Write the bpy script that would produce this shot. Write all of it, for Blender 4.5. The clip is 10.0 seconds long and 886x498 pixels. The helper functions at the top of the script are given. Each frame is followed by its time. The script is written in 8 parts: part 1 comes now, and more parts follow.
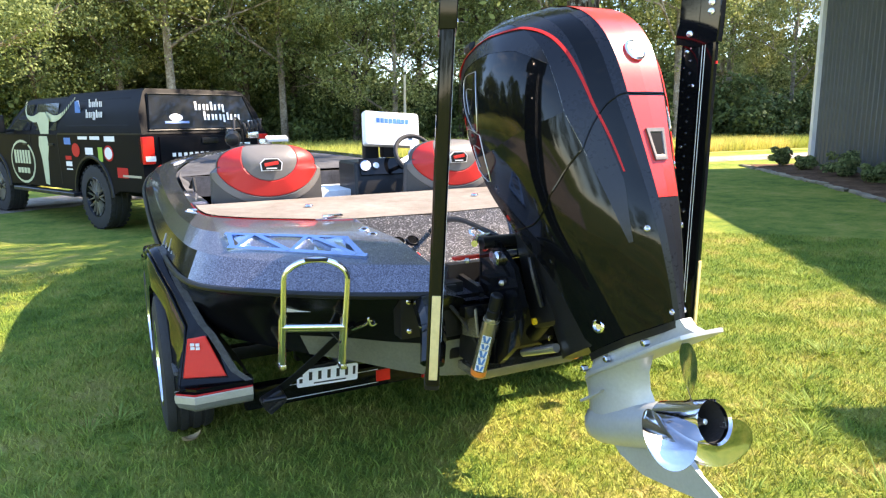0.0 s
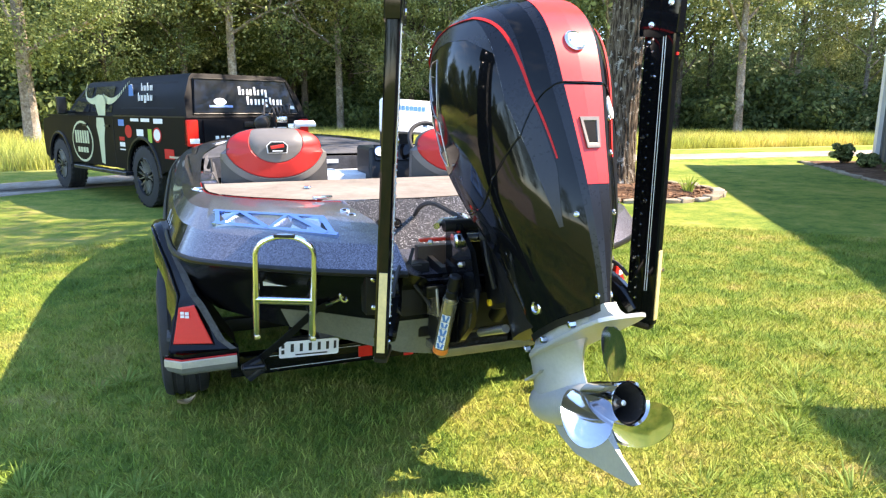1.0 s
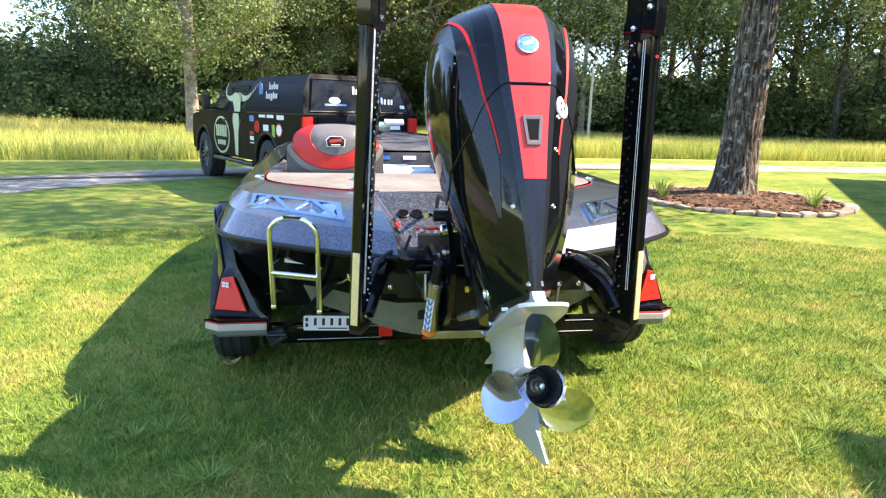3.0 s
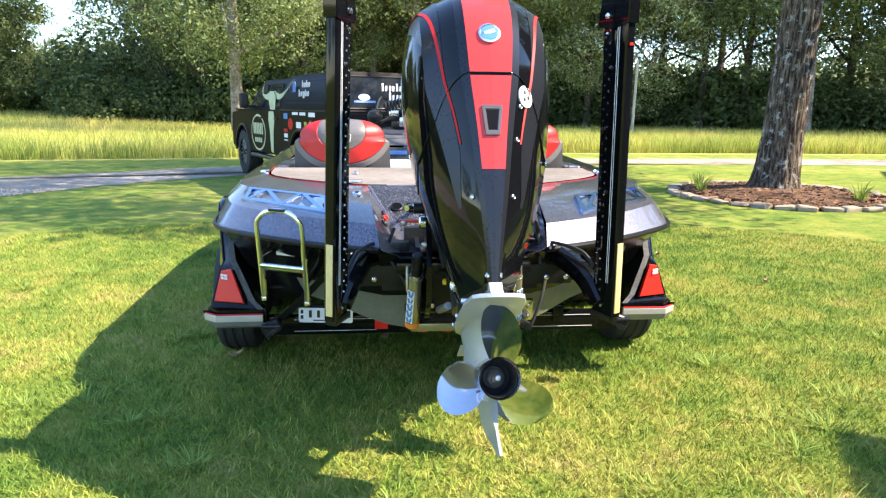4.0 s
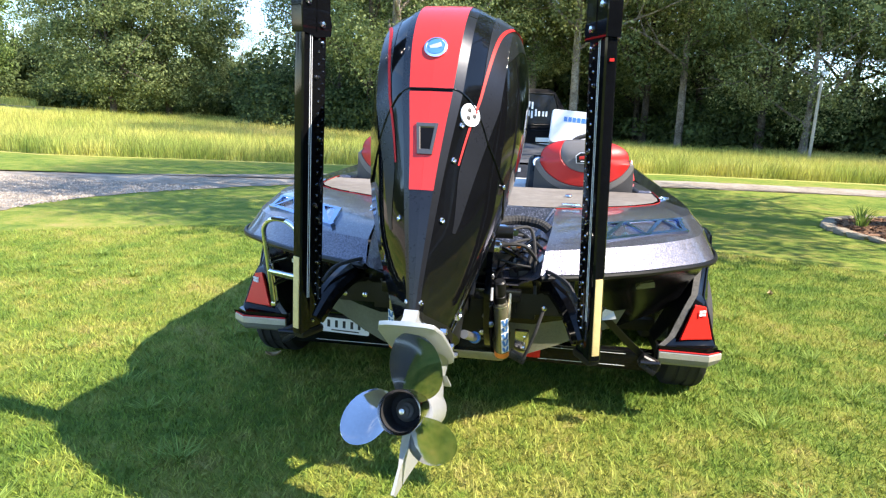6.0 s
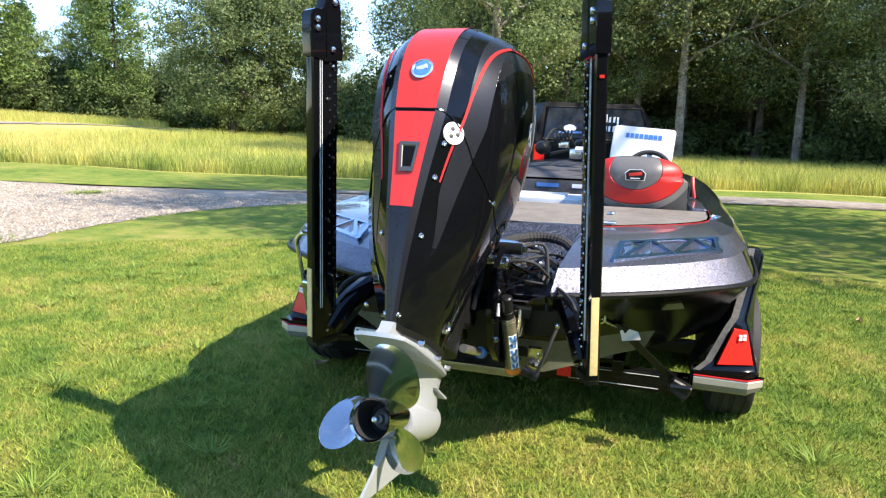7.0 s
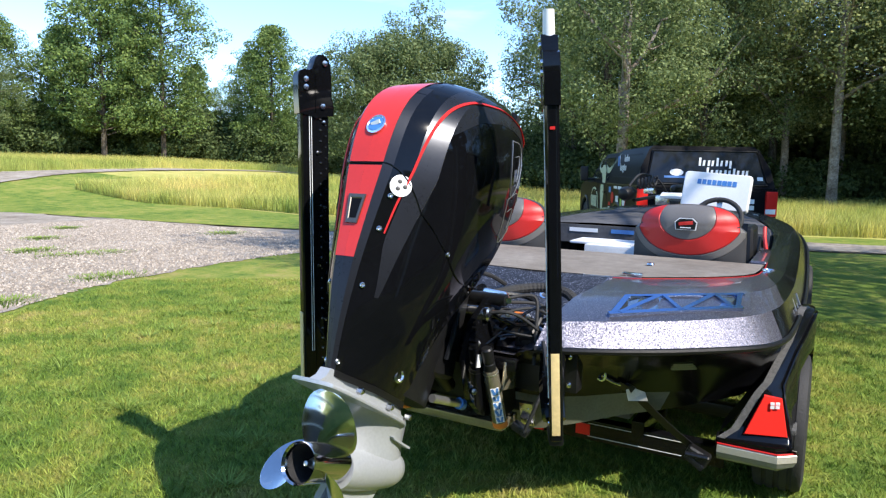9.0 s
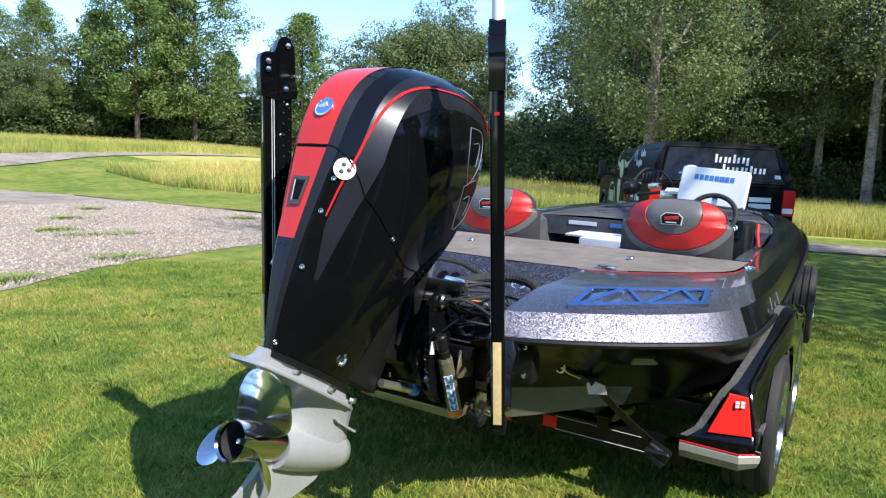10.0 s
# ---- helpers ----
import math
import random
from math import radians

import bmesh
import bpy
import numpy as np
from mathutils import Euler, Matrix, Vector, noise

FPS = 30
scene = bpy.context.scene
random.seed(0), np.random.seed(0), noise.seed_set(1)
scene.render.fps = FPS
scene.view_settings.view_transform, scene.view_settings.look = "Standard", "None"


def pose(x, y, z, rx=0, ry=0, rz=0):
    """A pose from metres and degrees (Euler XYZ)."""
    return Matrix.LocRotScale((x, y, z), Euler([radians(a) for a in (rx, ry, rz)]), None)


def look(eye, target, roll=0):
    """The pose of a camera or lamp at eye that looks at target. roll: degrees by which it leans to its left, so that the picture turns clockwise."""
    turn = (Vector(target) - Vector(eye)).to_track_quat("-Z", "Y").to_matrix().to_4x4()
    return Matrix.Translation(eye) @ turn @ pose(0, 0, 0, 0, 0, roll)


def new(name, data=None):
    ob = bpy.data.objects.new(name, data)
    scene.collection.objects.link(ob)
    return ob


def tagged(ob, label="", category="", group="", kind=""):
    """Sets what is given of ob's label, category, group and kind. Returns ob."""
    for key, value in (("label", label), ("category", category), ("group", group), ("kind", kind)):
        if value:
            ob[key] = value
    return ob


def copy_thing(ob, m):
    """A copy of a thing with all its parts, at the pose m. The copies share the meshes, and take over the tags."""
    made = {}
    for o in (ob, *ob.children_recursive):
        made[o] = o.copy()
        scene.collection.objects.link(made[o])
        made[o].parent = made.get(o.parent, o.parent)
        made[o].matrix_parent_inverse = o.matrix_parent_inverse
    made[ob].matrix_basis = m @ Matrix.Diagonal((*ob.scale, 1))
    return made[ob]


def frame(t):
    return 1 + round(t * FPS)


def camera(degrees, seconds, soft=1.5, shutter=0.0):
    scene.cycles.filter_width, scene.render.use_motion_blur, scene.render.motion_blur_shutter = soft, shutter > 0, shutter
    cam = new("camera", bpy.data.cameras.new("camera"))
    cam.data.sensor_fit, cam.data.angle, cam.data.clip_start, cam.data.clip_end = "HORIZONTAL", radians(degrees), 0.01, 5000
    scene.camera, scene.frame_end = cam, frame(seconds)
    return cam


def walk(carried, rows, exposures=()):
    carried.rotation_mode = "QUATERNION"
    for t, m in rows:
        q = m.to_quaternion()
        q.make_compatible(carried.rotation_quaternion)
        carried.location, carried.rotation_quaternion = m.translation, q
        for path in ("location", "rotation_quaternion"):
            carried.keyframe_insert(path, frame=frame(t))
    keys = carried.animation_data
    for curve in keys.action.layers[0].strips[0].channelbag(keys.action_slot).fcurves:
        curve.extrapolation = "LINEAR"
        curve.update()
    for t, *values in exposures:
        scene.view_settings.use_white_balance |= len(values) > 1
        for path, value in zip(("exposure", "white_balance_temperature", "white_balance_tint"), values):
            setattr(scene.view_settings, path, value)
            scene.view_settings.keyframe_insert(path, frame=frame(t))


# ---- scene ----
# ---------- camera ----------
cam = camera(66.9, 10.0, soft=1.25)
PATH = [
    (0, (-1.401, -2.919, 1.511), (-0.561, -1.144, 1.134), -0.8),
    (0.3, (-1.313, -2.989, 1.505), (-0.534, -1.186, 1.13), -0.5),
    (0.5, (-1.258, -3.033, 1.505), (-0.513, -1.218, 1.118), 0.3),
    (1, (-1.119, -3.156, 1.5), (-0.433, -1.322, 1.093), 0.2),
    (1.5, (-0.993, -3.205, 1.485), (-0.351, -1.354, 1.081), -0.1),
    (2, (-0.846, -3.255, 1.479), (-0.353, -1.362, 1.064), 0.5),
    (2.5, (-0.737, -3.358, 1.49), (-0.297, -1.439, 1.14), 0.6),
    (2.7, (-0.683, -3.427, 1.495), (-0.3, -1.5, 1.124), 0.9),
    (3.8, (-0.388, -3.542, 1.467), (-0.207, -1.597, 1.039), 1.2),
    (4, (-0.329, -3.531, 1.476), (-0.165, -1.582, 1.06), 0.6),
    (4.5, (-0.195, -3.495, 1.485), (-0.145, -1.543, 1.052), -0.2),
    (5, (0.023, -3.497, 1.487), (-0.059, -1.541, 1.073), 2.0),
    (5.2, (0.115, -3.492, 1.497), (-0.022, -1.543, 1.07), 2.6),
    (6.3, (0.454, -3.357, 1.506), (0.071, -1.427, 1.149), 1.3),
    (6.5, (0.517, -3.346, 1.518), (0.066, -1.427, 1.179), 0.7),
    (7, (0.752, -3.356, 1.519), (0.143, -1.483, 1.169), 1.6),
    (7.5, (0.916, -3.343, 1.53), (0.237, -1.491, 1.198), 2.1),
    (8, (1.023, -3.236, 1.529), (0.23, -1.425, 1.226), 2.6),
    (8.5, (1.132, -3.153, 1.554), (0.232, -1.382, 1.324), 0.8),
    (9, (1.31, -3.127, 1.562), (0.32, -1.405, 1.328), 1.2),
    (9.5, (1.481, -3.109, 1.566), (0.402, -1.448, 1.291), 1.3),
    (10, (1.541, -2.979, 1.549), (0.483, -1.302, 1.288), 2.6),
]
walk(cam, [(t, look(eye, target, roll)) for t, eye, target, roll in PATH], exposures=[(0, 2.61, 7900, 16.5), (1.0, 2.63, 7700, 16.5), (2.5, 2.56, 7500, 16.5), (4.5, 2.35, 7200, 13), (6.5, 1.98, 6900, 12), (7.5, 1.72, 6800, 12), (8.5, 1.51, 6500, 11), (10, 1.37, 6400, 12)])

# ---------- world, sun, exposure ----------
SUN_TO = Vector((0.974, -0.227, 1.0)).normalized()
world = bpy.data.worlds.new("sky")
scene.world = world
world.use_nodes = True
_nt = world.node_tree
_sky = _nt.nodes.new("ShaderNodeTexSky")
_sky.sky_type = "NISHITA"
_sky.sun_disc = False
_sky.sun_elevation, _sky.sun_rotation = radians(45), radians(103)
_sky.air_density, _sky.dust_density, _sky.ozone_density = 0.85, 0.0, 4.0
_bg = _nt.nodes["Background"]
_bg.inputs["Strength"].default_value = 0.15
# thin streaks of high cloud
_co, _map, _wisp = _nt.nodes.new("ShaderNodeTexCoord"), _nt.nodes.new("ShaderNodeMapping"), _nt.nodes.new("ShaderNodeTexNoise")
_map.inputs["Scale"].default_value = (2.2, 1.3, 7.0)
_wisp.inputs["Scale"].default_value, _wisp.inputs["Detail"].default_value, _wisp.inputs["Distortion"].default_value = 1.6, 6.0, 0.8
_thin, _mix = _nt.nodes.new("ShaderNodeMapRange"), _nt.nodes.new("ShaderNodeMix")
_thin.inputs["From Min"].default_value, _thin.inputs["From Max"].default_value, _thin.inputs["To Max"].default_value = 0.58, 0.85, 0.3
_mix.data_type = "RGBA"
_deep = _nt.nodes.new("ShaderNodeHueSaturation")
_deep.inputs["Saturation"].default_value = 1.06
_nt.links.new(_sky.outputs["Color"], _deep.inputs["Color"])
_mix.inputs[7].default_value = (6.0, 6.3, 6.6, 1)
for _a, _b in ((_co.outputs["Generated"], _map.inputs["Vector"]), (_map.outputs[0], _wisp.inputs["Vector"]), (_wisp.outputs["Fac"], _thin.inputs["Value"]), (_thin.outputs[0], _mix.inputs[0]), (_deep.outputs["Color"], _mix.inputs[6]), (_mix.outputs[2], _bg.inputs["Color"])):
    _nt.links.new(_a, _b)
sun = new("sun", bpy.data.lights.new("sun", "SUN"))
sun.data.energy, sun.data.angle, sun.data.color = 2.9, radians(0.55), (1.0, 0.93, 0.82)
sun.matrix_world = look(SUN_TO * 60, (0, 0, 0))


# ---------- materials ----------
def shader(name):
    m = bpy.data.materials.new(name)
    m.use_nodes = True
    return m, m.node_tree, m.node_tree.nodes["Principled BSDF"]


def node(nt, kind, **given):
    n = nt.nodes.new(kind)
    for key, value in given.items():
        n.inputs[key.replace("_", " ")].default_value = value
    return n


def ramp(nt, stops):
    r = nt.nodes.new("ShaderNodeValToRGB")
    while len(r.color_ramp.elements) < len(stops):
        r.color_ramp.elements.new(0.5)
    for e, (pos, col) in zip(r.color_ramp.elements, stops):
        e.position, e.color = pos, (*col, 1)
    return r


def paint(name, col, rough=0.5, metal=0.0, var=0.2, scale=6.0, fine=90.0, bump=0.0, coat=0.0, rand=0.0, rvar=0.12, spec=0.5):
    """A surface of one colour with wear and grain at two scales."""
    m, nt, b = shader(name)
    co = nt.nodes.new("ShaderNodeTexCoord")
    n1, n2 = node(nt, "ShaderNodeTexNoise", Scale=scale, Detail=4.0), node(nt, "ShaderNodeTexNoise", Scale=fine, Detail=3.0)
    for n in (n1, n2):
        nt.links.new(co.outputs["Object"], n.inputs["Vector"])
    mix = nt.nodes.new("ShaderNodeMath")
    mix.operation = "MULTIPLY_ADD"
    mix.inputs[1].default_value, mix.inputs[2].default_value = 0.45, 0.0
    nt.links.new(n2.outputs["Fac"], mix.inputs[0])
    add = nt.nodes.new("ShaderNodeMath")
    add.operation = "MULTIPLY_ADD"
    add.inputs[1].default_value = 0.55
    nt.links.new(n1.outputs["Fac"], add.inputs[0])
    nt.links.new(mix.outputs[0], add.inputs[2])
    r = ramp(nt, [(0.3, [max(0, c * (1 - var)) for c in col]), (0.7, [min(1, c * (1 + var)) for c in col])])
    nt.links.new(add.outputs[0], r.inputs[0])
    out = r.outputs["Color"]
    if rand:
        info = nt.nodes.new("ShaderNodeObjectInfo")
        hsv = nt.nodes.new("ShaderNodeHueSaturation")
        mr = nt.nodes.new("ShaderNodeMapRange")
        mr.inputs["To Min"].default_value, mr.inputs["To Max"].default_value = 1 - rand, 1 + rand
        nt.links.new(info.outputs["Random"], mr.inputs["Value"])
        nt.links.new(mr.outputs[0], hsv.inputs["Value"])
        nt.links.new(out, hsv.inputs["Color"])
        out = hsv.outputs["Color"]
    nt.links.new(out, b.inputs["Base Color"])
    rr = nt.nodes.new("ShaderNodeMapRange")
    rr.inputs["To Min"].default_value, rr.inputs["To Max"].default_value = max(0.02, rough - rvar * rough), min(1, rough + rvar * rough)
    nt.links.new(add.outputs[0], rr.inputs["Value"])
    nt.links.new(rr.outputs[0], b.inputs["Roughness"])
    b.inputs["Metallic"].default_value = metal
    b.inputs["Specular IOR Level"].default_value = spec
    b.inputs["Coat Weight"].default_value = coat
    b.inputs["Coat Roughness"].default_value = 0.03
    if bump:
        bp = nt.nodes.new("ShaderNodeBump")
        bp.inputs["Strength"].default_value, bp.inputs["Distance"].default_value = bump, 0.01
        nt.links.new(n2.outputs["Fac"], bp.inputs["Height"])
        nt.links.new(bp.outputs[0], b.inputs["Normal"])
    return m


def flake(name, dark, light, amount=0.35, size=420.0, rough=0.25, tip=0.5, coat=0.8):
    """Metal-flake gelcoat: tiny bright flakes under a clear coat."""
    m, nt, b = shader(name)
    co = nt.nodes.new("ShaderNodeTexCoord")
    vo = node(nt, "ShaderNodeTexVoronoi", Scale=size)
    nt.links.new(co.outputs["Object"], vo.inputs["Vector"])
    sep = nt.nodes.new("ShaderNodeSeparateColor")
    nt.links.new(vo.outputs["Color"], sep.inputs[0])
    r = ramp(nt, [(0.0, dark), (1 - amount, [d * 1.6 for d in dark]), (1.0, light)])
    nt.links.new(sep.outputs[0], r.inputs[0])
    nt.links.new(r.outputs["Color"], b.inputs["Base Color"])
    g = nt.nodes.new("ShaderNodeNewGeometry")
    off, scaled, tilt = (nt.nodes.new("ShaderNodeVectorMath") for _ in range(3))
    off.operation, off.inputs[1].default_value = "SUBTRACT", (0.5, 0.5, 0.5)
    scaled.operation, scaled.inputs["Scale"].default_value = "SCALE", tip
    tilt.operation = "ADD"
    nt.links.new(vo.outputs["Color"], off.inputs[0])
    nt.links.new(off.outputs[0], scaled.inputs[0])
    nt.links.new(scaled.outputs[0], tilt.inputs[0])
    nt.links.new(g.outputs["Normal"], tilt.inputs[1])
    unit = nt.nodes.new("ShaderNodeVectorMath")
    unit.operation = "NORMALIZE"
    nt.links.new(tilt.outputs[0], unit.inputs[0])
    nt.links.new(unit.outputs[0], b.inputs["Normal"])
    nt.links.new(g.outputs["Normal"], b.inputs["Coat Normal"])
    b.inputs["Metallic"].default_value, b.inputs["Roughness"].default_value = 0.75, rough
    b.inputs["Coat Weight"].default_value, b.inputs["Coat Roughness"].default_value = coat, 0.04
    return m


def leafy(name, lo, hi, back=0.35, rough=0.62):
    """Leaves or blades: each one its own shade, some light through it."""
    m, nt, b = shader(name)
    g = nt.nodes.new("ShaderNodeNewGeometry")
    r = ramp(nt, [(0.0, lo), (0.75, hi), (1.0, [min(1, h * 1.35) for h in hi])])
    nt.links.new(g.outputs["Random Per Island"], r.inputs[0])
    nt.links.new(r.outputs["Color"], b.inputs["Base Color"])
    b.inputs["Roughness"].default_value = rough
    b.inputs["Specular IOR Level"].default_value = 0.2
    tr = nt.nodes.new("ShaderNodeBsdfTranslucent")
    nt.links.new(r.outputs["Color"], tr.inputs["Color"])
    mx = nt.nodes.new("ShaderNodeMixShader")
    mx.inputs[0].default_value = back
    out = nt.nodes["Material Output"]
    nt.links.new(b.outputs[0], mx.inputs[1])
    nt.links.new(tr.outputs[0], mx.inputs[2])
    nt.links.new(mx.outputs[0], out.inputs["Surface"])
    return m


def earth(name, cols, scale, fine, bump=0.6, rough=0.95, dist=0.02):
    """Ground cover: three colours in patches with a fine grain over them."""
    m, nt, b = shader(name)
    co = nt.nodes.new("ShaderNodeTexCoord")
    big, mid, small = (node(nt, "ShaderNodeTexNoise", Scale=s, Detail=6.0, Roughness=0.65) for s in (scale, scale * 7, fine))
    for n in (big, mid, small):
        nt.links.new(co.outputs["Object"], n.inputs["Vector"])
    a = nt.nodes.new("ShaderNodeMath")
    a.operation = "MULTIPLY_ADD"
    a.inputs[1].default_value = 0.45
    nt.links.new(big.outputs["Fac"], a.inputs[0])
    c = nt.nodes.new("ShaderNodeMath")
    c.operation = "MULTIPLY_ADD"
    c.inputs[1].default_value, c.inputs[2].default_value = 0.3, 0.0
    nt.links.new(mid.outputs["Fac"], c.inputs[0])
    d = nt.nodes.new("ShaderNodeMath")
    d.operation = "MULTIPLY_ADD"
    d.inputs[1].default_value = 0.25
    nt.links.new(small.outputs["Fac"], d.inputs[0])
    nt.links.new(c.outputs[0], d.inputs[2])
    nt.links.new(d.outputs[0], a.inputs[2])
    r = ramp(nt, [(0.4, cols[0]), (0.5, cols[1]), (0.61, cols[2])])
    nt.links.new(a.outputs[0], r.inputs[0])
    nt.links.new(r.outputs["Color"], b.inputs["Base Color"])
    b.inputs["Roughness"].default_value = rough
    b.inputs["Specular IOR Level"].default_value = 0.2
    bp = node(nt, "ShaderNodeBump", Strength=bump, Distance=dist)
    nt.links.new(small.outputs["Fac"], bp.inputs["Height"])
    nt.links.new(bp.outputs[0], b.inputs["Normal"])
    return m


def glassy(name, tint=(0.02, 0.022, 0.025), rough=0.04):
    m, nt, b = shader(name)
    b.inputs["Base Color"].default_value = (*tint, 1)
    b.inputs["Roughness"].default_value = rough
    b.inputs["Specular IOR Level"].default_value = 0.35
    return m


def lawn_colour(nt, loose=False, scales=((0.45, 0.34), (2.6, 0.4), (14.0, 0.26)), stops=((0.4, (0.062, 0.114, 0.017)), (0.475, (0.122, 0.174, 0.027)), (0.55, (0.204, 0.217, 0.042)), (0.64, (0.29, 0.234, 0.082)))):
    """Patches of green, yellow-green and straw that the turf and its blades share."""
    co = nt.nodes.new("ShaderNodeTexCoord")
    total = None
    for s, k in scales:
        n = node(nt, "ShaderNodeTexNoise", Scale=s, Detail=5.0, Roughness=0.6)
        nt.links.new(co.outputs["Object"], n.inputs["Vector"])
        m = nt.nodes.new("ShaderNodeMath")
        m.operation = "MULTIPLY_ADD"
        m.inputs[1].default_value, m.inputs[2].default_value = k, 0.0
        nt.links.new(n.outputs["Fac"], m.inputs[0])
        if total:
            nt.links.new(total, m.inputs[2])
        total = m.outputs[0]
    r = ramp(nt, stops)
    nt.links.new(total, r.inputs[0])
    hsv = nt.nodes.new("ShaderNodeHueSaturation")
    nt.links.new(r.outputs["Color"], hsv.inputs["Color"])
    mr = nt.nodes.new("ShaderNodeMapRange")
    mr.inputs["To Min"].default_value, mr.inputs["To Max"].default_value = (0.76, 2.15) if loose else (0.95, 1.65)
    if loose:
        nt.links.new(nt.nodes.new("ShaderNodeNewGeometry").outputs["Random Per Island"], mr.inputs["Value"])
    else:
        n = node(nt, "ShaderNodeTexNoise", Scale=70.0, Detail=4.0)
        nt.links.new(co.outputs["Object"], n.inputs["Vector"])
        nt.links.new(n.outputs["Fac"], mr.inputs["Value"])
    nt.links.new(mr.outputs[0], hsv.inputs["Value"])
    return hsv.outputs["Color"]


LAWN = earth("lawn", [(0.1, 0.1, 0.1)] * 3, 0.75, 42.0, 1.0, dist=0.03)
LAWN.node_tree.links.new(lawn_colour(LAWN.node_tree), LAWN.node_tree.nodes["Principled BSDF"].inputs["Base Color"])
MEADOW = earth("meadow", [(0.25, 0.28, 0.06), (0.4, 0.38, 0.1), (0.55, 0.47, 0.16)], 0.12, 9.0, 0.8)
GRAVEL = earth("gravel_bed", [(0.2, 0.16, 0.122), (0.33, 0.282, 0.225), (0.45, 0.4, 0.335)], 0.8, 55.0, 1.0)
MULCH = earth("mulch", [(0.05, 0.025, 0.014), (0.13, 0.07, 0.04), (0.22, 0.13, 0.08)], 1.5, 60.0, 1.0)
BARK = earth("bark", [(0.035, 0.028, 0.022), (0.09, 0.072, 0.056), (0.19, 0.165, 0.14)], 2.5, 22.0, 1.0, dist=0.05)
OAKBARK = earth("oak_bark", [(0.1, 0.1, 0.1)] * 3, 2.5, 60.0, 0.6, dist=0.01)


def furrows(m):
    """Long upright ridges of bark, near-black low in the furrows to tan on top, with grey lichen patches."""
    nt = m.node_tree
    co, mp = nt.nodes.new("ShaderNodeTexCoord"), nt.nodes.new("ShaderNodeMapping")
    mp.inputs["Scale"].default_value = (1.0, 1.0, 0.16)
    nt.links.new(co.outputs["Object"], mp.inputs["Vector"])
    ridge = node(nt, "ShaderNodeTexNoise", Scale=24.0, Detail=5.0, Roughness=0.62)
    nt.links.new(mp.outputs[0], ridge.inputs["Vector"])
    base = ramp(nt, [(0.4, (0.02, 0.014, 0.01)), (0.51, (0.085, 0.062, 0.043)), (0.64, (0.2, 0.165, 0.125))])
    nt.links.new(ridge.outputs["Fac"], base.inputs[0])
    spots = node(nt, "ShaderNodeTexNoise", Scale=7.0, Detail=7.0, Roughness=0.7)
    nt.links.new(co.outputs["Object"], spots.inputs["Vector"])
    where = ramp(nt, [(0.56, (0, 0, 0)), (0.62, (0.7, 0.7, 0.7))])
    nt.links.new(spots.outputs["Fac"], where.inputs[0])
    mix = nt.nodes.new("ShaderNodeMixRGB")
    mix.inputs[2].default_value = (0.42, 0.41, 0.38, 1)
    nt.links.new(where.outputs["Color"], mix.inputs[0])
    nt.links.new(base.outputs["Color"], mix.inputs[1])
    nt.links.new(mix.outputs[0], nt.nodes["Principled BSDF"].inputs["Base Color"])
    bp = nt.nodes["Bump"]
    bp.inputs["Strength"].default_value, bp.inputs["Distance"].default_value = 0.9, 0.03
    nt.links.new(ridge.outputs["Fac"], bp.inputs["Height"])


furrows(OAKBARK)
BARK_PALE = earth("bark_pale", [(0.1, 0.08, 0.06), (0.24, 0.2, 0.16), (0.45, 0.41, 0.36)], 1.5, 18.0, 1.0, dist=0.05)
BLADE = leafy("grass_blade", (0.1, 0.165, 0.022), (0.21, 0.27, 0.055), 0.14)
_tint = lawn_colour(BLADE.node_tree, True)
for _n in ("Principled BSDF", "Translucent BSDF"):
    _b = BLADE.node_tree.nodes[_n]
    BLADE.node_tree.links.new(_tint, _b.inputs["Base Color" if _n[0] == "P" else "Color"])
STRAW = leafy("tall_grass", (0.22, 0.25, 0.05), (0.44, 0.4, 0.135), 0.4)
_tint = lawn_colour(STRAW.node_tree, True, ((0.09, 0.55), (0.5, 0.45)), ((0.38, (0.16, 0.21, 0.045)), (0.46, (0.27, 0.295, 0.075)), (0.54, (0.385, 0.36, 0.105)), (0.62, (0.5, 0.4, 0.15))))
for _n in ("Principled BSDF", "Translucent BSDF"):
    STRAW.node_tree.links.new(_tint, STRAW.node_tree.nodes[_n].inputs["Base Color" if _n[0] == "P" else "Color"])
WEED = leafy("weed_leaf", (0.15, 0.24, 0.04), (0.27, 0.36, 0.08), 0.4)
LEAF_OAK = leafy("oak_leaf", (0.07, 0.107, 0.036), (0.25, 0.3, 0.122), 0.46)
LEAF_DARK = leafy("dark_leaf", (0.06, 0.1, 0.036), (0.235, 0.285, 0.12), 0.46)
# leaf colour darkened below the crowns' to carry the shade under the wood
LEAF_SHADED = leafy("shaded_undergrowth_leaf", (0.035, 0.06, 0.02), (0.12, 0.16, 0.055), 0.35)
LEAF_LIGHT = leafy("light_leaf", (0.1, 0.134, 0.043), (0.35, 0.375, 0.155), 0.46)
NEEDLE = leafy("pine_needle", (0.055, 0.105, 0.03), (0.2, 0.27, 0.075), 0.38)
GLOSS = paint("gloss_black", (0.004, 0.0042, 0.005), 0.06, var=0.3, spec=0.26, rvar=0.25)
HULLBLACK = paint("hull_black", (0.006, 0.006, 0.007), 0.16, var=0.3, spec=0.24, rvar=0.3)
SATIN = paint("satin_charcoal", (0.026, 0.028, 0.034), 0.28, metal=0.55, var=0.1, spec=0.3)
BLACK = paint("black_plastic", (0.008, 0.008, 0.0085), 0.4, var=0.3, bump=0.06, spec=0.32)
GRIP = paint("grip_strip", (0.11, 0.108, 0.104), 0.9, var=0.5, scale=60, fine=300, bump=0.8)
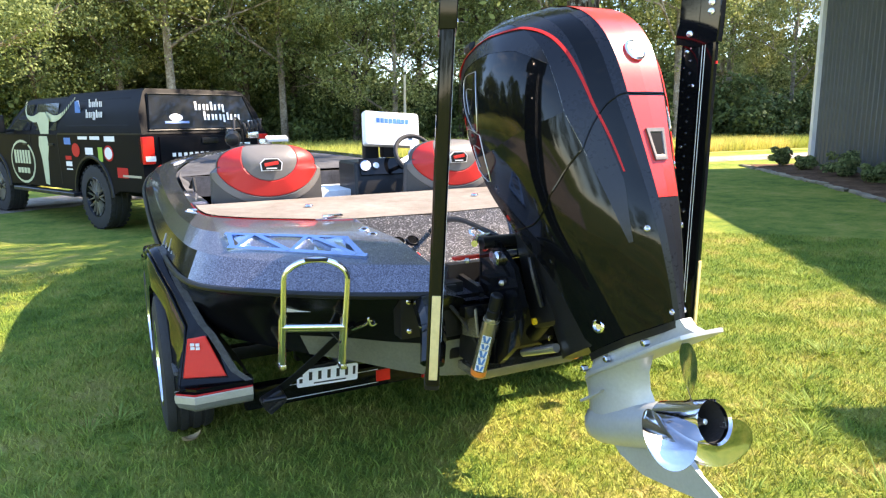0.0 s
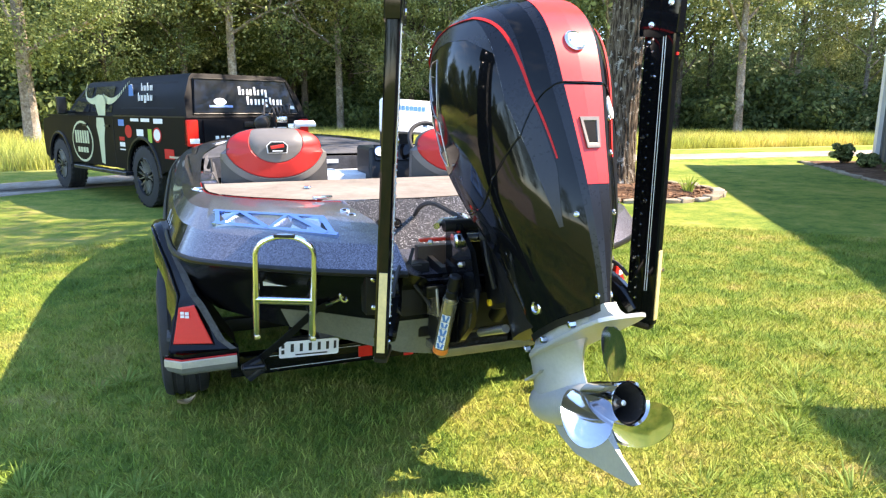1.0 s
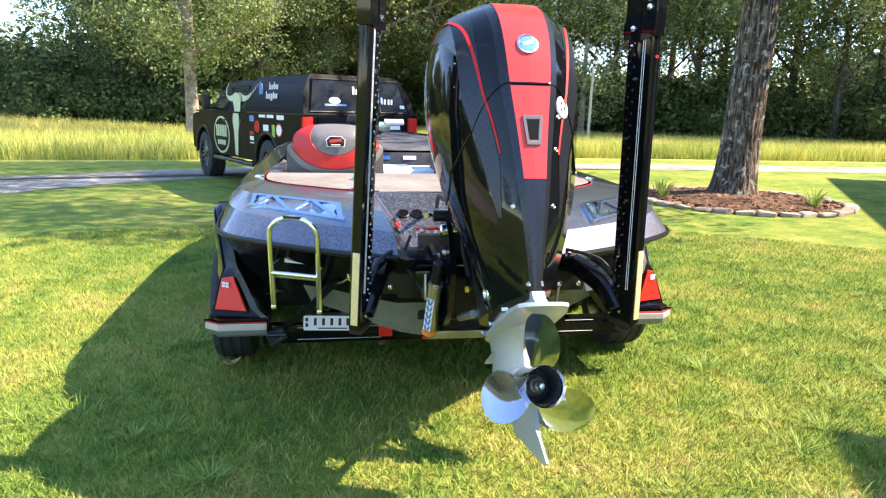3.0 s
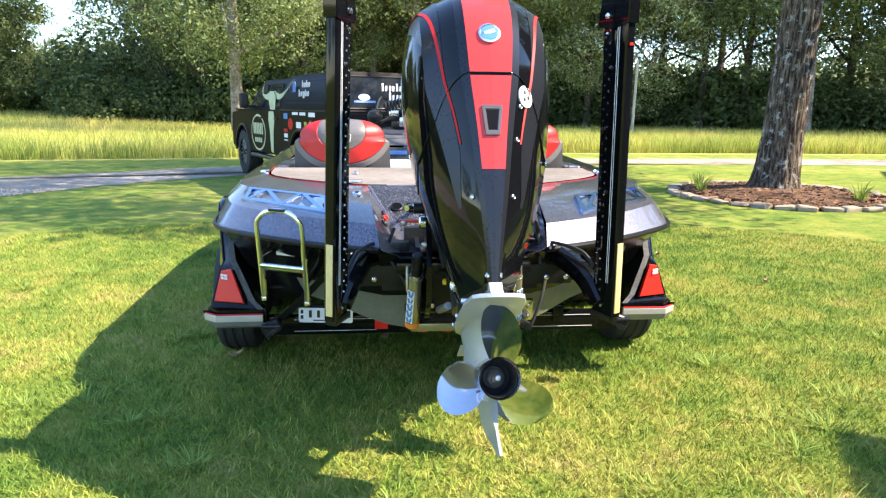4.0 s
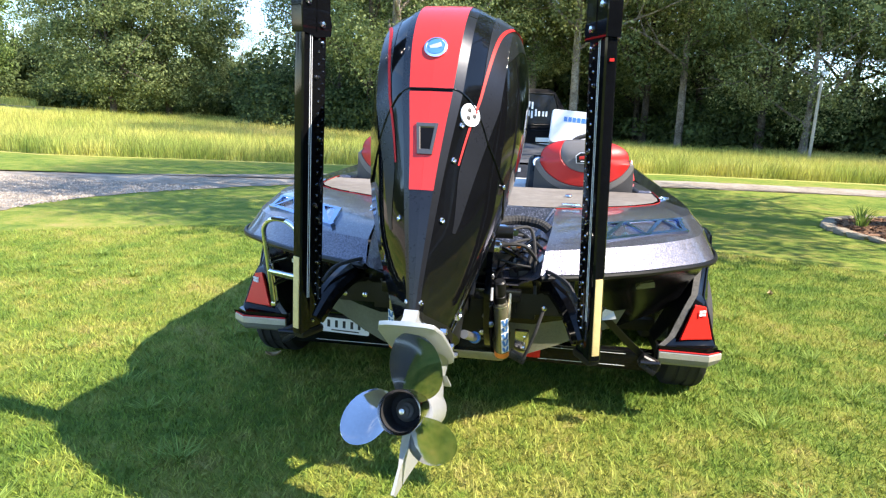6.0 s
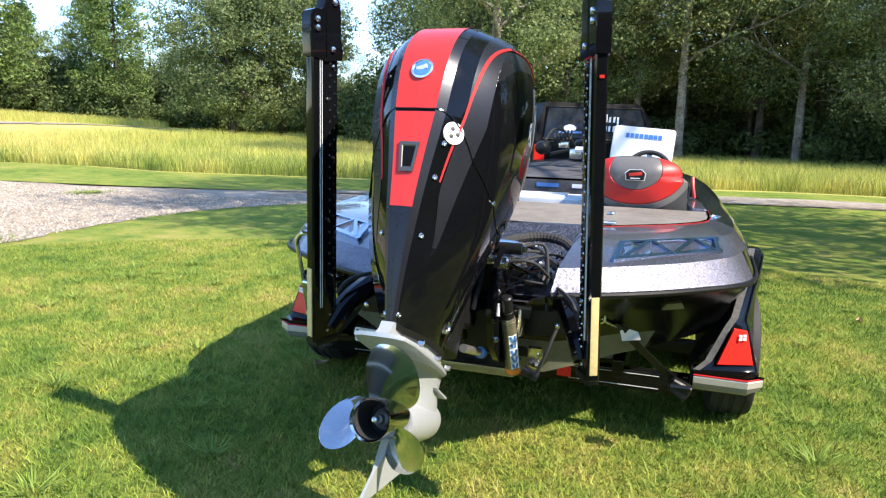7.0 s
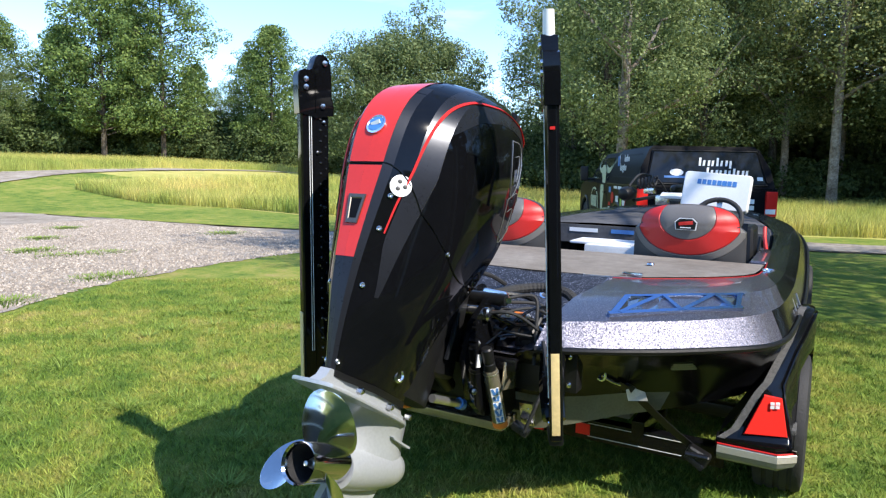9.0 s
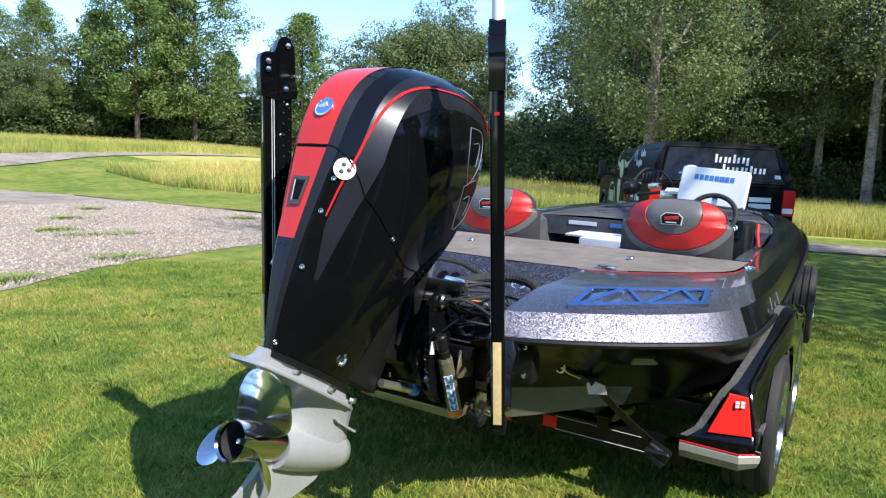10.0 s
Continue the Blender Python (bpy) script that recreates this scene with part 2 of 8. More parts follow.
RUBBER = paint("rubber", (0.02, 0.02, 0.021), 0.75, var=0.35, scale=14, bump=0.25)
RED = paint("red_gloss", (0.62, 0.035, 0.028), 0.3, var=0.06, coat=0.25, spec=0.35)
REDLINE = paint("red_pinstripe", (0.55, 0.02, 0.018), 0.5, var=0.08, spec=0.2)
GREY = paint("grey_casting", (0.42, 0.44, 0.45), 0.42, metal=0.35, var=0.1, bump=0.05, coat=0.2)
STEEL = paint("polished_steel", (0.6, 0.6, 0.61), 0.22, metal=1.0, var=0.06, rvar=0.5)
PROPSTEEL = paint("mirror_steel", (0.58, 0.58, 0.6), 0.1, metal=1.0, var=0.08, rvar=0.5)
BOLTSTEEL = paint("dull_bolt_steel", (0.3, 0.3, 0.31), 0.35, metal=1.0, var=0.15)
YELLOW = paint("yellow_plastic", (0.8, 0.5, 0.02), 0.4, var=0.06)
CHROME = paint("chrome", (0.8, 0.83, 0.9), 0.2, metal=1.0, var=0.04)
ALU = paint("brushed_aluminium", (0.6, 0.59, 0.56), 0.32, metal=0.9, var=0.12)
CREAM = paint("cream_tape", (0.66, 0.5, 0.22), 0.55, var=0.15, scale=20)
KEELGREY = paint("pale_keel", (0.13, 0.13, 0.095), 0.2, var=0.2, spec=0.45)
KHAKI = paint("tan_anodised", (0.3, 0.27, 0.19), 0.26, metal=0.7, var=0.15, scale=10)
STRIPE_LOW = paint("bumper_grey", (0.2, 0.2, 0.18), 0.4, metal=0.2, var=0.15)
STRIPE = paint("reflective_strip", (0.5, 0.47, 0.4), 0.3, metal=0.3, var=0.12)
BRONZE = paint("bronze_metal", (0.16, 0.14, 0.12), 0.35, metal=0.8, var=0.1)
WHITE = paint("white_plastic", (0.8, 0.8, 0.8), 0.45, var=0.05)
SILVERFLAKE = flake("silver_flake", (0.06, 0.058, 0.075), (0.32, 0.315, 0.37), 0.52, 460.0, 0.42, 0.44)
DARKFLAKE = flake("charcoal_flake", (0.082, 0.078, 0.095), (0.38, 0.375, 0.41), 0.18, 460.0, 0.36, 0.32)
GUNWALE = flake("gunwale_flake", (0.008, 0.008, 0.0095), (0.2, 0.2, 0.22), 0.05, 400.0, 0.35, 0.1, 0.9)
BLACKFLAKE = flake("black_flake", (0.035, 0.034, 0.038), (0.5, 0.49, 0.52), 0.14, 300.0, 0.5, 0.3, 0.3)
CARPET = earth("tan_carpet", [(0.15, 0.132, 0.112), (0.2, 0.178, 0.154), (0.26, 0.236, 0.208)], 2.0, 260.0, 0.5, dist=0.003)
GREYCARPET = earth("grey_carpet", [(0.04, 0.04, 0.042), (0.075, 0.075, 0.08), (0.12, 0.12, 0.125)], 2.0, 260.0, 0.5, dist=0.003)
VINYL_GREY = paint("grey_vinyl", (0.135, 0.127, 0.12), 0.42, var=0.1, fine=240, bump=0.12)
VINYL_DARK = paint("dark_vinyl", (0.045, 0.045, 0.047), 0.45, var=0.12, fine=240, bump=0.12)
VINYL_RED = paint("red_vinyl", (0.5, 0.016, 0.013), 0.45, var=0.07, fine=240, bump=0.1)
# polished metal with the blue of the mirrored sky put into its colour
BLUE = paint("sky_tinted_polish", (0.34, 0.46, 0.68), 0.1, metal=1.0, var=0.08)
LENS = paint("red_lens", (0.68, 0.022, 0.015), 0.3, var=0.06, spec=0.25)
MATTE = paint("matte_black_wrap", (0.006, 0.006, 0.0075), 0.45, var=0.25, spec=0.06)
DARKGLASS = glassy("tinted_glass")
HIDE = paint("pale_green_print", (0.52, 0.56, 0.36), 0.5, var=0.12)
INK_WHITE = paint("white_print", (0.8, 0.8, 0.8), 0.4, var=0.04)
STRAWINK = paint("olive_print", (0.3, 0.27, 0.11), 0.5, var=0.12)
INK_BLUE = paint("blue_print", (0.06, 0.2, 0.5), 0.4, var=0.06)
INK_GREEN = paint("green_print", (0.25, 0.45, 0.06), 0.4, var=0.06)
INK_BLACK = paint("black_print", (0.015, 0.015, 0.015), 0.5, var=0.1)
ORANGE = paint("orange_print", (0.75, 0.2, 0.03), 0.4, var=0.06)
SIDING = paint("grey_steel_siding", (0.07, 0.08, 0.088), 0.45, var=0.12, scale=1.2)
TRIM = paint("pale_trim", (0.7, 0.72, 0.73), 0.45, var=0.08)
STONE = paint("edging_stone", (0.3, 0.25, 0.185), 0.85, var=0.35, scale=9, fine=60, bump=0.6, rand=0.25)
WOODPOLE = paint("weathered_pole", (0.45, 0.4, 0.32), 0.8, var=0.25, bump=0.3)
DRYLEAF = paint("dry_leaf", (0.35, 0.25, 0.13), 0.7, var=0.3)


# ---------- mesh helpers ----------
V = Vector
HOME = {}


def thing(name, label, category, m=None, group="", kind=""):
    ob = new(name)
    ob.empty_display_size = 0.1
    HOME[ob.name] = m or Matrix.Identity(4)
    ob.matrix_basis = HOME[ob.name]
    return tagged(ob, label, category, group, kind)


def mesh_of(name, bm, mat, angle=32, smooth=True):
    me = bpy.data.meshes.new(name)
    bmesh.ops.recalc_face_normals(bm, faces=bm.faces)
    bm.to_mesh(me)
    bm.free()
    me.materials.append(mat)
    if smooth:
        me.polygons.foreach_set("use_smooth", [True] * len(me.polygons))
        me.set_sharp_from_angle(angle=radians(angle))
    return me


def part(name, bm, mat, parent=None, label="", angle=32, smooth=True):
    ob = new(name, mesh_of(name, bm, mat, angle, smooth) if isinstance(bm, bmesh.types.BMesh) else bm)
    if parent:
        ob.parent = parent
        ob.matrix_parent_inverse = HOME.get(parent.name, Matrix.Identity(4)).inverted()
    return tagged(ob, label)


def bm_new():
    return bmesh.new()


def add_box(bm, c, s, rot=None, bevel=0.0, seg=2):
    got = bmesh.ops.create_cube(bm, size=1.0)["verts"]
    m = Matrix.Translation(c) @ (rot.to_4x4() if rot else Matrix.Identity(4)) @ Matrix.Diagonal((*s, 1))
    bmesh.ops.transform(bm, matrix=m, verts=got)
    if bevel:
        es = list({e for v in got for e in v.link_edges})
        bmesh.ops.bevel(bm, geom=es, offset=bevel, segments=seg, affect="EDGES", profile=0.7)
    return bm


def box(c, s, rot=None, bevel=0.0, seg=2):
    return add_box(bm_new(), c, s, rot, bevel, seg)


def loft(bm, rings, closed=True, caps=True):
    vs = [[bm.verts.new(p) for p in ring] for ring in rings]
    n = len(vs[0])
    for a, b in zip(vs, vs[1:]):
        for i in range(n if closed else n - 1):
            j = (i + 1) % n
            try:
                bm.faces.new((a[i], a[j], b[j], b[i]))
            except ValueError:
                pass
    if caps and closed:
        bm.faces.new(vs[0][::-1])
        bm.faces.new(vs[-1])
    return bm


def turn_axes(d):
    d = V(d).normalized()
    a = d.cross(V((0, 0, 1)) if abs(d.z) < 0.9 else V((1, 0, 0))).normalized()
    return d, a, d.cross(a).normalized()


def add_cyl(bm, p0, p1, r0, r1=None, n=14, caps=True):
    r1 = r0 if r1 is None else r1
    _, a, b = turn_axes(V(p1) - V(p0))
    rings = [[V(p) + (a * math.cos(2 * math.pi * i / n) + b * math.sin(2 * math.pi * i / n)) * r for i in range(n)] for p, r in ((p0, r0), (p1, r1))]
    return loft(bm, rings, True, caps)


def cyl(p0, p1, r0, r1=None, n=14):
    return add_cyl(bm_new(), p0, p1, r0, r1, n)


def revolve(bm, p, d, profile, n=24, caps=True):
    """profile: (distance along d, radius)."""
    d, a, b = turn_axes(d)
    rings = [[V(p) + d * h + (a * math.cos(2 * math.pi * i / n) + b * math.sin(2 * math.pi * i / n)) * max(r, 1e-4) for i in range(n)] for h, r in profile]
    return loft(bm, rings, True, caps)


def smooth_line(pts, k=4):
    pts = [V(p) for p in pts]
    out = []
    for i in range(len(pts) - 1):
        p0, p1, p2, p3 = pts[max(i - 1, 0)], pts[i], pts[i + 1], pts[min(i + 2, len(pts) - 1)]
        for s in range(k):
            t = s / k
            out.append(0.5 * ((2 * p1) + (p2 - p0) * t + (2 * p0 - 5 * p1 + 4 * p2 - p3) * t * t + (3 * p1 - p0 - 3 * p2 + p3) * t ** 3))
    return out + [pts[-1]]


def add_tube(bm, pts, r, n=8, closed=False, ends=None):
    pts = [V(p) for p in pts]
    rings, side = [], None
    m = len(pts)
    for i, p in enumerate(pts):
        d = (pts[(i + 1) % m] - pts[i - 1]) if closed else (pts[min(i + 1, m - 1)] - pts[max(i - 1, 0)])
        d.normalize()
        if side is None:
            _, side, _ = turn_axes(d)
        side = (side - d * side.dot(d)).normalized()
        up = d.cross(side)
        rr = r if ends is None else r + (ends - r) * i / (m - 1)
        rings.append([p + (side * math.cos(2 * math.pi * k / n) + up * math.sin(2 * math.pi * k / n)) * rr for k in range(n)])
    if closed:
        rings.append(rings[0])
        loft(bm, rings, True, False)
        bmesh.ops.remove_doubles(bm, verts=bm.verts, dist=1e-5)
        return bm
    return loft(bm, rings, True, True)


def tube(pts, r, n=8, closed=False, ends=None):
    return add_tube(bm_new(), pts, r, n, closed, ends)


def add_plate(bm, outline, thick):
    """A flat outline (points in space, one plane) given thickness along its normal."""
    pts = [V(p) for p in outline]
    nrm = V((0, 0, 0))
    for i, p in enumerate(pts):
        nrm += p.cross(pts[(i + 1) % len(pts)])
    nrm.normalize()
    return loft(bm, [[p for p in pts], [p + nrm * thick for p in pts]])


def plate(outline, thick):
    return add_plate(bm_new(), outline, thick)


def rounded(w, h, r, n=4):
    out = []
    for cx, cy, a0 in ((w / 2 - r, h / 2 - r, 0), (-w / 2 + r, h / 2 - r, 90), (-w / 2 + r, -h / 2 + r, 180), (w / 2 - r, -h / 2 + r, 270)):
        for k in range(n + 1):
            a = radians(a0 + 90 * k / n)
            out.append((cx + r * math.cos(a), cy + r * math.sin(a)))
    return out


def mirror_x(bm):
    """The same shape on the other side of the centre plane."""
    for v in bm.verts:
        v.co.x = -v.co.x
    return bm


def quads(name, co, n, mat):
    """A mesh of loose faces of n corners each from an array of corners."""
    me = bpy.data.meshes.new(name)
    k = len(co) // n
    me.vertices.add(len(co))
    me.vertices.foreach_set("co", np.asarray(co, dtype=np.float32).ravel())
    me.loops.add(len(co))
    me.loops.foreach_set("vertex_index", np.arange(len(co), dtype=np.int32))
    me.polygons.add(k)
    me.polygons.foreach_set("loop_start", np.arange(k, dtype=np.int32) * n)
    me.polygons.foreach_set("loop_total", np.full(k, n, dtype=np.int32))
    me.update(calc_edges=True)
    me.materials.append(mat)
    return me

# ---------- ground ----------
def slab(name, outline, z, mat, label, category):
    bm = bm_new()
    bm.faces.new([bm.verts.new((x, y, z)) for x, y in outline])
    bmesh.ops.triangulate(bm, faces=bm.faces)
    ob = part(name, bm, mat)
    return tagged(ob, label, category, kind="structure")


def hill(x, y):
    """The field rises gently to the north-west."""
    d = np.hypot(x - 0.2, y + 3.3)
    az = np.degrees(np.arctan2(x - 0.2, y + 3.3))
    a, b = np.clip((d - 24) / 34, 0, 1), np.interp(-az, [12, 24, 33, 43, 52, 90], [0, 0.45, 0.62, 1.27, 1.65, 1.65])
    return a * a * (3 - 2 * a) * b * (az > -150)


FIELD = [(-10, 14.4), (-4, 15.5), (4, 18.0), (12, 18.2), (50, 17.6), (60, 70), (-110, 110), (-110, 18), (-45, 14), (-37.5, 15.2), (-36.5, 20), (-28.5, 14.8), (-21.5, 13.4), (-17.2, 14.2), (-14, 13.6)]


def inside(x, y, poly):
    hit = False
    for (x0, y0), (x1, y1) in zip(poly, poly[1:] + poly[:1]):
        if (y0 > y) != (y1 > y) and x < (x1 - x0) * (y - y0) / (y1 - y0) + x0:
            hit = not hit
    return hit


def ground_sheet():
    n, bm = 60, bm_new()
    xs = [-900, -400, -200] + list(np.linspace(-90, 90, n)) + [200, 400, 900]
    ys = [-900, -400, -150] + list(np.linspace(-60, 110, n)) + [200, 400, 900]
    grid = [[bm.verts.new((x, y, float(hill(x, y)))) for x in xs] for y in ys]
    for a, b in zip(grid, grid[1:]):
        for i in range(len(xs) - 1):
            fc = bm.faces.new((a[i], a[i + 1], b[i + 1], b[i]))
            mid = fc.calc_center_median()
            if mid.length > 21 and inside(mid.x, mid.y - 2.2, FIELD):
                fc.material_index = 1
    ob = part("ground", bm, LAWN)
    ob.data.materials.append(MEADOW)
    return tagged(ob, "mown green lawn with dry straw-coloured patches", "lawn", kind="structure")


ground = ground_sheet()


def along(line, n):
    pts = smooth_line([(x, y, 0) for x, y in line], 6)
    run = np.cumsum([0] + [(q - p).length for p, q in zip(pts, pts[1:])])
    want = np.linspace(0, run[-1], n)
    return [V((float(np.interp(w, run, [p.x for p in pts])), float(np.interp(w, run, [p.y for p in pts])), 0)) for w in want]


def ribbon(name, near, far, z, mat, label, category, n=240):
    a, b = along(near, n), along(far, n)
    rng = np.random.default_rng(31)
    for line in (a, b):
        for p in line:
            p.x += float(rng.normal(0, 0.06))
            p.y += float(rng.normal(0, 0.06))
    bm = loft(bm_new(), [[p.lerp(q, t) + V((0, 0, z + float(hill(p.lerp(q, t).x, p.lerp(q, t).y)))) for p, q in zip(a, b)] for t in (0, 0.25, 0.5, 0.75, 1)], False)
    return tagged(part(name, bm, mat), label, category, kind="structure")


NEAR = [(-5.2, -1.2), (-6.0, 0.5), (-6.75, 2.2), (-7.05, 4.4), (-6.9, 6.6), (-5.7, 8.7), (-3.9, 10.6), (-1.0, 12.2), (3.0, 13.6), (8, 14.1), (14, 13.9), (24, 13.3), (44, 12.4)]
FAR = [(-21, -1.2), (-24, 4.0), (-21, 7.6), (-16, 8.6), (-12, 8.9), (-10.2, 9.5), (-8.0, 10.4), (-4.5, 12.8), (-1.0, 14.7), (3, 15.7), (8, 16.2), (14, 16.1), (44, 15.2)]
gravel = ribbon("road", NEAR, FAR, 0.008, GRAVEL, "pale crushed-gravel driveway curving across the lawn", "gravel driveway")
track = ribbon("path", [(-24.5, 1.5), (-28.8, 4.5), (-31.3, 12.0), (-35.4, 19.0), (-35.4, 26.6), (-35.2, 32.0), (-33.0, 38)], [(-30, 1.0), (-34.6, 6.0), (-37.1, 14.9), (-37.5, 20.3), (-36.6, 27.6), (-35.9, 32.8), (-33.6, 38.6)], 0.05, GRAVEL, "far gravel track through the field", "gravel track")
meadow = slab("meadow", FIELD, 0.004, MEADOW, "unmown field of yellow-green tall grass", "field")


def blades(name, n, where, h, w, mat, lean, seed, label, category):
    """Loose grass blades, each a tapered pair of faces; where(rng, n) gives their feet."""
    rng = np.random.default_rng(seed)
    x, y, z0 = where(rng, n)
    n = len(x)
    hh = h * rng.uniform(0.45, 1.15, n)
    ang = rng.uniform(0, 2 * np.pi, n)
    la = rng.uniform(0, 2 * np.pi, n)
    ln = hh * lean * rng.uniform(0.2, 1.3, n)
    ww = w * rng.uniform(0.6, 1.3, n)
    dx, dy = np.cos(ang) * ww, np.sin(ang) * ww
    lx, ly = np.cos(la) * ln, np.sin(la) * ln
    foot = np.stack([x, y, z0], 1)
    a = foot + np.stack([-dx, -dy, 0 * x], 1)
    b = foot + np.stack([dx, dy, 0 * x], 1)
    c = foot + np.stack([dx * 0.8 + lx * 0.4, dy * 0.8 + ly * 0.4, hh * 0.62], 1)
    d = foot + np.stack([-dx * 0.8 + lx * 0.4, -dy * 0.8 + ly * 0.4, hh * 0.62], 1)
    e = foot + np.stack([lx, ly, hh], 1)
    me = bpy.data.meshes.new(name)
    verts = np.stack([a, b, c, d, e], 1).reshape(-1, 3)
    base = np.arange(n) * 5
    loops = np.stack([base, base + 1, base + 2, base + 3, base + 3, base + 2, base + 4], 1).ravel()
    me.vertices.add(5 * n)
    me.vertices.foreach_set("co", verts.astype(np.float32).ravel())
    me.loops.add(7 * n)
    me.loops.foreach_set("vertex_index", loops.astype(np.int32))
    me.polygons.add(2 * n)
    st = np.stack([np.arange(n) * 7, np.arange(n) * 7 + 4], 1).ravel()
    me.polygons.foreach_set("loop_start", st.astype(np.int32))
    me.polygons.foreach_set("loop_total", np.tile([4, 3], n).astype(np.int32))
    me.update(calc_edges=True)
    me.materials.append(mat)
    return tagged(new(name, me), label, category, kind="stuff")


def off_road(x, y):
    ex = np.interp(x, [p[0] for p in NEAR[3:]], [p[1] for p in NEAR[3:]])
    ok = (y < ex - 0.1)
    left = np.interp(y, [p[1] for p in NEAR[:4]], [p[0] for p in NEAR[:4]])
    return ok & (x > left + 0.1) & (np.hypot((x - 6.6) / 1.95, (y - 7.6) / 1.95) > 1)


def lawn_feet(rng, n):
    r = 0.5 + 8.5 * rng.uniform(0, 1, n) ** 0.8
    a = rng.uniform(radians(-75), radians(75), n)
    x, y = -0.1 + r * np.sin(a), -3.6 + r * np.cos(a)
    ok = off_road(x, y)
    return x[ok], y[ok], 0 * x[ok]


def field_feet(rng, n):
    t = rng.uniform(0, 1, n)
    x = rng.uniform(-68, 36, n)
    edge = np.interp(x, [-70, -28.5, -21.5, -17.3, -14, -10, -4, 4, 12, 50], [13, 14.9, 13.5, 14.3, 13.7, 14.6, 15.8, 18.3, 18.5, 18.2])
    y = edge + 0.1 + 30 * t ** 1.6
    d, az = np.hypot(x - 0.2, y + 3.3), np.degrees(np.arctan2(x - 0.2, y + 3.3))
    near, far = (np.interp(az, [-75, -64, -58, -50, -45, -40, -39], v) for v in ((30, 35, 42, 46.5, 50, 53, 99), (36, 41.5, 44.5, 48, 51, 54, 99)))
    ok = (d > far + 0.2) | ((x > -28.5) & (d < near - 0.2))
    return x[ok], y[ok], hill(x[ok], y[ok])


blades("grass", 430000, lawn_feet, 0.035, 0.0023, BLADE, 1.2, 3, "short mown grass blades", "grass")
blades("tall_grass", 330000, field_feet, 0.58, 0.0075, STRAW, 0.45, 4, "tall seeding grass in the unmown field", "grass")


# ---------- trees ----------
def limb(bm, p, d, r, length, rng, depth, tips, n=7):
    pts, q, dd = [p], V(p), V(d)
    for i in range(4):
        dd = (dd + V(rng.uniform(-0.16, 0.16, 3)) + V((0, 0, 0.05))).normalized()
        q = q + dd * length / 4
        pts.append(q)
    add_tube(bm, pts, r, n, ends=r * 0.5)
    tips.append((q, r * 0.5))
    if depth:
        for k in range(3):
            a = rng.uniform(0, 2 * math.pi)
            _, s, t = turn_axes(dd)
            nd = (dd * 0.65 + (s * math.cos(a) + t * math.sin(a)) * 0.75).normalized()
            limb(bm, pts[2 + k % 3], nd, r * 0.5, length * 0.62, rng, depth - 1, tips, 5)


def leaf_cloud(centres, radii, per, size, rng, flat=0.75):
    """Small leaf faces in clumps."""
    k = len(centres)
    n = k * per
    c = np.repeat(np.asarray(centres), per, 0)
    rad = np.repeat(np.asarray(radii), per)[:, None]
    p = rng.normal(0, 1, (n, 3))
    p /= np.linalg.norm(p, axis=1)[:, None]
    p *= rng.uniform(0.3, 1.0, (n, 1)) ** 0.4
    p[:, 2] *= flat
    pos = c + p * rad
    face = p * 0.9 + np.array((0, 0, 0.45)) + rng.normal(0, 0.45, (n, 3))
    u = np.cross(face, rng.normal(0, 1, (n, 3)))
    u /= np.linalg.norm(u, axis=1)[:, None]
    w = np.cross(u, face)
    w /= np.linalg.norm(w, axis=1)[:, None]
    s = size * rng.uniform(0.6, 1.4, (n, 1))
    u, w = u * s, w * s * 0.62
    return np.stack([pos - u, pos + w * 0.9 - u * 0.1, pos + u, pos - w * 0.9 - u * 0.1], 1).reshape(-1, 3)


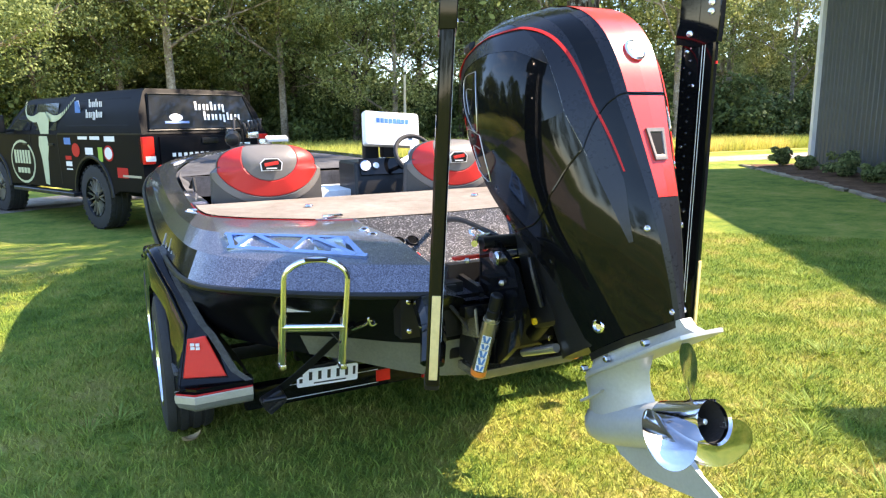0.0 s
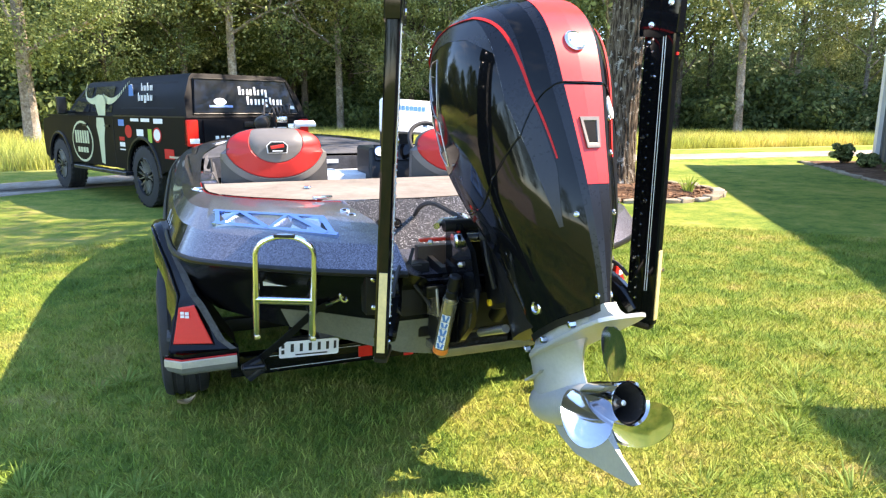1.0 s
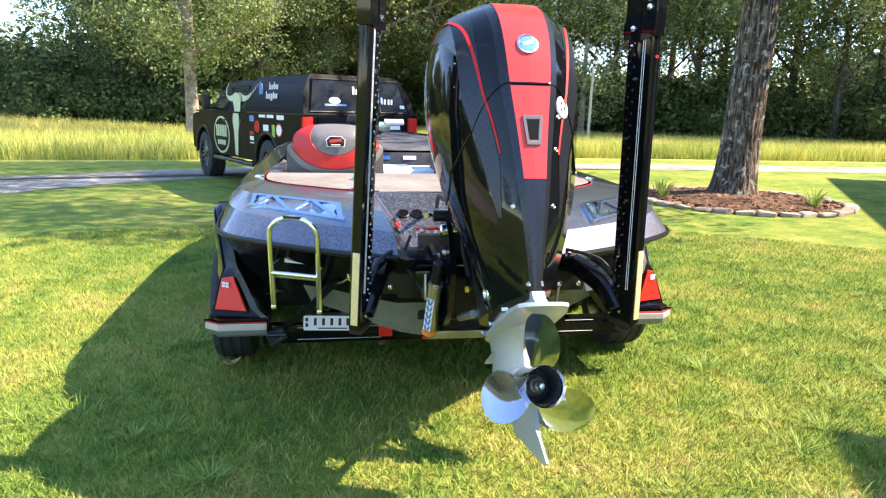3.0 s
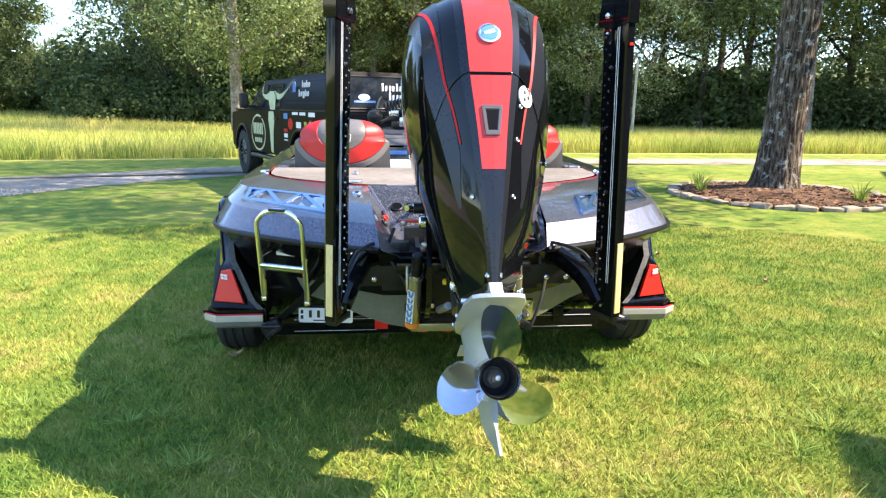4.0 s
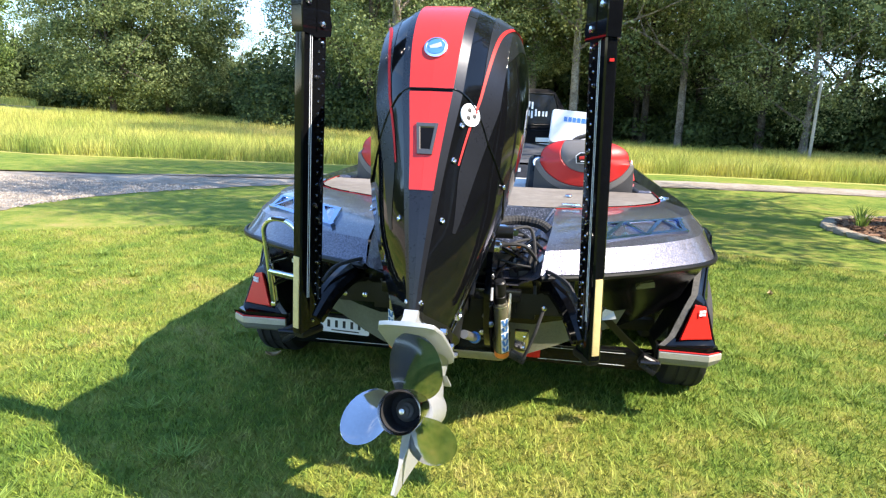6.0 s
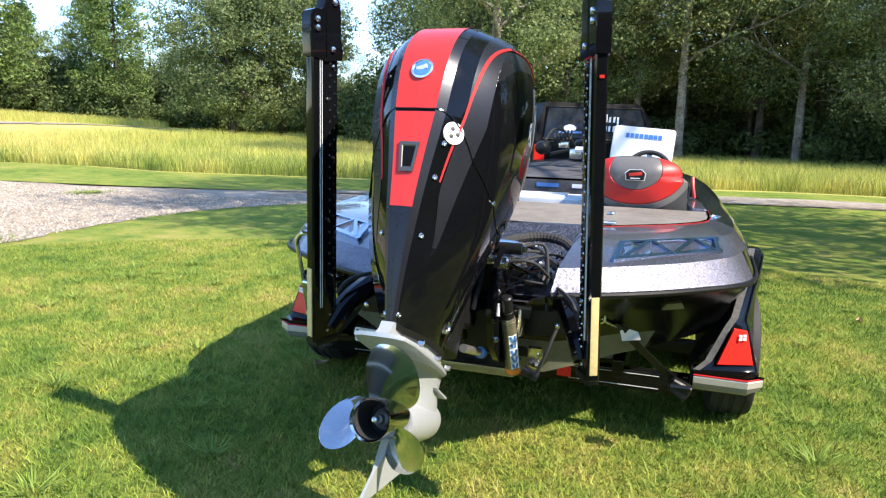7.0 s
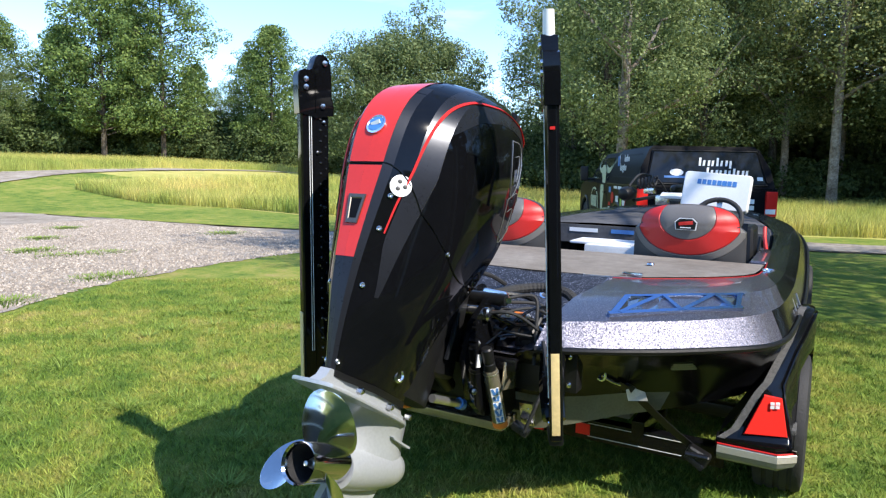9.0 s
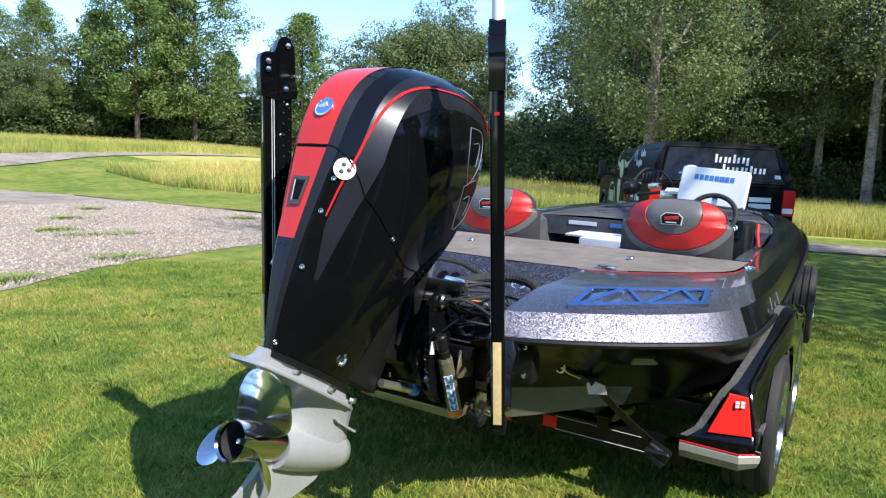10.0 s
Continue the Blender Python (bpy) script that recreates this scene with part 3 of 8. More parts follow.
def broadleaf(name, seed, height, spread, trunk_r, clear, mats, clumps, per, leaf, label, m=None, lean=None, ridged=False):
    rng = np.random.default_rng(seed)
    tree = thing(name, label, "tree", m)
    bm, tips = bm_new(), []
    drift = V((rng.uniform(-0.3, 0.3), rng.uniform(-0.3, 0.3), 0))
    lean = V(lean) if lean else drift
    axis = [V((0, 0, -0.1)), V((0, 0, 0.25)), V((0, 0, 1.0)) + lean * 0.1, V((0, 0, clear)) + lean * 0.5, V((0, 0, height * 0.72)) + lean]
    rr = [trunk_r * 1.5, trunk_r * 1.15, trunk_r, trunk_r * 0.86, trunk_r * 0.35]
    rings, sides = [], 15
    if ridged:
        # a close mesh whose bark stands up in uneven ridges, with root flares at the foot
        sides, zs = 97, [v.z for v in axis]
        hs = list(np.linspace(-0.1, clear, 74)) + [height * 0.72]
        axis = [V([float(np.interp(h, zs, [v[i] for v in axis])) for i in (0, 1)] + [h]) for h in hs]
        rr = [float(np.interp(h, zs, rr)) for h in hs]
        wave = rng.uniform(0, 6.28, 6)
        for p, r in zip(axis, rr):
            ring = []
            for a in np.linspace(0, 2 * math.pi, sides)[:-1]:
                cut = abs(math.sin(11.5 * a + 0.9 * math.sin(2.1 * p.z + wave[0]) + 0.8 * math.sin(3 * a + wave[1]) + 0.5 * math.sin(6.3 * p.z + 5 * a + wave[2])))
                chip = 0.5 + 0.5 * math.sin(9 * p.z + 7 * a + wave[3]) * math.sin(23 * p.z - 5 * a + wave[4])
                flare = 0.16 * max(0.0, 0.5 - p.z) * (1 + math.sin(3 * a + wave[5]))
                ring.append(p + V((math.cos(a), math.sin(a), 0)) * r * (0.955 + 0.06 * cut + 0.02 * chip + flare))
            rings.append(ring)
    for p, r in (() if ridged else zip(axis, rr)):
        rings.append([p + V((math.cos(a), math.sin(a), 0)) * r * (1 + 0.1 * math.sin(3 * a + seed)) for a in np.linspace(0, 2 * math.pi, sides)[:-1]])
    loft(bm, rings)
    for k in range(9):
        f = (k + 0.5) / 9
        a = k * 2.4 + rng.uniform(-0.4, 0.4)
        z = clear + (height * 0.7 - clear) * f
        limb(bm, V((0, 0, z)) + lean * f, V((math.cos(a), math.sin(a), 0.45 + 0.5 * f)).normalized(), trunk_r * (0.42 - 0.2 * f), spread * (0.95 - 0.4 * f), rng, 1, tips)
    at = (m or Matrix.Identity(4))
    for v in bm.verts:
        v.co = at @ v.co
    part("trunk", bm, mats[0], tree)
    cs, rs = [], []
    mid, half = (clear * 0.9 + height) / 2, (height - clear * 0.9) / 2
    while len(cs) < clumps:
        p = rng.normal(0, 1, 3)
        p /= np.linalg.norm(p)
        p *= rng.uniform(0.45, 1.0) ** 0.6
        bump = 1 + 0.22 * math.sin(3.1 * p[0] + seed) * math.cos(2.7 * p[1] + seed * 2) + 0.12 * math.sin(7 * p[2] + seed)
        wide = spread * bump
        cs.append((p[0] * wide, p[1] * wide, mid + p[2] * half * bump))
        rs.append(rng.uniform(0.06, 0.13) * (spread + half))
    co = leaf_cloud(cs, rs, per, leaf, rng)
    co = co @ np.array(at.to_3x3()).T + np.array(at.translation)
    part("crown", quads("crown", co, 4, mats[1]), None, tree)
    return tree


def pine(name, seed, height, m, label):
    rng = np.random.default_rng(seed)
    tree = thing(name, label, "pine tree", m)
    bm = bm_new()
    add_tube(bm, [(0, 0, -0.1), (0.05, 0, height * 0.3), (-0.05, 0.05, height * 0.65), (0, 0, height)], 0.26, 9, ends=0.05)
    cs, rs = [], []
    for k in range(84):
        f = 0.14 + 0.86 * k / 83
        z = height * f
        g = (f - 0.14) / 0.86
        reach = height * 0.25 * max(0.06, math.sin(math.pi * min(1, 0.22 + 0.78 * g)) ** 0.7) * rng.uniform(0.55, 1.2)
        a = k * 2.399 + rng.uniform(-0.4, 0.4)
        tip = V((math.cos(a) * reach, math.sin(a) * reach, z + reach * 0.25))
        add_tube(bm, [V((0, 0, z)), (V((0, 0, z)) + tip) / 2 + V((0, 0, 0.12)), tip], 0.05, 5, ends=0.015)
        for s in (0.5, 0.8, 1.02):
            q = V((0, 0, z)).lerp(tip, s)
            cs.append((q.x + rng.normal(0, 0.25), q.y + rng.normal(0, 0.25), q.z + rng.uniform(0, 0.4)))
            rs.append(rng.uniform(0.6, 1.15) * height / 15)
    for v in bm.verts:
        v.co = m @ v.co
    part("trunk", bm, BARK, tree)
    co = leaf_cloud(cs, rs, 115, 0.12, rng, 0.7)
    part("crown", quads("crown", co @ np.array(m.to_3x3()).T + np.array(m.translation), 4, NEEDLE), None, tree)
    return tree


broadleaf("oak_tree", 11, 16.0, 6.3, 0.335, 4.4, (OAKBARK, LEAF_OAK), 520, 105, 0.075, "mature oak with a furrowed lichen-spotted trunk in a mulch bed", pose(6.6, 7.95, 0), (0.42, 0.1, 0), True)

# ---------- boat ----------
boat = thing("bass_boat", "black and silver metal-flake bass boat sitting on its trailer", "bass boat", pose(0, 2.5, 0.45))

RAIL = [(0.36, -0.75, 0.885), (0.5, -0.69, 0.885), (0.66, -0.6, 0.885), (0.82, -0.49, 0.885), (0.95, -0.38, 0.885), (1.06, -0.28, 0.885), (1.14, -0.18, 0.885), (1.19, -0.04, 0.886), (1.21, 0.2, 0.89), (1.222, 0.7, 0.91), (1.225, 1.3, 0.945), (1.215, 2.0, 0.985), (1.195, 2.7, 1.03), (1.125, 3.4, 1.07), (0.98, 4.1, 1.095), (0.77, 4.7, 1.11), (0.5, 5.2, 1.115), (0.2, 5.5, 1.13), (0.02, 5.6, 1.135)]
KNEE = [(0.375, -0.66, 0.975), (0.5, -0.6, 0.978), (0.64, -0.52, 0.98), (0.785, -0.42, 0.982), (0.9, -0.33, 0.985), (1.01, -0.22, 0.988), (1.085, -0.12, 0.99), (1.135, 0.02, 0.992), (1.165, 0.22, 0.998), (1.18, 0.7, 1.01), (1.18, 1.3, 1.035), (1.17, 2.0, 1.068), (1.145, 2.7, 1.1), (1.075, 3.4, 1.13), (0.93, 4.08, 1.15), (0.74, 4.65, 1.165), (0.45, 5.12, 1.185), (0.16, 5.4, 1.195), (0.015, 5.48, 1.2)]
SHOULDER = [(0.4, -0.4, 1.035), (0.5, -0.36, 1.04), (0.62, -0.29, 1.045), (0.76, -0.21, 1.05), (0.87, -0.12, 1.052), (0.96, -0.03, 1.054), (1.03, 0.06, 1.055), (1.085, 0.16, 1.056), (1.115, 0.35, 1.06), (1.13, 0.75, 1.068), (1.125, 1.3, 1.08), (1.11, 2.0, 1.103), (1.085, 2.7, 1.128), (1.01, 3.38, 1.152), (0.87, 4.03, 1.175), (0.68, 4.58, 1.195), (0.4, 5.0, 1.21), (0.14, 5.24, 1.218), (0.012, 5.3, 1.22)]
EDGE = [(0.42, 0.13, 1.05), (0.5, 0.16, 1.05), (0.6, 0.22, 1.05), (0.72, 0.3, 1.052), (0.83, 0.38, 1.053), (0.92, 0.47, 1.054), (0.99, 0.56, 1.055), (1.03, 0.66, 1.056), (1.045, 0.78, 1.06), (1.05, 1.0, 1.068), (1.04, 1.35, 1.075), (1.02, 2.0, 1.092), (0.985, 2.7, 1.112), (0.91, 3.3, 1.135), (0.77, 3.9, 1.16), (0.58, 4.4, 1.18), (0.32, 4.78, 1.195), (0.1, 4.96, 1.2), (0.01, 5.0, 1.2)]


# fuller sides forward of the stern corners
RAIL, KNEE, SHOULDER = ([(x + 0.022 * min(1.0, x) * min(1.0, max(0.0, (y + 0.1) / 0.6)), y, z) for x, y, z in line] for line in (RAIL, KNEE, SHOULDER))


def fine_lines(lines, k=3):
    return [[tuple(p) for p in smooth_line(line, k)] for line in lines]


def sheet(lines, sign):
    bm = bm_new()
    return loft(bm, [[V((x * sign, y, z)) for x, y, z in line] for line in lines], False)


def build_hull(keep, first_row=0, last_row=99):
    bm = bm_new()
    rings = []
    for i, (x, y, z) in enumerate(RAIL):
        aft = i < 8
        w = min(1.0, max(0.0, (x - 0.4) / 0.25))
        dy = [a + (b - a) * w for a, b in ((0.02, 0.03), (0.09, 0.14), (0.15, 0.21), (0.2, 0.3), (0.22, 0.32), (0.22, 0.32), (0.22, 0.32))] if aft else [0] * 7
        f = max(0.0, (y - 3.0) / 2.6)
        chine, keel = 0.56 + 0.42 * f ** 1.4, 0.44 + 0.62 * f ** 1.8
        s = 1 - 0.16 * min(1, max(0, (x - 0.3) / 0.5))
        bottom = chine - (chine - keel) * max(0, 1 - x / 1.1)
        tuck = 0.0 if aft else min(1.0, max(0.0, (y - 1.2) / 2.2)) * 0.09
        ring = [(x * 0.992, y + dy[0], z - 0.02), (x * ((0.99 if aft else 0.98) - tuck * 0.3), y + dy[1], z - 0.09), (x * ((0.975 if aft else 0.94) - tuck * 0.8), y + dy[2], z * 0.62 + chine * 0.38 - 0.02), (x * ((0.95 if aft else 0.88) - tuck), y + dy[3], z * 0.2 + chine * 0.8), (x * ((0.9 if aft else 0.83) - tuck), y + dy[4], bottom), (x * 0.6, y + dy[5], bottom - (0.04 if x > 0.5 else 0.02)), (0, y + dy[6], keel)]
        rings.append([V(p) for p in ring])
    # close the transom across the centre
    first = [V((0, p.y, p.z)) for p in rings[0]]
    rows = ([first] + rings)[first_row:last_row]
    loft(bm, [[p for k, p in enumerate(r) if k in keep] for r in rows], False)
    got = bmesh.ops.duplicate(bm, geom=bm.verts[:] + bm.edges[:] + bm.faces[:])["geom"]
    for v in got:
        if isinstance(v, bmesh.types.BMVert):
            v.co.x = -v.co.x
    bmesh.ops.remove_doubles(bm, verts=bm.verts, dist=1e-4)
    return bm


hull = part("hull", build_hull((0, 1, 2, 3)), HULLBLACK, boat, "gloss black hull", angle=40)
part("hull_bottom", build_hull((3, 4, 5, 6), 0, 5), KEELGREY, boat, "pale grey lower hull", angle=40)
part("hull_chine", build_hull((3, 4, 5, 6), 4), HULLBLACK, boat, angle=40)
for sgn in (1, -1):
    rail, knee, shoulder, edge = fine_lines([RAIL, KNEE, SHOULDER, EDGE])
    crease = [(x + (a - x) * 0.12, y + (b - y) * 0.12, z + 0.008) for (x, y, z), (a, b, c) in zip(knee, shoulder)]
    part("lower_band", sheet([rail[:22], knee[:22]], sgn), SILVERFLAKE, boat, "silver metal-flake band above the rub rail")
    part("upper_side", sheet([rail[21:], knee[21:]], sgn), HULLBLACK, boat, "gloss black upper hull side")
    part("deck_cap", sheet([l[:25] for l in (knee, crease, shoulder, edge)], sgn), DARKFLAKE, boat, "charcoal metal-flake stern moulding", angle=25)
    part("gunwale", sheet([l[24:] for l in (knee, crease, shoulder, edge)], sgn), GUNWALE, boat, "black metal-flake gunwale", angle=25)
    for k in range(4):
        y0 = 0.36 + 0.09 * k
        lo, hi = V((1.2175 + 0.02 * k * 0.3, y0, 0.925)), V((1.196 + 0.02 * k * 0.3, y0 + 0.03, 0.965 + 0.012 * (k % 2)))
        q = [lo, lo + V((0.001, 0.018, 0)), hi + V((0.001, 0.018, 0)), hi]
        part("hull_mark", plate([V((p.x * sgn, p.y, p.z)) for p in q], 0.003 * sgn), ALU, boat, "silver printed mark on the hull side")
    bm = bm_new()
    prof = [(0.004, 0.008), (0.014, 0.005), (0.018, -0.004), (0.015, -0.014), (0.004, -0.02), (-0.012, -0.018)]
    rings = []
    pts = [V((x * sgn, y, z)) for x, y, z in rail]
    for i, p in enumerate(pts):
        d = (pts[min(i + 1, len(pts) - 1)] - pts[max(i - 1, 0)]).normalized()
        out = V((d.y, -d.x, 0)) * sgn
        rings.append([p + out * a + V((0, 0, b)) for a, b in prof])
    part("rub_rail", loft(bm, rings), BLACK, boat, "black rubber rub rail")
    part("pinstripe", tube([(x * sgn, y, z + 0.002) for x, y, z in edge[:29]], 0.0014, 6), REDLINE, boat, "red pinstripe round the deck")

# aft deck with its two lids, cockpit, fore deck
def half_deck(sgn):
    bm = bm_new()
    aft = [(0.0, 0.11, 1.056)] + [(x - 0.012, y + 0.012, z + 0.006) for x, y, z in EDGE[:10]]
    fore = [(min(x, 1.04), 1.0, 1.07) for x, y, z in aft]
    rings = [[V((x * sgn, y, z)) for x, y, z in aft], [V((x * sgn, (y * 0.5 + 0.5), 1.064)) for x, y, z in aft], [V((x * sgn, y, z)) for x, y, z in fore], [V((x * sgn, y + 0.012, z - 0.05)) for x, y, z in fore]]
    return loft(bm, rings, False)


for sgn in (1, -1):
    part("aft_deck", half_deck(sgn), CARPET, boat, "tan carpeted aft deck")
for cx, cy in ((-0.5, 0.62), (0.5, 0.6)):
    part("lift_ring", cyl((cx, cy, 1.07), (cx, cy, 1.08), 0.022, 0.018, 16), STEEL, boat, "small steel lift ring")
for cx in (1.075, -1.075):
    part("cleat", revolve(bm_new(), (cx, 0.8, 1.062), (0.05 * cx, 0, 1), [(0, 0.034), (0.008, 0.033), (0.01, 0.026), (0.005, 0.022), (0.005, 0.001)], 20), CHROME, boat, "round flush chrome cleat")
for cx, cy in ((0.5, 0.2), (-0.5, 0.2)):
    bm = box((cx, cy, 1.068), (0.1, 0.03, 0.014), bevel=0.006)
    add_cyl(bm, (cx - 0.03, cy, 1.055), (cx - 0.03, cy, 1.07), 0.008)
    add_cyl(bm, (cx + 0.03, cy, 1.055), (cx + 0.03, cy, 1.07), 0.008)
    part("cleat", bm, CHROME, boat, "low chrome pull-up cleat")

# motor well
# rows of the well's side: y, then x and z of the top edge and of the foot
WELL = [(-0.74, 0.36, 0.885, 0.275, 0.84), (-0.62, 0.374, 0.96, 0.265, 0.85), (-0.4, 0.4, 1.03, 0.258, 0.865), (-0.25, 0.407, 1.039, 0.256, 0.87), (-0.07, 0.415, 1.044, 0.345, 0.957), (0.1, 0.42, 1.049, 0.412, 1.046)]


def well_side(sgn):
    return loft(bm_new(), [[V((sgn * xt, y, zt)), V((sgn * (xt - 0.008), y, zt - 0.01)), V((sgn * (xb + 0.012), y, zb + 0.012)), V((sgn * xb, y, zb))] for y, xt, zt, xb, zb in WELL], False)


for sgn in (1, -1):
    # lighter silver flake chosen here to carry the sky's reflection
    part("well_side", well_side(sgn), SILVERFLAKE, boat, "metal-flake side of the motor well, silvered for the reflected sky", angle=25)
    # bright tube laid along the crease as its highlight
    part("well_edge", tube([V((sgn * (xb + 0.004), y, zb + 0.003)) for y, xt, zt, xb, zb in WELL[3:]], 0.011, 8), SILVERFLAKE, boat, "silver-flake tube drawn as the highlight on the motor well crease")
    for y, z in ((-0.36, 0.97), (-0.47, 0.945)):
        part("well_switch", revolve(bm_new(), (sgn * 0.34, y, z), (-sgn * 0.75, -0.1, 0.6), [(0, 0.02), (0.008, 0.02), (0.011, 0.014), (0.008, 0.01), (0.008, 0.001)], 16), BLACK, boat, "small round black fitting")
part("motor_well", loft(bm_new(), [[V((x * xb, y, zb)) for x in (-1, -0.4, 0.4, 1)] for y, xt, zt, xb, zb in WELL[:4]], False), SILVERFLAKE, boat, "silver metal-flake motor well floor")
part("well_front", loft(bm_new(), [[V((x * xb, y, zb)) for x in (-1, -0.4, 0.4, 1)] for y, xt, zt, xb, zb in WELL[3:]] + [[V((x * 0.42, 0.125, 1.053)) for x in (-1, -0.4, 0.4, 1)]], False), BLACKFLAKE, boat, "black metal-flake sloping front of the well", angle=25)
part("well_lip", box((0, -0.735, 0.8), (0.58, 0.05, 0.05), bevel=0.012), HULLBLACK, boat)
slope = V((0, 0.33, 0.21)).normalized()
nrm = V((0, -0.21, 0.33)).normalized()
for cx in (-0.27, -0.2):
    c = V((cx, -0.07, 0.957))
    bm = revolve(bm_new(), c, nrm, [(0, 0.031), (0.012, 0.031), (0.014, 0.027), (0.006, 0.024), (0.006, 0.001)], 22)
    for k in range(-2, 3):
        add_box(bm, c + nrm * 0.01 + slope * k * 0.008, (0.036, 0.004, 0.008))
    part("drain_cap", bm, BLACK, boat, "round black louvred cap")
for k in range(3):
    c = V((-0.47 + 0.012 * k, -0.17 - 0.075 * k, 1.048 - 0.012 * k))
    b = part("push_button", revolve(bm_new(), c - V((0, 0, 0.006)), (0.0, -0.2, 1), [(0, 0.024), (0.01, 0.024), (0.014, 0.019), (0.011, 0.013), (0.011, 0.001)], 22), CHROME, boat, "round chrome switch")
    part("button_cap", revolve(bm_new(), c + V((0, 0, 0.003)), (0.0, -0.2, 1), [(0, 0.011), (0.006, 0.01), (0.008, 0.001)], 14), BLACK, b)
part("battery_switch", revolve(bm_new(), (-0.335, -0.42, 0.962), (0.75, -0.2, 0.6), [(0, 0.016), (0.006, 0.016), (0.008, 0.011), (0.016, 0.01), (0.018, 0.001)], 16), RED, boat, "small red switch")


# vent grilles on the stern panels: a frame with slanting bars, tinted for mirrored sky, over a black plate
def stern_panel(s, f):
    """A place on the stern panel: s along it from the well outwards, f from the knee up to the shoulder."""
    n = len(KNEE)
    i = min(int(s), n - 2)
    a = V(KNEE[i]).lerp(V(KNEE[i + 1]), s - i)
    b = V(SHOULDER[i]).lerp(V(SHOULDER[i + 1]), s - i)
    return a.lerp(b, f)


for sgn in (1, -1):
    c00, c10, c01, c11 = stern_panel(1.55, 0.12), stern_panel(5.45, 0.2), stern_panel(1.75, 0.98), stern_panel(5.75, 0.86)
    up = (c10 - c00).cross(c01 - c00).normalized()

    def vp(s, f, h=0.0):
        p = c00.lerp(c10, s).lerp(c01.lerp(c11, s), f) + up * h
        return V((p.x * sgn, p.y, p.z))

    # flat black plate laid just over the panel; no hollow is cut
    dark = [vp(0.02, 0.04, 0.0055), vp(0.98, 0.04, 0.0055), vp(0.98, 0.96, 0.0055), vp(0.02, 0.96, 0.0055)]
    recess = part("vent_recess", plate(dark, -0.003 * sgn), INK_BLACK, boat, "flat black plate behind the vent bars")
    folds = [vp(0.06 + 0.88 * k / 10, f, 0.0065 + 0.005 * (k % 2)) for f in (0.12, 0.5, 0.88) for k in range(11)]
    part("vent_mesh", loft(bm_new(), [folds[:11], [p - V((0, 0, 0.003)) for p in folds[11:22]], folds[22:]], False), STEEL, recess, "folded bright metal behind the bars", smooth=False)
    bm = bm_new()

    def bar(a, b, w):
        a, b = V(a), V(b)
        d = (b - a).normalized()
        n = V((up.x * sgn, up.y, up.z))
        s = d.cross(n) * w / 2
        loft(bm, [[a + s, a - s, a - s + n * 0.018, a + s + n * 0.018], [b + s, b - s, b - s + n * 0.018, b + s + n * 0.018]])

    lo, hi = 0.1, 0.9
    bar(vp(0, lo), vp(1, lo), 0.022)
    bar(vp(0.02, hi), vp(1, hi), 0.016)
    bar(vp(0.035, lo), vp(0.035, hi), 0.024)
    bar(vp(0.965, lo), vp(0.965, hi), 0.02)
    for a, b in (((0.08, lo), (0.3, hi)), ((0.33, hi), (0.53, lo)), ((0.55, lo), (0.74, hi)), ((0.76, hi), (0.93, lo))):
        bar(vp(*a, 0.001), vp(*b, 0.001), 0.019)
    part("vent_frame", bm, BLUE, boat, "polished truss-shaped vent grille tinted blue for the mirrored sky")

# cockpit tub, side pods, fore deck
bm = bm_new()
inner = [(x - 0.02, y, z) for x, y, z in EDGE[9:14]]
for sgn in (1, -1):
    loft(bm, [[V((x * sgn, y, z)) for x, y, z in inner], [V((x * sgn * 0.93, y, z - 0.05)) for x, y, z in inner], [V((x * sgn * 0.86, y, 0.62)) for x, y, z in inner], [V((0, y, 0.62)) for x, y, z in inner]], False)
part("cockpit_tub", bm, GREYCARPET, boat, "dark carpeted cockpit")
part("cockpit_step", box((0, 2.3, 0.86), (0.66, 0.5, 0.28), bevel=0.02), TRIM, boat, "pale grey storage step between the seats")
part("step_lid", box((-0.22, 2.28, 1.005), (0.5, 0.34, 0.02), bevel=0.008), WHITE, boat)
bm = bm_new()
fore = [(x - 0.02, y, z + 0.004) for x, y, z in EDGE[13:]]
fore = [(1.02, 2.75, 1.1)] + fore
loft(bm, [[V((x, y, z)) for x, y, z in fore], [V((x * 0.5, y, z + 0.02)) for x, y, z in fore], [V((-x * 0.5, y, z + 0.02)) for x, y, z in fore], [V((-x, y, z)) for x, y, z in fore]], False)
add_box(bm, (0, 2.74, 1.02), (1.96, 0.03, 0.16))
part("fore_deck", bm, GREYCARPET, boat, "dark grey carpeted fore deck")
for k, (cx, w) in enumerate(((-0.55, 0.26), (-0.2, 0.2), (0.08, 0.12))):
    part("deck_decal", box((cx, 2.722, 1.055), (w, 0.004, 0.035)), INK_WHITE if k != 1 else INK_BLUE, boat, "small printed strip on the deck front")
for sgn in (1, -1):
    part("gunwale_pod", box((sgn * 1.0, 1.45, 1.03), (0.1, 0.75, 0.1), bevel=0.03, seg=3), DARKFLAKE, boat)
    part("rod_strap", tube([(sgn * 0.98, 1.75, 1.1), (sgn * 0.96, 1.72, 1.16), (sgn * 0.955, 1.7, 1.08)], 0.012, 6), BLACK, boat)

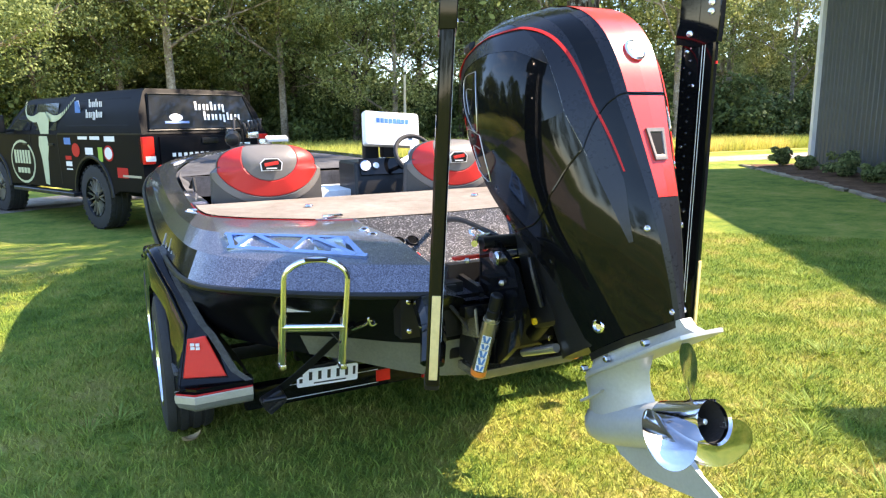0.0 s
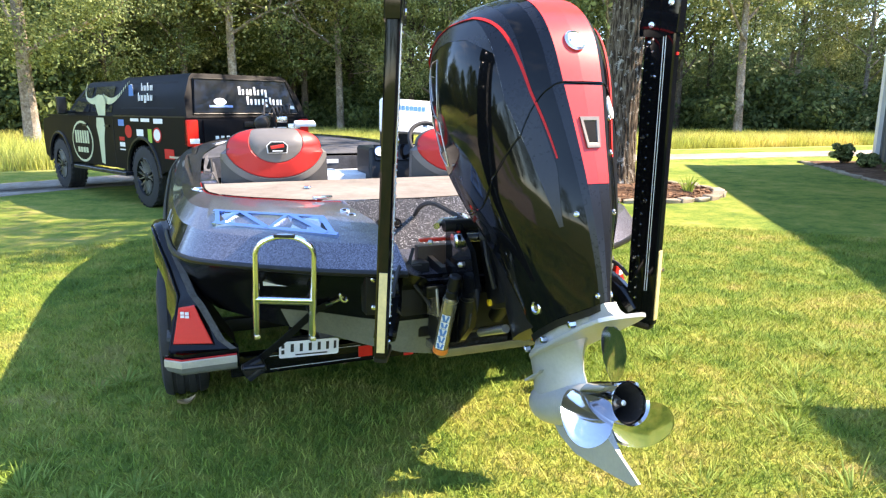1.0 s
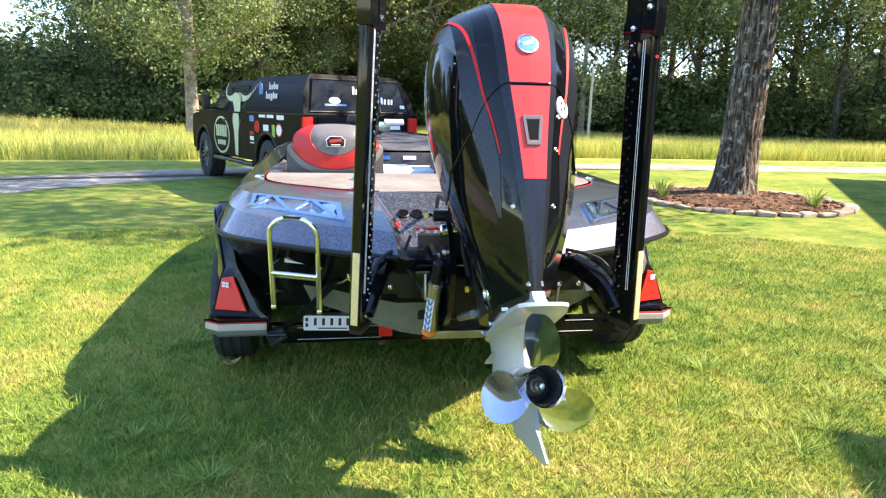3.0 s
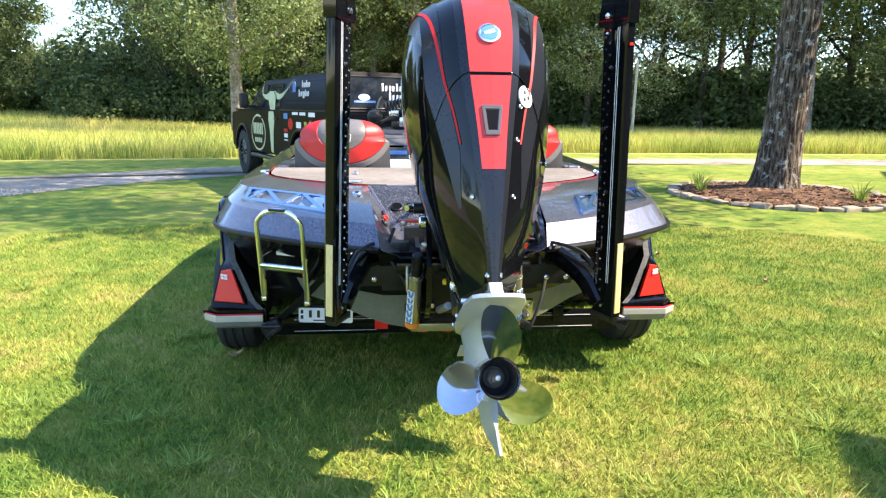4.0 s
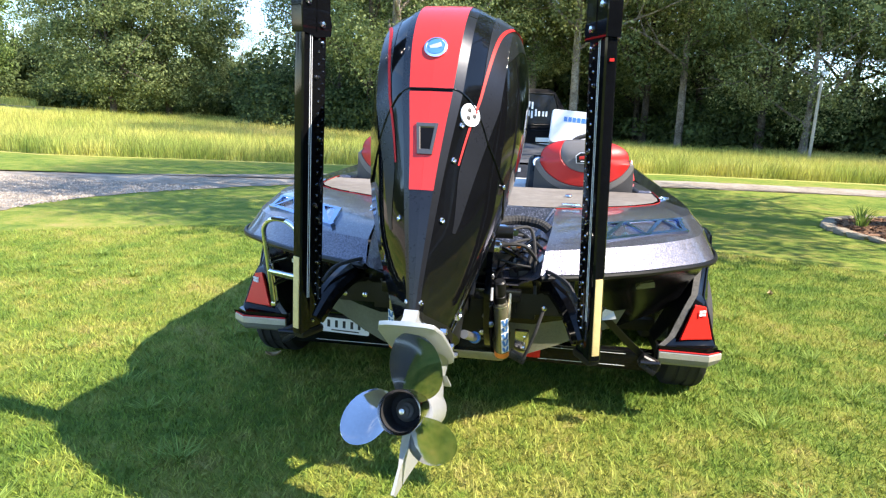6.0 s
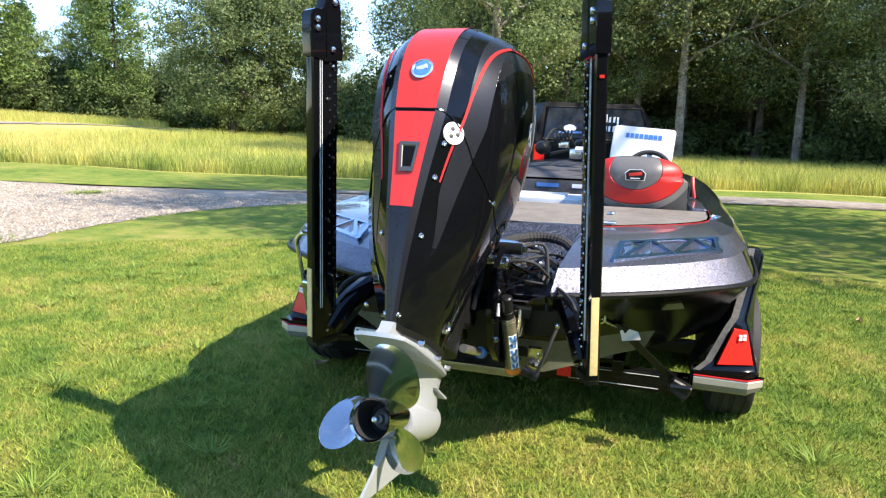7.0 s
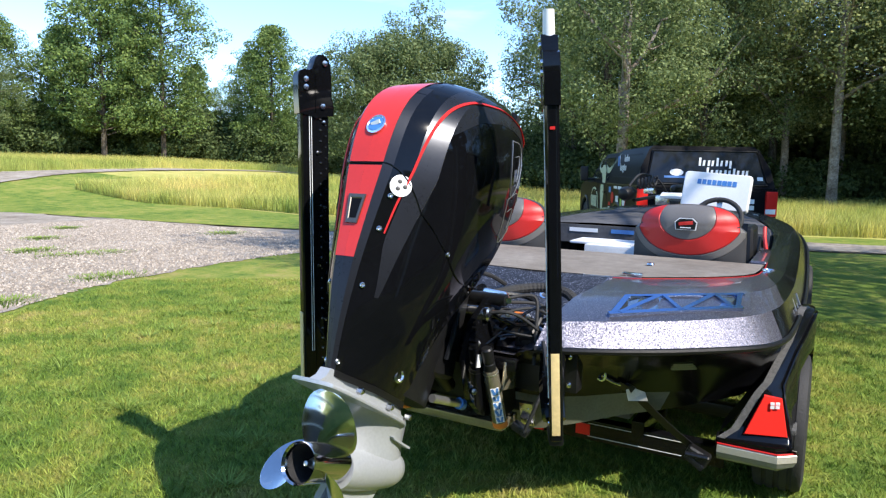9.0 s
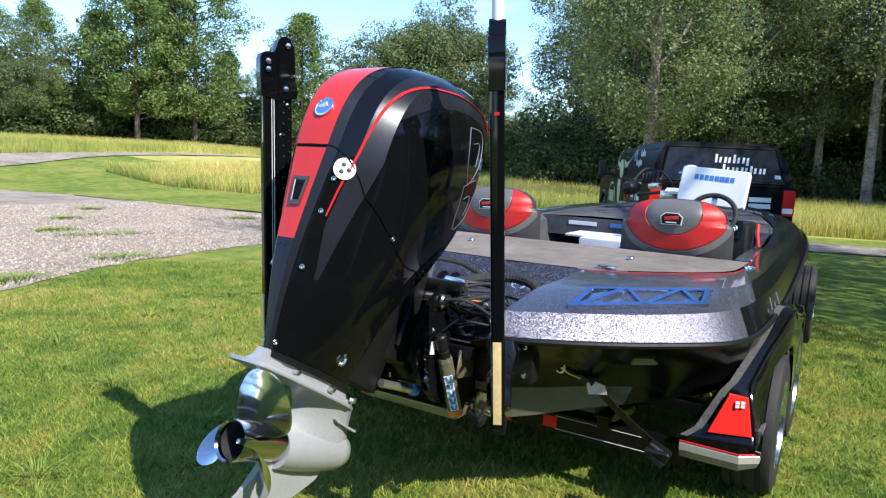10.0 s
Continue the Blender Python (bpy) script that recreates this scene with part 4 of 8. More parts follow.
# helm console with instruments and wheel
con = part("console", None or box((0.56, 2.1, 1.0), (0.72, 0.42, 0.42), bevel=0.05, seg=3), BLACK, boat, "black helm console")
for v in con.data.vertices:
    if v.co.z > 1.05:
        v.co.y += (v.co.z - 1.05) * 0.35 + 0.04
        v.co.x = 0.56 + (v.co.x - 0.56) * 0.94
face_n = V((0, -1, 0.42)).normalized()
part("dash_panel", box((0.56, 1.965, 1.17), (0.6, 0.012, 0.13), Matrix.Rotation(radians(-23), 3, "X"), bevel=0.004), GLOSS, con, "glossy dash panel")
for cx, r in ((0.3, 0.042), (0.385, 0.026), (0.8, 0.03)):
    g = part("gauge", revolve(bm_new(), V((cx, 1.957, 1.175)), face_n, [(0, r), (0.014, r), (0.016, r * 0.88), (0.01, r * 0.86), (0.01, 0.001)], 24), CHROME, con, "round chrome-ringed gauge")
    part("gauge_face", revolve(bm_new(), V((cx, 1.957, 1.175)) + face_n * 0.0105, face_n, [(0, r * 0.84), (0.0015, 0.001)], 24), WHITE, g)
hubc = V((0.67, 1.86, 1.262))
ax = V((0, -0.85, 0.5)).normalized()
_, sa, sb = turn_axes(ax)
wheel = part("steering_wheel", tube([hubc + (sa * math.cos(a) + sb * math.sin(a)) * 0.155 for a in np.linspace(0, 2 * math.pi, 37)[:-1]], 0.017, 10, True), RUBBER, boat, "black-rimmed three-spoke steering wheel")
bm = revolve(bm_new(), hubc - ax * 0.03, ax, [(0, 0.045), (0.025, 0.05), (0.035, 0.035), (0.037, 0.001)], 20)
for a in (90, 205, 335):
    d = V((1, 0, 0)) * math.cos(radians(a)) + V((0, 0.5, 0.85)).normalized() * math.sin(radians(a))
    s = ax.cross(d)
    loft(bm, [[hubc + d * q + s * w - ax * 0.018 + ax * h for w, h in ((-0.018, 0), (0.018, 0), (0.018, 0.008), (-0.018, 0.008))] for q in (0.03, 0.1, 0.15)])
part("spokes", bm, ALU, wheel, "polished spokes")
part("steering_column", cyl(hubc - ax * 0.03, hubc - ax * 0.17, 0.03, 0.04), BLACK, boat)
part("throttle", tube([(1.0, 1.7, 1.09), (0.985, 1.72, 1.17), (0.98, 1.76, 1.23)], 0.012, 8), RED, boat, "red throttle lever")

# sonar display under its white cover
disp = thing("display_cover", "white plastic cover over a helm sonar display, blue marking", "display cover", pose(0.6, 2.2, 1.2))
rot = Matrix.Rotation(radians(-12), 3, "X") @ Matrix.Rotation(radians(4), 3, "Y")
cc = V((0.61, 2.17, 1.445))
o1 = [cc + rot @ V((a, 0, b)) for a, b in rounded(0.47, 0.275, 0.025)]
o2 = [cc + rot @ V((a * 0.96, -0.022, b * 0.94)) for a, b in rounded(0.47, 0.275, 0.025)]
o0 = [cc + rot @ V((a, 0.04, b)) for a, b in rounded(0.47, 0.275, 0.025)]
part("cover", loft(bm_new(), [o0, o1, o2]), WHITE, disp)
part("mount", box((0.6, 2.23, 1.3), (0.12, 0.1, 0.16), bevel=0.02), BLACK, disp, "black mounting bracket")
for k in range(8):
    w = 0.015 if k != 5 else 0.018
    part("marking", box(cc + rot @ V((-0.122 + k * 0.035, -0.0235, 0.062)), (w * 1.75, 0.003, 0.036), rot), INK_BLUE, disp)
part("display_body", box((0.46, 2.27, 1.36), (0.12, 0.08, 0.3), bevel=0.02), BLACK, disp)


# ---------- seats ----------
def boat_seat(cx):
    st = thing("fishing_chair", "grey and red vinyl boat chair with a small badge", "chair", pose(cx, 1.2, 0.7), group="chairs in the boat")
    cz, y0 = 1.262, 1.02
    angs = np.linspace(0, 2 * math.pi, 73)[:-1]

    def outline(a):
        c, s = math.cos(a), math.sin(a)
        lo, hi = 1.262 - 0.9, 0.125
        if s >= 0:
            n = 2.5
            return (abs(c / 0.285) ** n + abs(s / hi) ** n) ** (-1 / n)
        n = 7
        return (abs(c / 0.318) ** n + abs(s / 0.36) ** n) ** (-1 / n)

    def ell(a, w, h, up=0.0):
        c, s, d = math.cos(a) / w, math.sin(a) / h, 0.048 / h
        b2 = s * d
        return (b2 + math.sqrt(max(0.0, b2 * b2 - (c * c + s * s) * (d * d - 1)))) / (c * c + s * s)

    def place(a, rad, lift=0.0):
        rho = rad / outline(a)
        lean = 0.02
        y = y0 + 0.1 * rho ** 3 - lift
        z = cz + rad * math.sin(a)
        wide = 1 + 0.1 * max(0, (1.25 - z))
        return V((cx + rad * math.cos(a) * wide, y + (1.262 - z) * lean, z))

    inner = [min(ell(a, 0.158, 0.128), outline(a)) for a in angs]
    band = [min(ell(a, 0.305, 0.222), outline(a)) for a in angs]
    full = [outline(a) for a in angs]

    def ring(vals, lift=0.0):
        return [place(a, r, lift) for a, r in zip(angs, vals)]

    def mix(a, b, t):
        return [x + (y - x) * t for x, y in zip(a, b)]

    zero = [0.004] * len(angs)
    part("centre_panel", loft(bm_new(), [ring(mix(zero, inner, t), 0.004 if t < 1 else 0) for t in (0, 0.35, 0.7, 0.95, 1)]), VINYL_GREY, st, "mid-grey vinyl panel")
    part("red_band", loft(bm_new(), [ring(mix(inner, band, t), 0.005 if 0 < t < 1 else -0.001) for t in (0, 0.06, 0.5, 0.94, 1)], True, False), VINYL_RED, st, "red vinyl crescent")
    part("backrest", loft(bm_new(), [ring(mix(band, full, t), 0.003 if 0 < t < 1 else 0) for t in (0, 0.1, 0.5, 0.85, 1)] + [[p + V((0, 0.05, 0)) for p in ring(mix(zero, full, 1.0))], [p + V((0, 0.09, -0.005)) for p in ring(mix(zero, full, 0.93))]], True, True), VINYL_DARK, st, "dark grey vinyl back")
    strip = [min(ell(a, 0.345, 0.268), outline(a)) for a in angs]
    part("piping_panel", loft(bm_new(), [ring(mix(band, strip, t), 0.0055 if 0 < t < 1 else -0.002) for t in (0, 0.1, 0.9, 1)], True, False), VINYL_GREY, st, "mid-grey vinyl strip")
    badge = [V((cx + a, y0 - 0.012, cz + 0.012 + b)) for a, b in ((-0.058, -0.034), (0.058, -0.034), (0.064, 0.012), (0.038, 0.036), (-0.038, 0.036), (-0.064, 0.012))]
    # white print on the edge stands for the gleam of chrome
    bd = part("badge", plate(badge, 0.008), INK_WHITE, st, "six-sided badge, its chrome edge painted white for the gleam")
    part("badge_face", plate([V((cx + (p.x - cx) * 0.91, y0 - 0.021, cz + 0.012 + (p.z - cz - 0.012) * 0.88)) for p in badge], 0.002), BLACK, bd)
    part("badge_mark", box((cx, y0 - 0.0235, cz + 0.018), (0.08, 0.003, 0.02), Matrix.Rotation(radians(-8), 3, "Y"), bevel=0.001), RED, bd)
    part("badge_mark", box((cx, y0 - 0.0235, cz - 0.008), (0.06, 0.003, 0.006)), INK_WHITE, bd)
    part("seat_cushion", box((cx, 1.42, 0.88), (0.56, 0.5, 0.14), bevel=0.05, seg=3), VINYL_DARK, st)
    part("seat_base", box((cx, 1.4, 0.72), (0.5, 0.42, 0.2), bevel=0.02), BLACK, st)
    return st


boat_seat(-0.605)
boat_seat(0.605)

# ---------- bow trolling motor ----------
trol = thing("trolling_motor", "black bow trolling motor folded down on the fore deck", "trolling motor", pose(-0.2, 4.4, 1.2))
part("shaft", tube([(-0.35, 3.7, 1.3), (-0.25, 4.4, 1.33), (-0.15, 5.2, 1.34)], 0.018, 8), BLACK, trol)
part("head", revolve(bm_new(), (-0.42, 3.5, 1.36), (0.25, 1, 0.1), [(0, 0.02), (0.015, 0.055), (0.06, 0.072), (0.16, 0.068), (0.22, 0.04), (0.26, 0.026)], 18), BLACK, trol)
coil = [V((-0.3 + 0.003 * k, 3.62 + 0.045 * math.cos(k * 0.55), 1.46 + 0.045 * math.sin(k * 0.55) + 0.0008 * k)) for k in range(60)]
part("coiled_cable", tube(coil, 0.011, 6), RUBBER, trol, "coiled black cable")
part("bracket", box((-0.2, 3.72, 1.4), (0.1, 0.14, 0.06), bevel=0.012), STEEL, trol, "bright metal bracket")
part("pedal_plate", box((0.02, 3.66, 1.36), (0.2, 0.1, 0.03), Matrix.Rotation(radians(18), 3, "X"), bevel=0.008), WHITE, trol, "pale foot pedal")
part("mount", box((-0.12, 4.75, 1.25), (0.16, 0.7, 0.07), bevel=0.02), BLACK, trol)
part("lower_unit", revolve(bm_new(), (-0.2, 4.9, 1.4), (0.1, 1, 0), [(0, 0.02), (0.05, 0.05), (0.35, 0.05), (0.42, 0.01)], 16), BLACK, trol)
part("cable", tube(smooth_line([(-0.38, 3.6, 1.44), (-0.33, 3.85, 1.56), (-0.22, 4.2, 1.5), (-0.15, 4.5, 1.3)], 6), 0.011, 7), RUBBER, trol)
part("prop_guard", box((-0.08, 3.75, 1.31), (0.12, 0.12, 0.1), bevel=0.02), STEEL, trol)

# ---------- outboard ----------
TILT = radians(21)


AFT, UP = V((0, -math.cos(TILT), math.sin(TILT))), V((0, math.sin(TILT), math.cos(TILT)))


def mo(x, r, u):
    """Outboard's own frame (right, aft, up along the leg) to the place; the joint under the cowl slopes up aft."""
    u += 0.19 * (r - 0.09) * float(np.interp(u, [-0.2, -0.08, 0, 0.36], [0, 1, 1, 0]))
    return V((x, -1.30 - r * math.cos(TILT) + u * math.sin(TILT), 0.80 + r * math.sin(TILT) + u * math.cos(TILT)))


motor = thing("outboard_motor", "gloss black outboard motor with red stripe, tilted up", "outboard motor", pose(0, -1.1, 0.6))
# u, front, back, half width, half width of the aft stripe
LEVELS = [(0.0, -0.13, 0.282, 0.078, 0.007), (0.06, -0.13, 0.292, 0.1, 0.011), (0.15, -0.14, 0.307, 0.133, 0.017), (0.27, -0.175, 0.323, 0.173, 0.026), (0.4, -0.26, 0.332, 0.213, 0.035), (0.5, -0.32, 0.333, 0.234, 0.043), (0.6, -0.37, 0.334, 0.252, 0.053), (0.7, -0.4, 0.334, 0.265, 0.064), (0.8, -0.418, 0.33, 0.272, 0.071), (0.88, -0.424, 0.316, 0.273, 0.075), (0.95, -0.424, 0.287, 0.268, 0.077), (1.01, -0.42, 0.243, 0.258, 0.078), (1.06, -0.42, 0.185, 0.245, 0.078), (1.105, -0.42, 0.11, 0.228, 0.077), (1.145, -0.418, 0.02, 0.202, 0.076), (1.175, -0.41, -0.08, 0.168, 0.072)]


def cowl_half(u, f, b, w, s):
    """Half a level of the cowl from the aft centre round to the front centre."""
    mid = f + (b - f) * 0.45
    t = min(1.0, max(0.0, (u - 0.1) / 0.6))
    low = max(0.0, 1 - u / 0.3)
    band = s + 0.01 + 0.018 * t
    facet = s + 0.05 + 0.085 * t - 0.034 * low
    rb = b - 0.012 - 0.01 * t
    rf = b - (0.055 + 0.075 * t)
    return [(0.0, b), (s, b - 0.001), (band, rb), ((band + facet) / 2, (rb + rf) / 2 + 0.002), (min(facet, w * 0.86), rf), (w * 0.965, mid + (b - mid) * 0.3), (w, mid), (w * 0.985, mid + (f - mid) * 0.35), (w * 0.9, mid + (f - mid) * 0.7), (w * 0.66, f + 0.035), (w * 0.3, f + 0.004), (0.0, f)]


def levels_fine(k=3):
    pts = smooth_line([(a[1], a[2], a[3]) for a in LEVELS], k)
    extra = smooth_line([(a[0], a[4], 0) for a in LEVELS], k)
    return [(e.x, p.x, p.y, p.z, e.y) for p, e in zip(pts, extra)]


FINE = levels_fine()


def on_cowl(u, c, lift=0.0):
    """A place on the cowl: height u and column c along the half outline."""
    us = [l[0] for l in FINE]
    vals = [float(np.interp(u, us, [l[k] for l in FINE])) for k in range(1, 5)]
    h = cowl_half(u, *vals)
    i = min(int(c), len(h) - 2)
    x = h[i][0] + (h[i + 1][0] - h[i][0]) * (c - i)
    r = h[i][1] + (h[i + 1][1] - h[i][1]) * (c - i)
    dx, dr = h[i + 1][0] - h[i][0], h[i + 1][1] - h[i][1]
    n = math.hypot(dx, dr) or 1
    return x - dr / n * lift, r + dx / n * lift, u


def cowl_patch(c0, c1, u0, u1, lift=0.0, both=True, nu=26):
    """A strip of the cowl's skin between two columns and two heights."""
    bm = bm_new()
    level = c0 if callable(c0) else (lambda u: c0)
    near = level(u1)
    cs = [near] + [c for c in range(int(near) + 1, int(c1) + 1) if c < c1] + [c1]
    for sgn in ((1, -1) if both else (1,)):
        rings = []
        for u in np.linspace(u0, u1, nu):
            pts = []
            for c in [max(c, level(u)) for c in cs]:
                x, r, uu = on_cowl(u, c, lift)
                pts.append(mo(x * sgn, r, uu))
            rings.append(pts)
        loft(bm, rings, False)
    bmesh.ops.remove_doubles(bm, verts=bm.verts, dist=1e-5)
    return bm


# lower and upper cowl meet at a seam that falls forward
lower = part("lower_cowl", cowl_patch(0, 11, 0.0, 0.705, nu=22), GLOSS, motor, "gloss black lower cowl", angle=28)
upper = part("upper_cowl", cowl_patch(0, 11, 0.705, 1.175, nu=24), GLOSS, motor, "gloss black upper cowl", angle=28)
# crown over the top
bm = bm_new()
top = []
for sgn in (1, -1):
    row = [mo(x * sgn, r, 1.175) for x, r in cowl_half(*[FINE[-1][0]] + list(FINE[-1][1:]))]
    top.append(row)
ringtop = top[0] + top[1][-2:0:-1]
cen = sum(ringtop, V((0, 0, 0))) / len(ringtop)
loft(bm, [ringtop] + [[p.lerp(cen, t) + UP * h for p in ringtop] for t, h in ((0.25, 0.014), (0.55, 0.024), (0.85, 0.028))])
part("top_crown", bm, GLOSS, upper, angle=50)
part("air_scoop", tube(smooth_line([mo(-0.2, -0.24, 1.135), mo(-0.15, -0.36, 1.172), mo(0, -0.41, 1.182), mo(0.15, -0.36, 1.172), mo(0.2, -0.24, 1.135)], 6), 0.02, 8), BLACK, upper, "black air scoop lip")
# satin facets and the red aft stripe, a little proud
part("aft_band", cowl_patch(1.0, 2.0, 0.0, 1.16, 0.0015), SATIN, motor, "satin charcoal aft band", angle=25)
part("lower_band", cowl_patch(0, 1.0, 0.0, 0.4, 0.0015, nu=10), SATIN, motor, "satin charcoal aft band")
part("flank_facet", cowl_patch(lambda u: float(np.interp(u, [0.28, 0.46], [3.7, 2.9])), 4.0, 0.28, 1.09, 0.0015), SATIN, upper, "satin charcoal flank panel", angle=25)
def shoulder_patch(sgn, lift, n=24, k=7):
    """Satin shoulder between the flank's upper curve and the pinstripe."""
    rings = []
    for c in np.linspace(4.0, 8.2, n):
        lo = float(np.interp(c, [4.0, 4.6, 5.4, 6.4, 7.4, 8.2], [0.86, 0.97, 1.02, 1.045, 1.05, 1.0]))
        hi = float(np.interp(c, [4.0, 5.0, 6.2, 7.6, 8.2], [1.03, 1.085, 1.1, 1.09, 1.045]))
        row = []
        for j in range(k):
            x, r, uu = on_cowl(lo + (hi - lo) * j / (k - 1), c, lift)
            row.append(mo(x * sgn, r, uu))
        rings.append(row)
    return loft(bm_new(), rings, False)


for sgn in (1, -1):
    part("shoulder_facet", shoulder_patch(sgn, 0.0015), SATIN, upper, "satin charcoal shoulder panel", angle=50)
part("red_stripe", cowl_patch(0, 1.0, 0.395, 0.7, 0.003), RED, lower, "red painted stripe")
part("red_stripe", cowl_patch(0, 1.0, 0.712, 1.17, 0.003), RED, upper, "red painted stripe")
for sgn in (1, -1):
    def run(pairs, lift=0.002, k=5):
        out = []
        for q in smooth_line([(u, c, 0) for u, c in pairs], k):
            x, r, uu = on_cowl(q.x, q.y, lift)
            out.append(mo(x * sgn, r, uu))
        return out

    part("seam", tube(run([(0.707, 0), (0.707, 1.9), (0.66, 3.0), (0.56, 4.3), (0.47, 5.2), (0.42, 6.5), (0.44, 8.5), (0.46, 11)], 0.0012, 12), 0.0032, 6), GLOSS, motor)
    part("facet_line", tube(run([(0.56, 4.0), (0.93, 4.0)], 0.0, 24), 0.0012, 5), ALU, motor, "thin bright edge line")
    pin = run([(0.49, 2.75), (0.62, 2.8), (0.8, 3.05), (0.95, 3.4), (1.03, 4.0), (1.085, 5.0), (1.1, 6.2), (1.09, 7.6), (1.03, 8.3), (0.9, 8.6), (0.72, 8.7)], 0.002, 8)
    bm = bm_new()
    rings = []
    for i, p in enumerate(pin):
        d = (pin[min(i + 1, len(pin) - 1)] - pin[max(i - 1, 0)]).normalized()
        out = (p - mo(0, -0.05, 0.75)).normalized()
        s = d.cross(out).normalized()
        w = 0.0025 + 0.0035 * min(1, i / 22)
        rings.append([p + s * w, p - s * w, p - s * w + out * 0.002, p + s * w + out * 0.002])
    part("pinstripe", loft(bm, rings), REDLINE, motor, "red pinstripe round the flank")
    for u, c in ((0.61, 2.35), (0.5, 2.4), (0.31, 2.6), (0.04, 2.2), (0.485, 5.0)) if sgn > 0 else ((0.31, 2.6), (0.04, 2.2)):
        x, r, uu = on_cowl(u, c, -0.002)
        x2, r2, _ = on_cowl(u, c, 0.006)
        a, b = mo(x * sgn, r, uu), mo(x2 * sgn, r2, uu)
        part("screw", revolve(bm_new(), a, b - a, [(0, 0.009), (0.006, 0.009), (0.008, 0.006), (0.006, 0.003), (0.006, 0.0005)], 12), STEEL, motor, "small steel screw")
    # lettering on the flank drawn as plain outline strokes
    for o in (((1.0, 6.4), (1.02, 7.5), (0.9, 7.7), (0.8, 7.1), (1.0, 6.4)), ((0.78, 7.0), (0.84, 7.9), (0.72, 8.1), (0.62, 7.5), (0.78, 7.0)), ((0.95, 6.85), (0.97, 7.35), (0.88, 7.4)), ((0.74, 7.3), (0.77, 7.75), (0.69, 7.8))):
        part("flank_marking", tube(run(o, 0.002, 4), 0.0016, 5), ALU, motor, "thin silver outline graphic")

# lifting latch in the stripe
q = 0.553
trap = ((-0.022, -0.05), (0.022, -0.05), (0.033, 0.046), (-0.033, 0.046))
h0 = [mo(a, 0.336, q + b) for a, b in trap]
h1 = [mo(a, 0.342, q + b) for a, b in trap]
h2 = [mo(a * 0.7, 0.342, q + b * 0.76) for a, b in trap]
h3 = [mo(a * 0.62, 0.3396, q + b * 0.68) for a, b in trap]
handle = part("latch", loft(bm_new(), [h0, h1, h2, h3], True, False), BRONZE, motor, "bronze-grey recessed latch")
# shallow floor painted matte black to give the darkness of a deep hole
part("latch_recess", loft(bm_new(), [h3, [mo(a * 0.6, 0.3390, q + b * 0.66) for a, b in trap]]), MATTE, handle)
# round badge, and a round white sticker
x, r, u = on_cowl(0.845, 0.0, 0.003)
a, n = mo(0, r, u), AFT + UP * 0.2
bd = part("badge", revolve(bm_new(), a, n, [(0, 0.036), (0.005, 0.036), (0.008, 0.03), (0.006, 0.028), (0.006, 0.001)], 28), CHROME, motor, "round chrome-ringed badge")
part("badge_face", revolve(bm_new(), a + n.normalized() * 0.0068, n, [(0, 0.0275), (0.0012, 0.001)], 24), INK_BLUE, bd)
part("badge_mark", box(a + n.normalized() * 0.009, (0.036, 0.004, 0.013), Matrix.Rotation(radians(-18), 3, "Y")), WHITE, bd)
x, r, u = on_cowl(0.65, 2.62, 0.003)
x2, r2, _ = on_cowl(0.65, 2.62, 0.01)
a, b = mo(x, r, u), mo(x2, r2, u)
bd = part("sticker", revolve(bm_new(), a, b - a, [(-0.004, 0.036), (0.0015, 0.036), (0.002, 0.001)], 26), WHITE, motor, "round white sticker with dark marks")
_, t1, t2 = turn_axes(b - a)
for k in range(3):
    w = math.radians(120 * k + 40)
    part("sticker_mark", revolve(bm_new(), a + (b - a).normalized() * 0.002 + (t1 * math.cos(w) + t2 * math.sin(w)) * 0.014, b - a, [(0, 0.008), (0.001, 0.0005)], 8), INK_BLACK, bd)
for sgn in (1, -1):
    x, r, u = on_cowl(0.075, 6.4, 0.0)
    a = mo(x * sgn, r, u)
    part("flush_port", revolve(bm_new(), a - V((0.01 * sgn, 0, 0)), (sgn, -0.2, 0.1), [(0, 0.024), (0.014, 0.024), (0.017, 0.017), (0.012, 0.013), (0.012, 0.001)], 20), CHROME, motor, "chrome round fitting")
part("skirt", cowl_patch(0, 11, -0.01, 0.012, 0.008, nu=3), BLACK, motor, "black rubber joint")

# grey gearcase
def foil(u, front, back, w, n=9):
    pts = []
    for k in range(n):
        t = k / (n - 1)
        x = w * (2.2 * math.sqrt(max(t, 0)) * (1 - t) ** 0.75 if t > 0 else 0)
        pts.append((x, front + (back - front) * t))
    return [mo(x, r, u) for x, r in pts] + [mo(-x, r, u) for x, r in pts[-2:0:-1]]


# casting between the cowl and the plate, the plate, the leg and the bullet
def outline_at(u, sx, f, b):
    h = [(x * sx, f + (r + 0.13) / 0.412 * (b - f)) for x, r in cowl_half(0.0, -0.13, 0.282, 0.078, 0.007)]
    return [mo(x, r, u) for x, r in h] + [mo(-x, r, u) for x, r in h[-2:0:-1]]


case = part("gearcase", loft(bm_new(), [foil(-0.03, -0.19, 0.2, 0.085), foil(-0.06, -0.205, 0.13, 0.075), foil(-0.1, -0.212, 0.098, 0.066), foil(-0.15, -0.216, 0.088, 0.062), foil(-0.2, -0.225, 0.1, 0.064), foil(-0.25, -0.234, 0.125, 0.068), foil(-0.29, -0.225, 0.12, 0.06)]), GREY, motor, "light grey painted gearcase", angle=60)
part("adapter", loft(bm_new(), [outline_at(0.004, 0.97, -0.128, 0.277), outline_at(-0.018, 0.98, -0.14, 0.272), outline_at(-0.05, 0.95, -0.17, 0.25)]), GREY, case, angle=40)
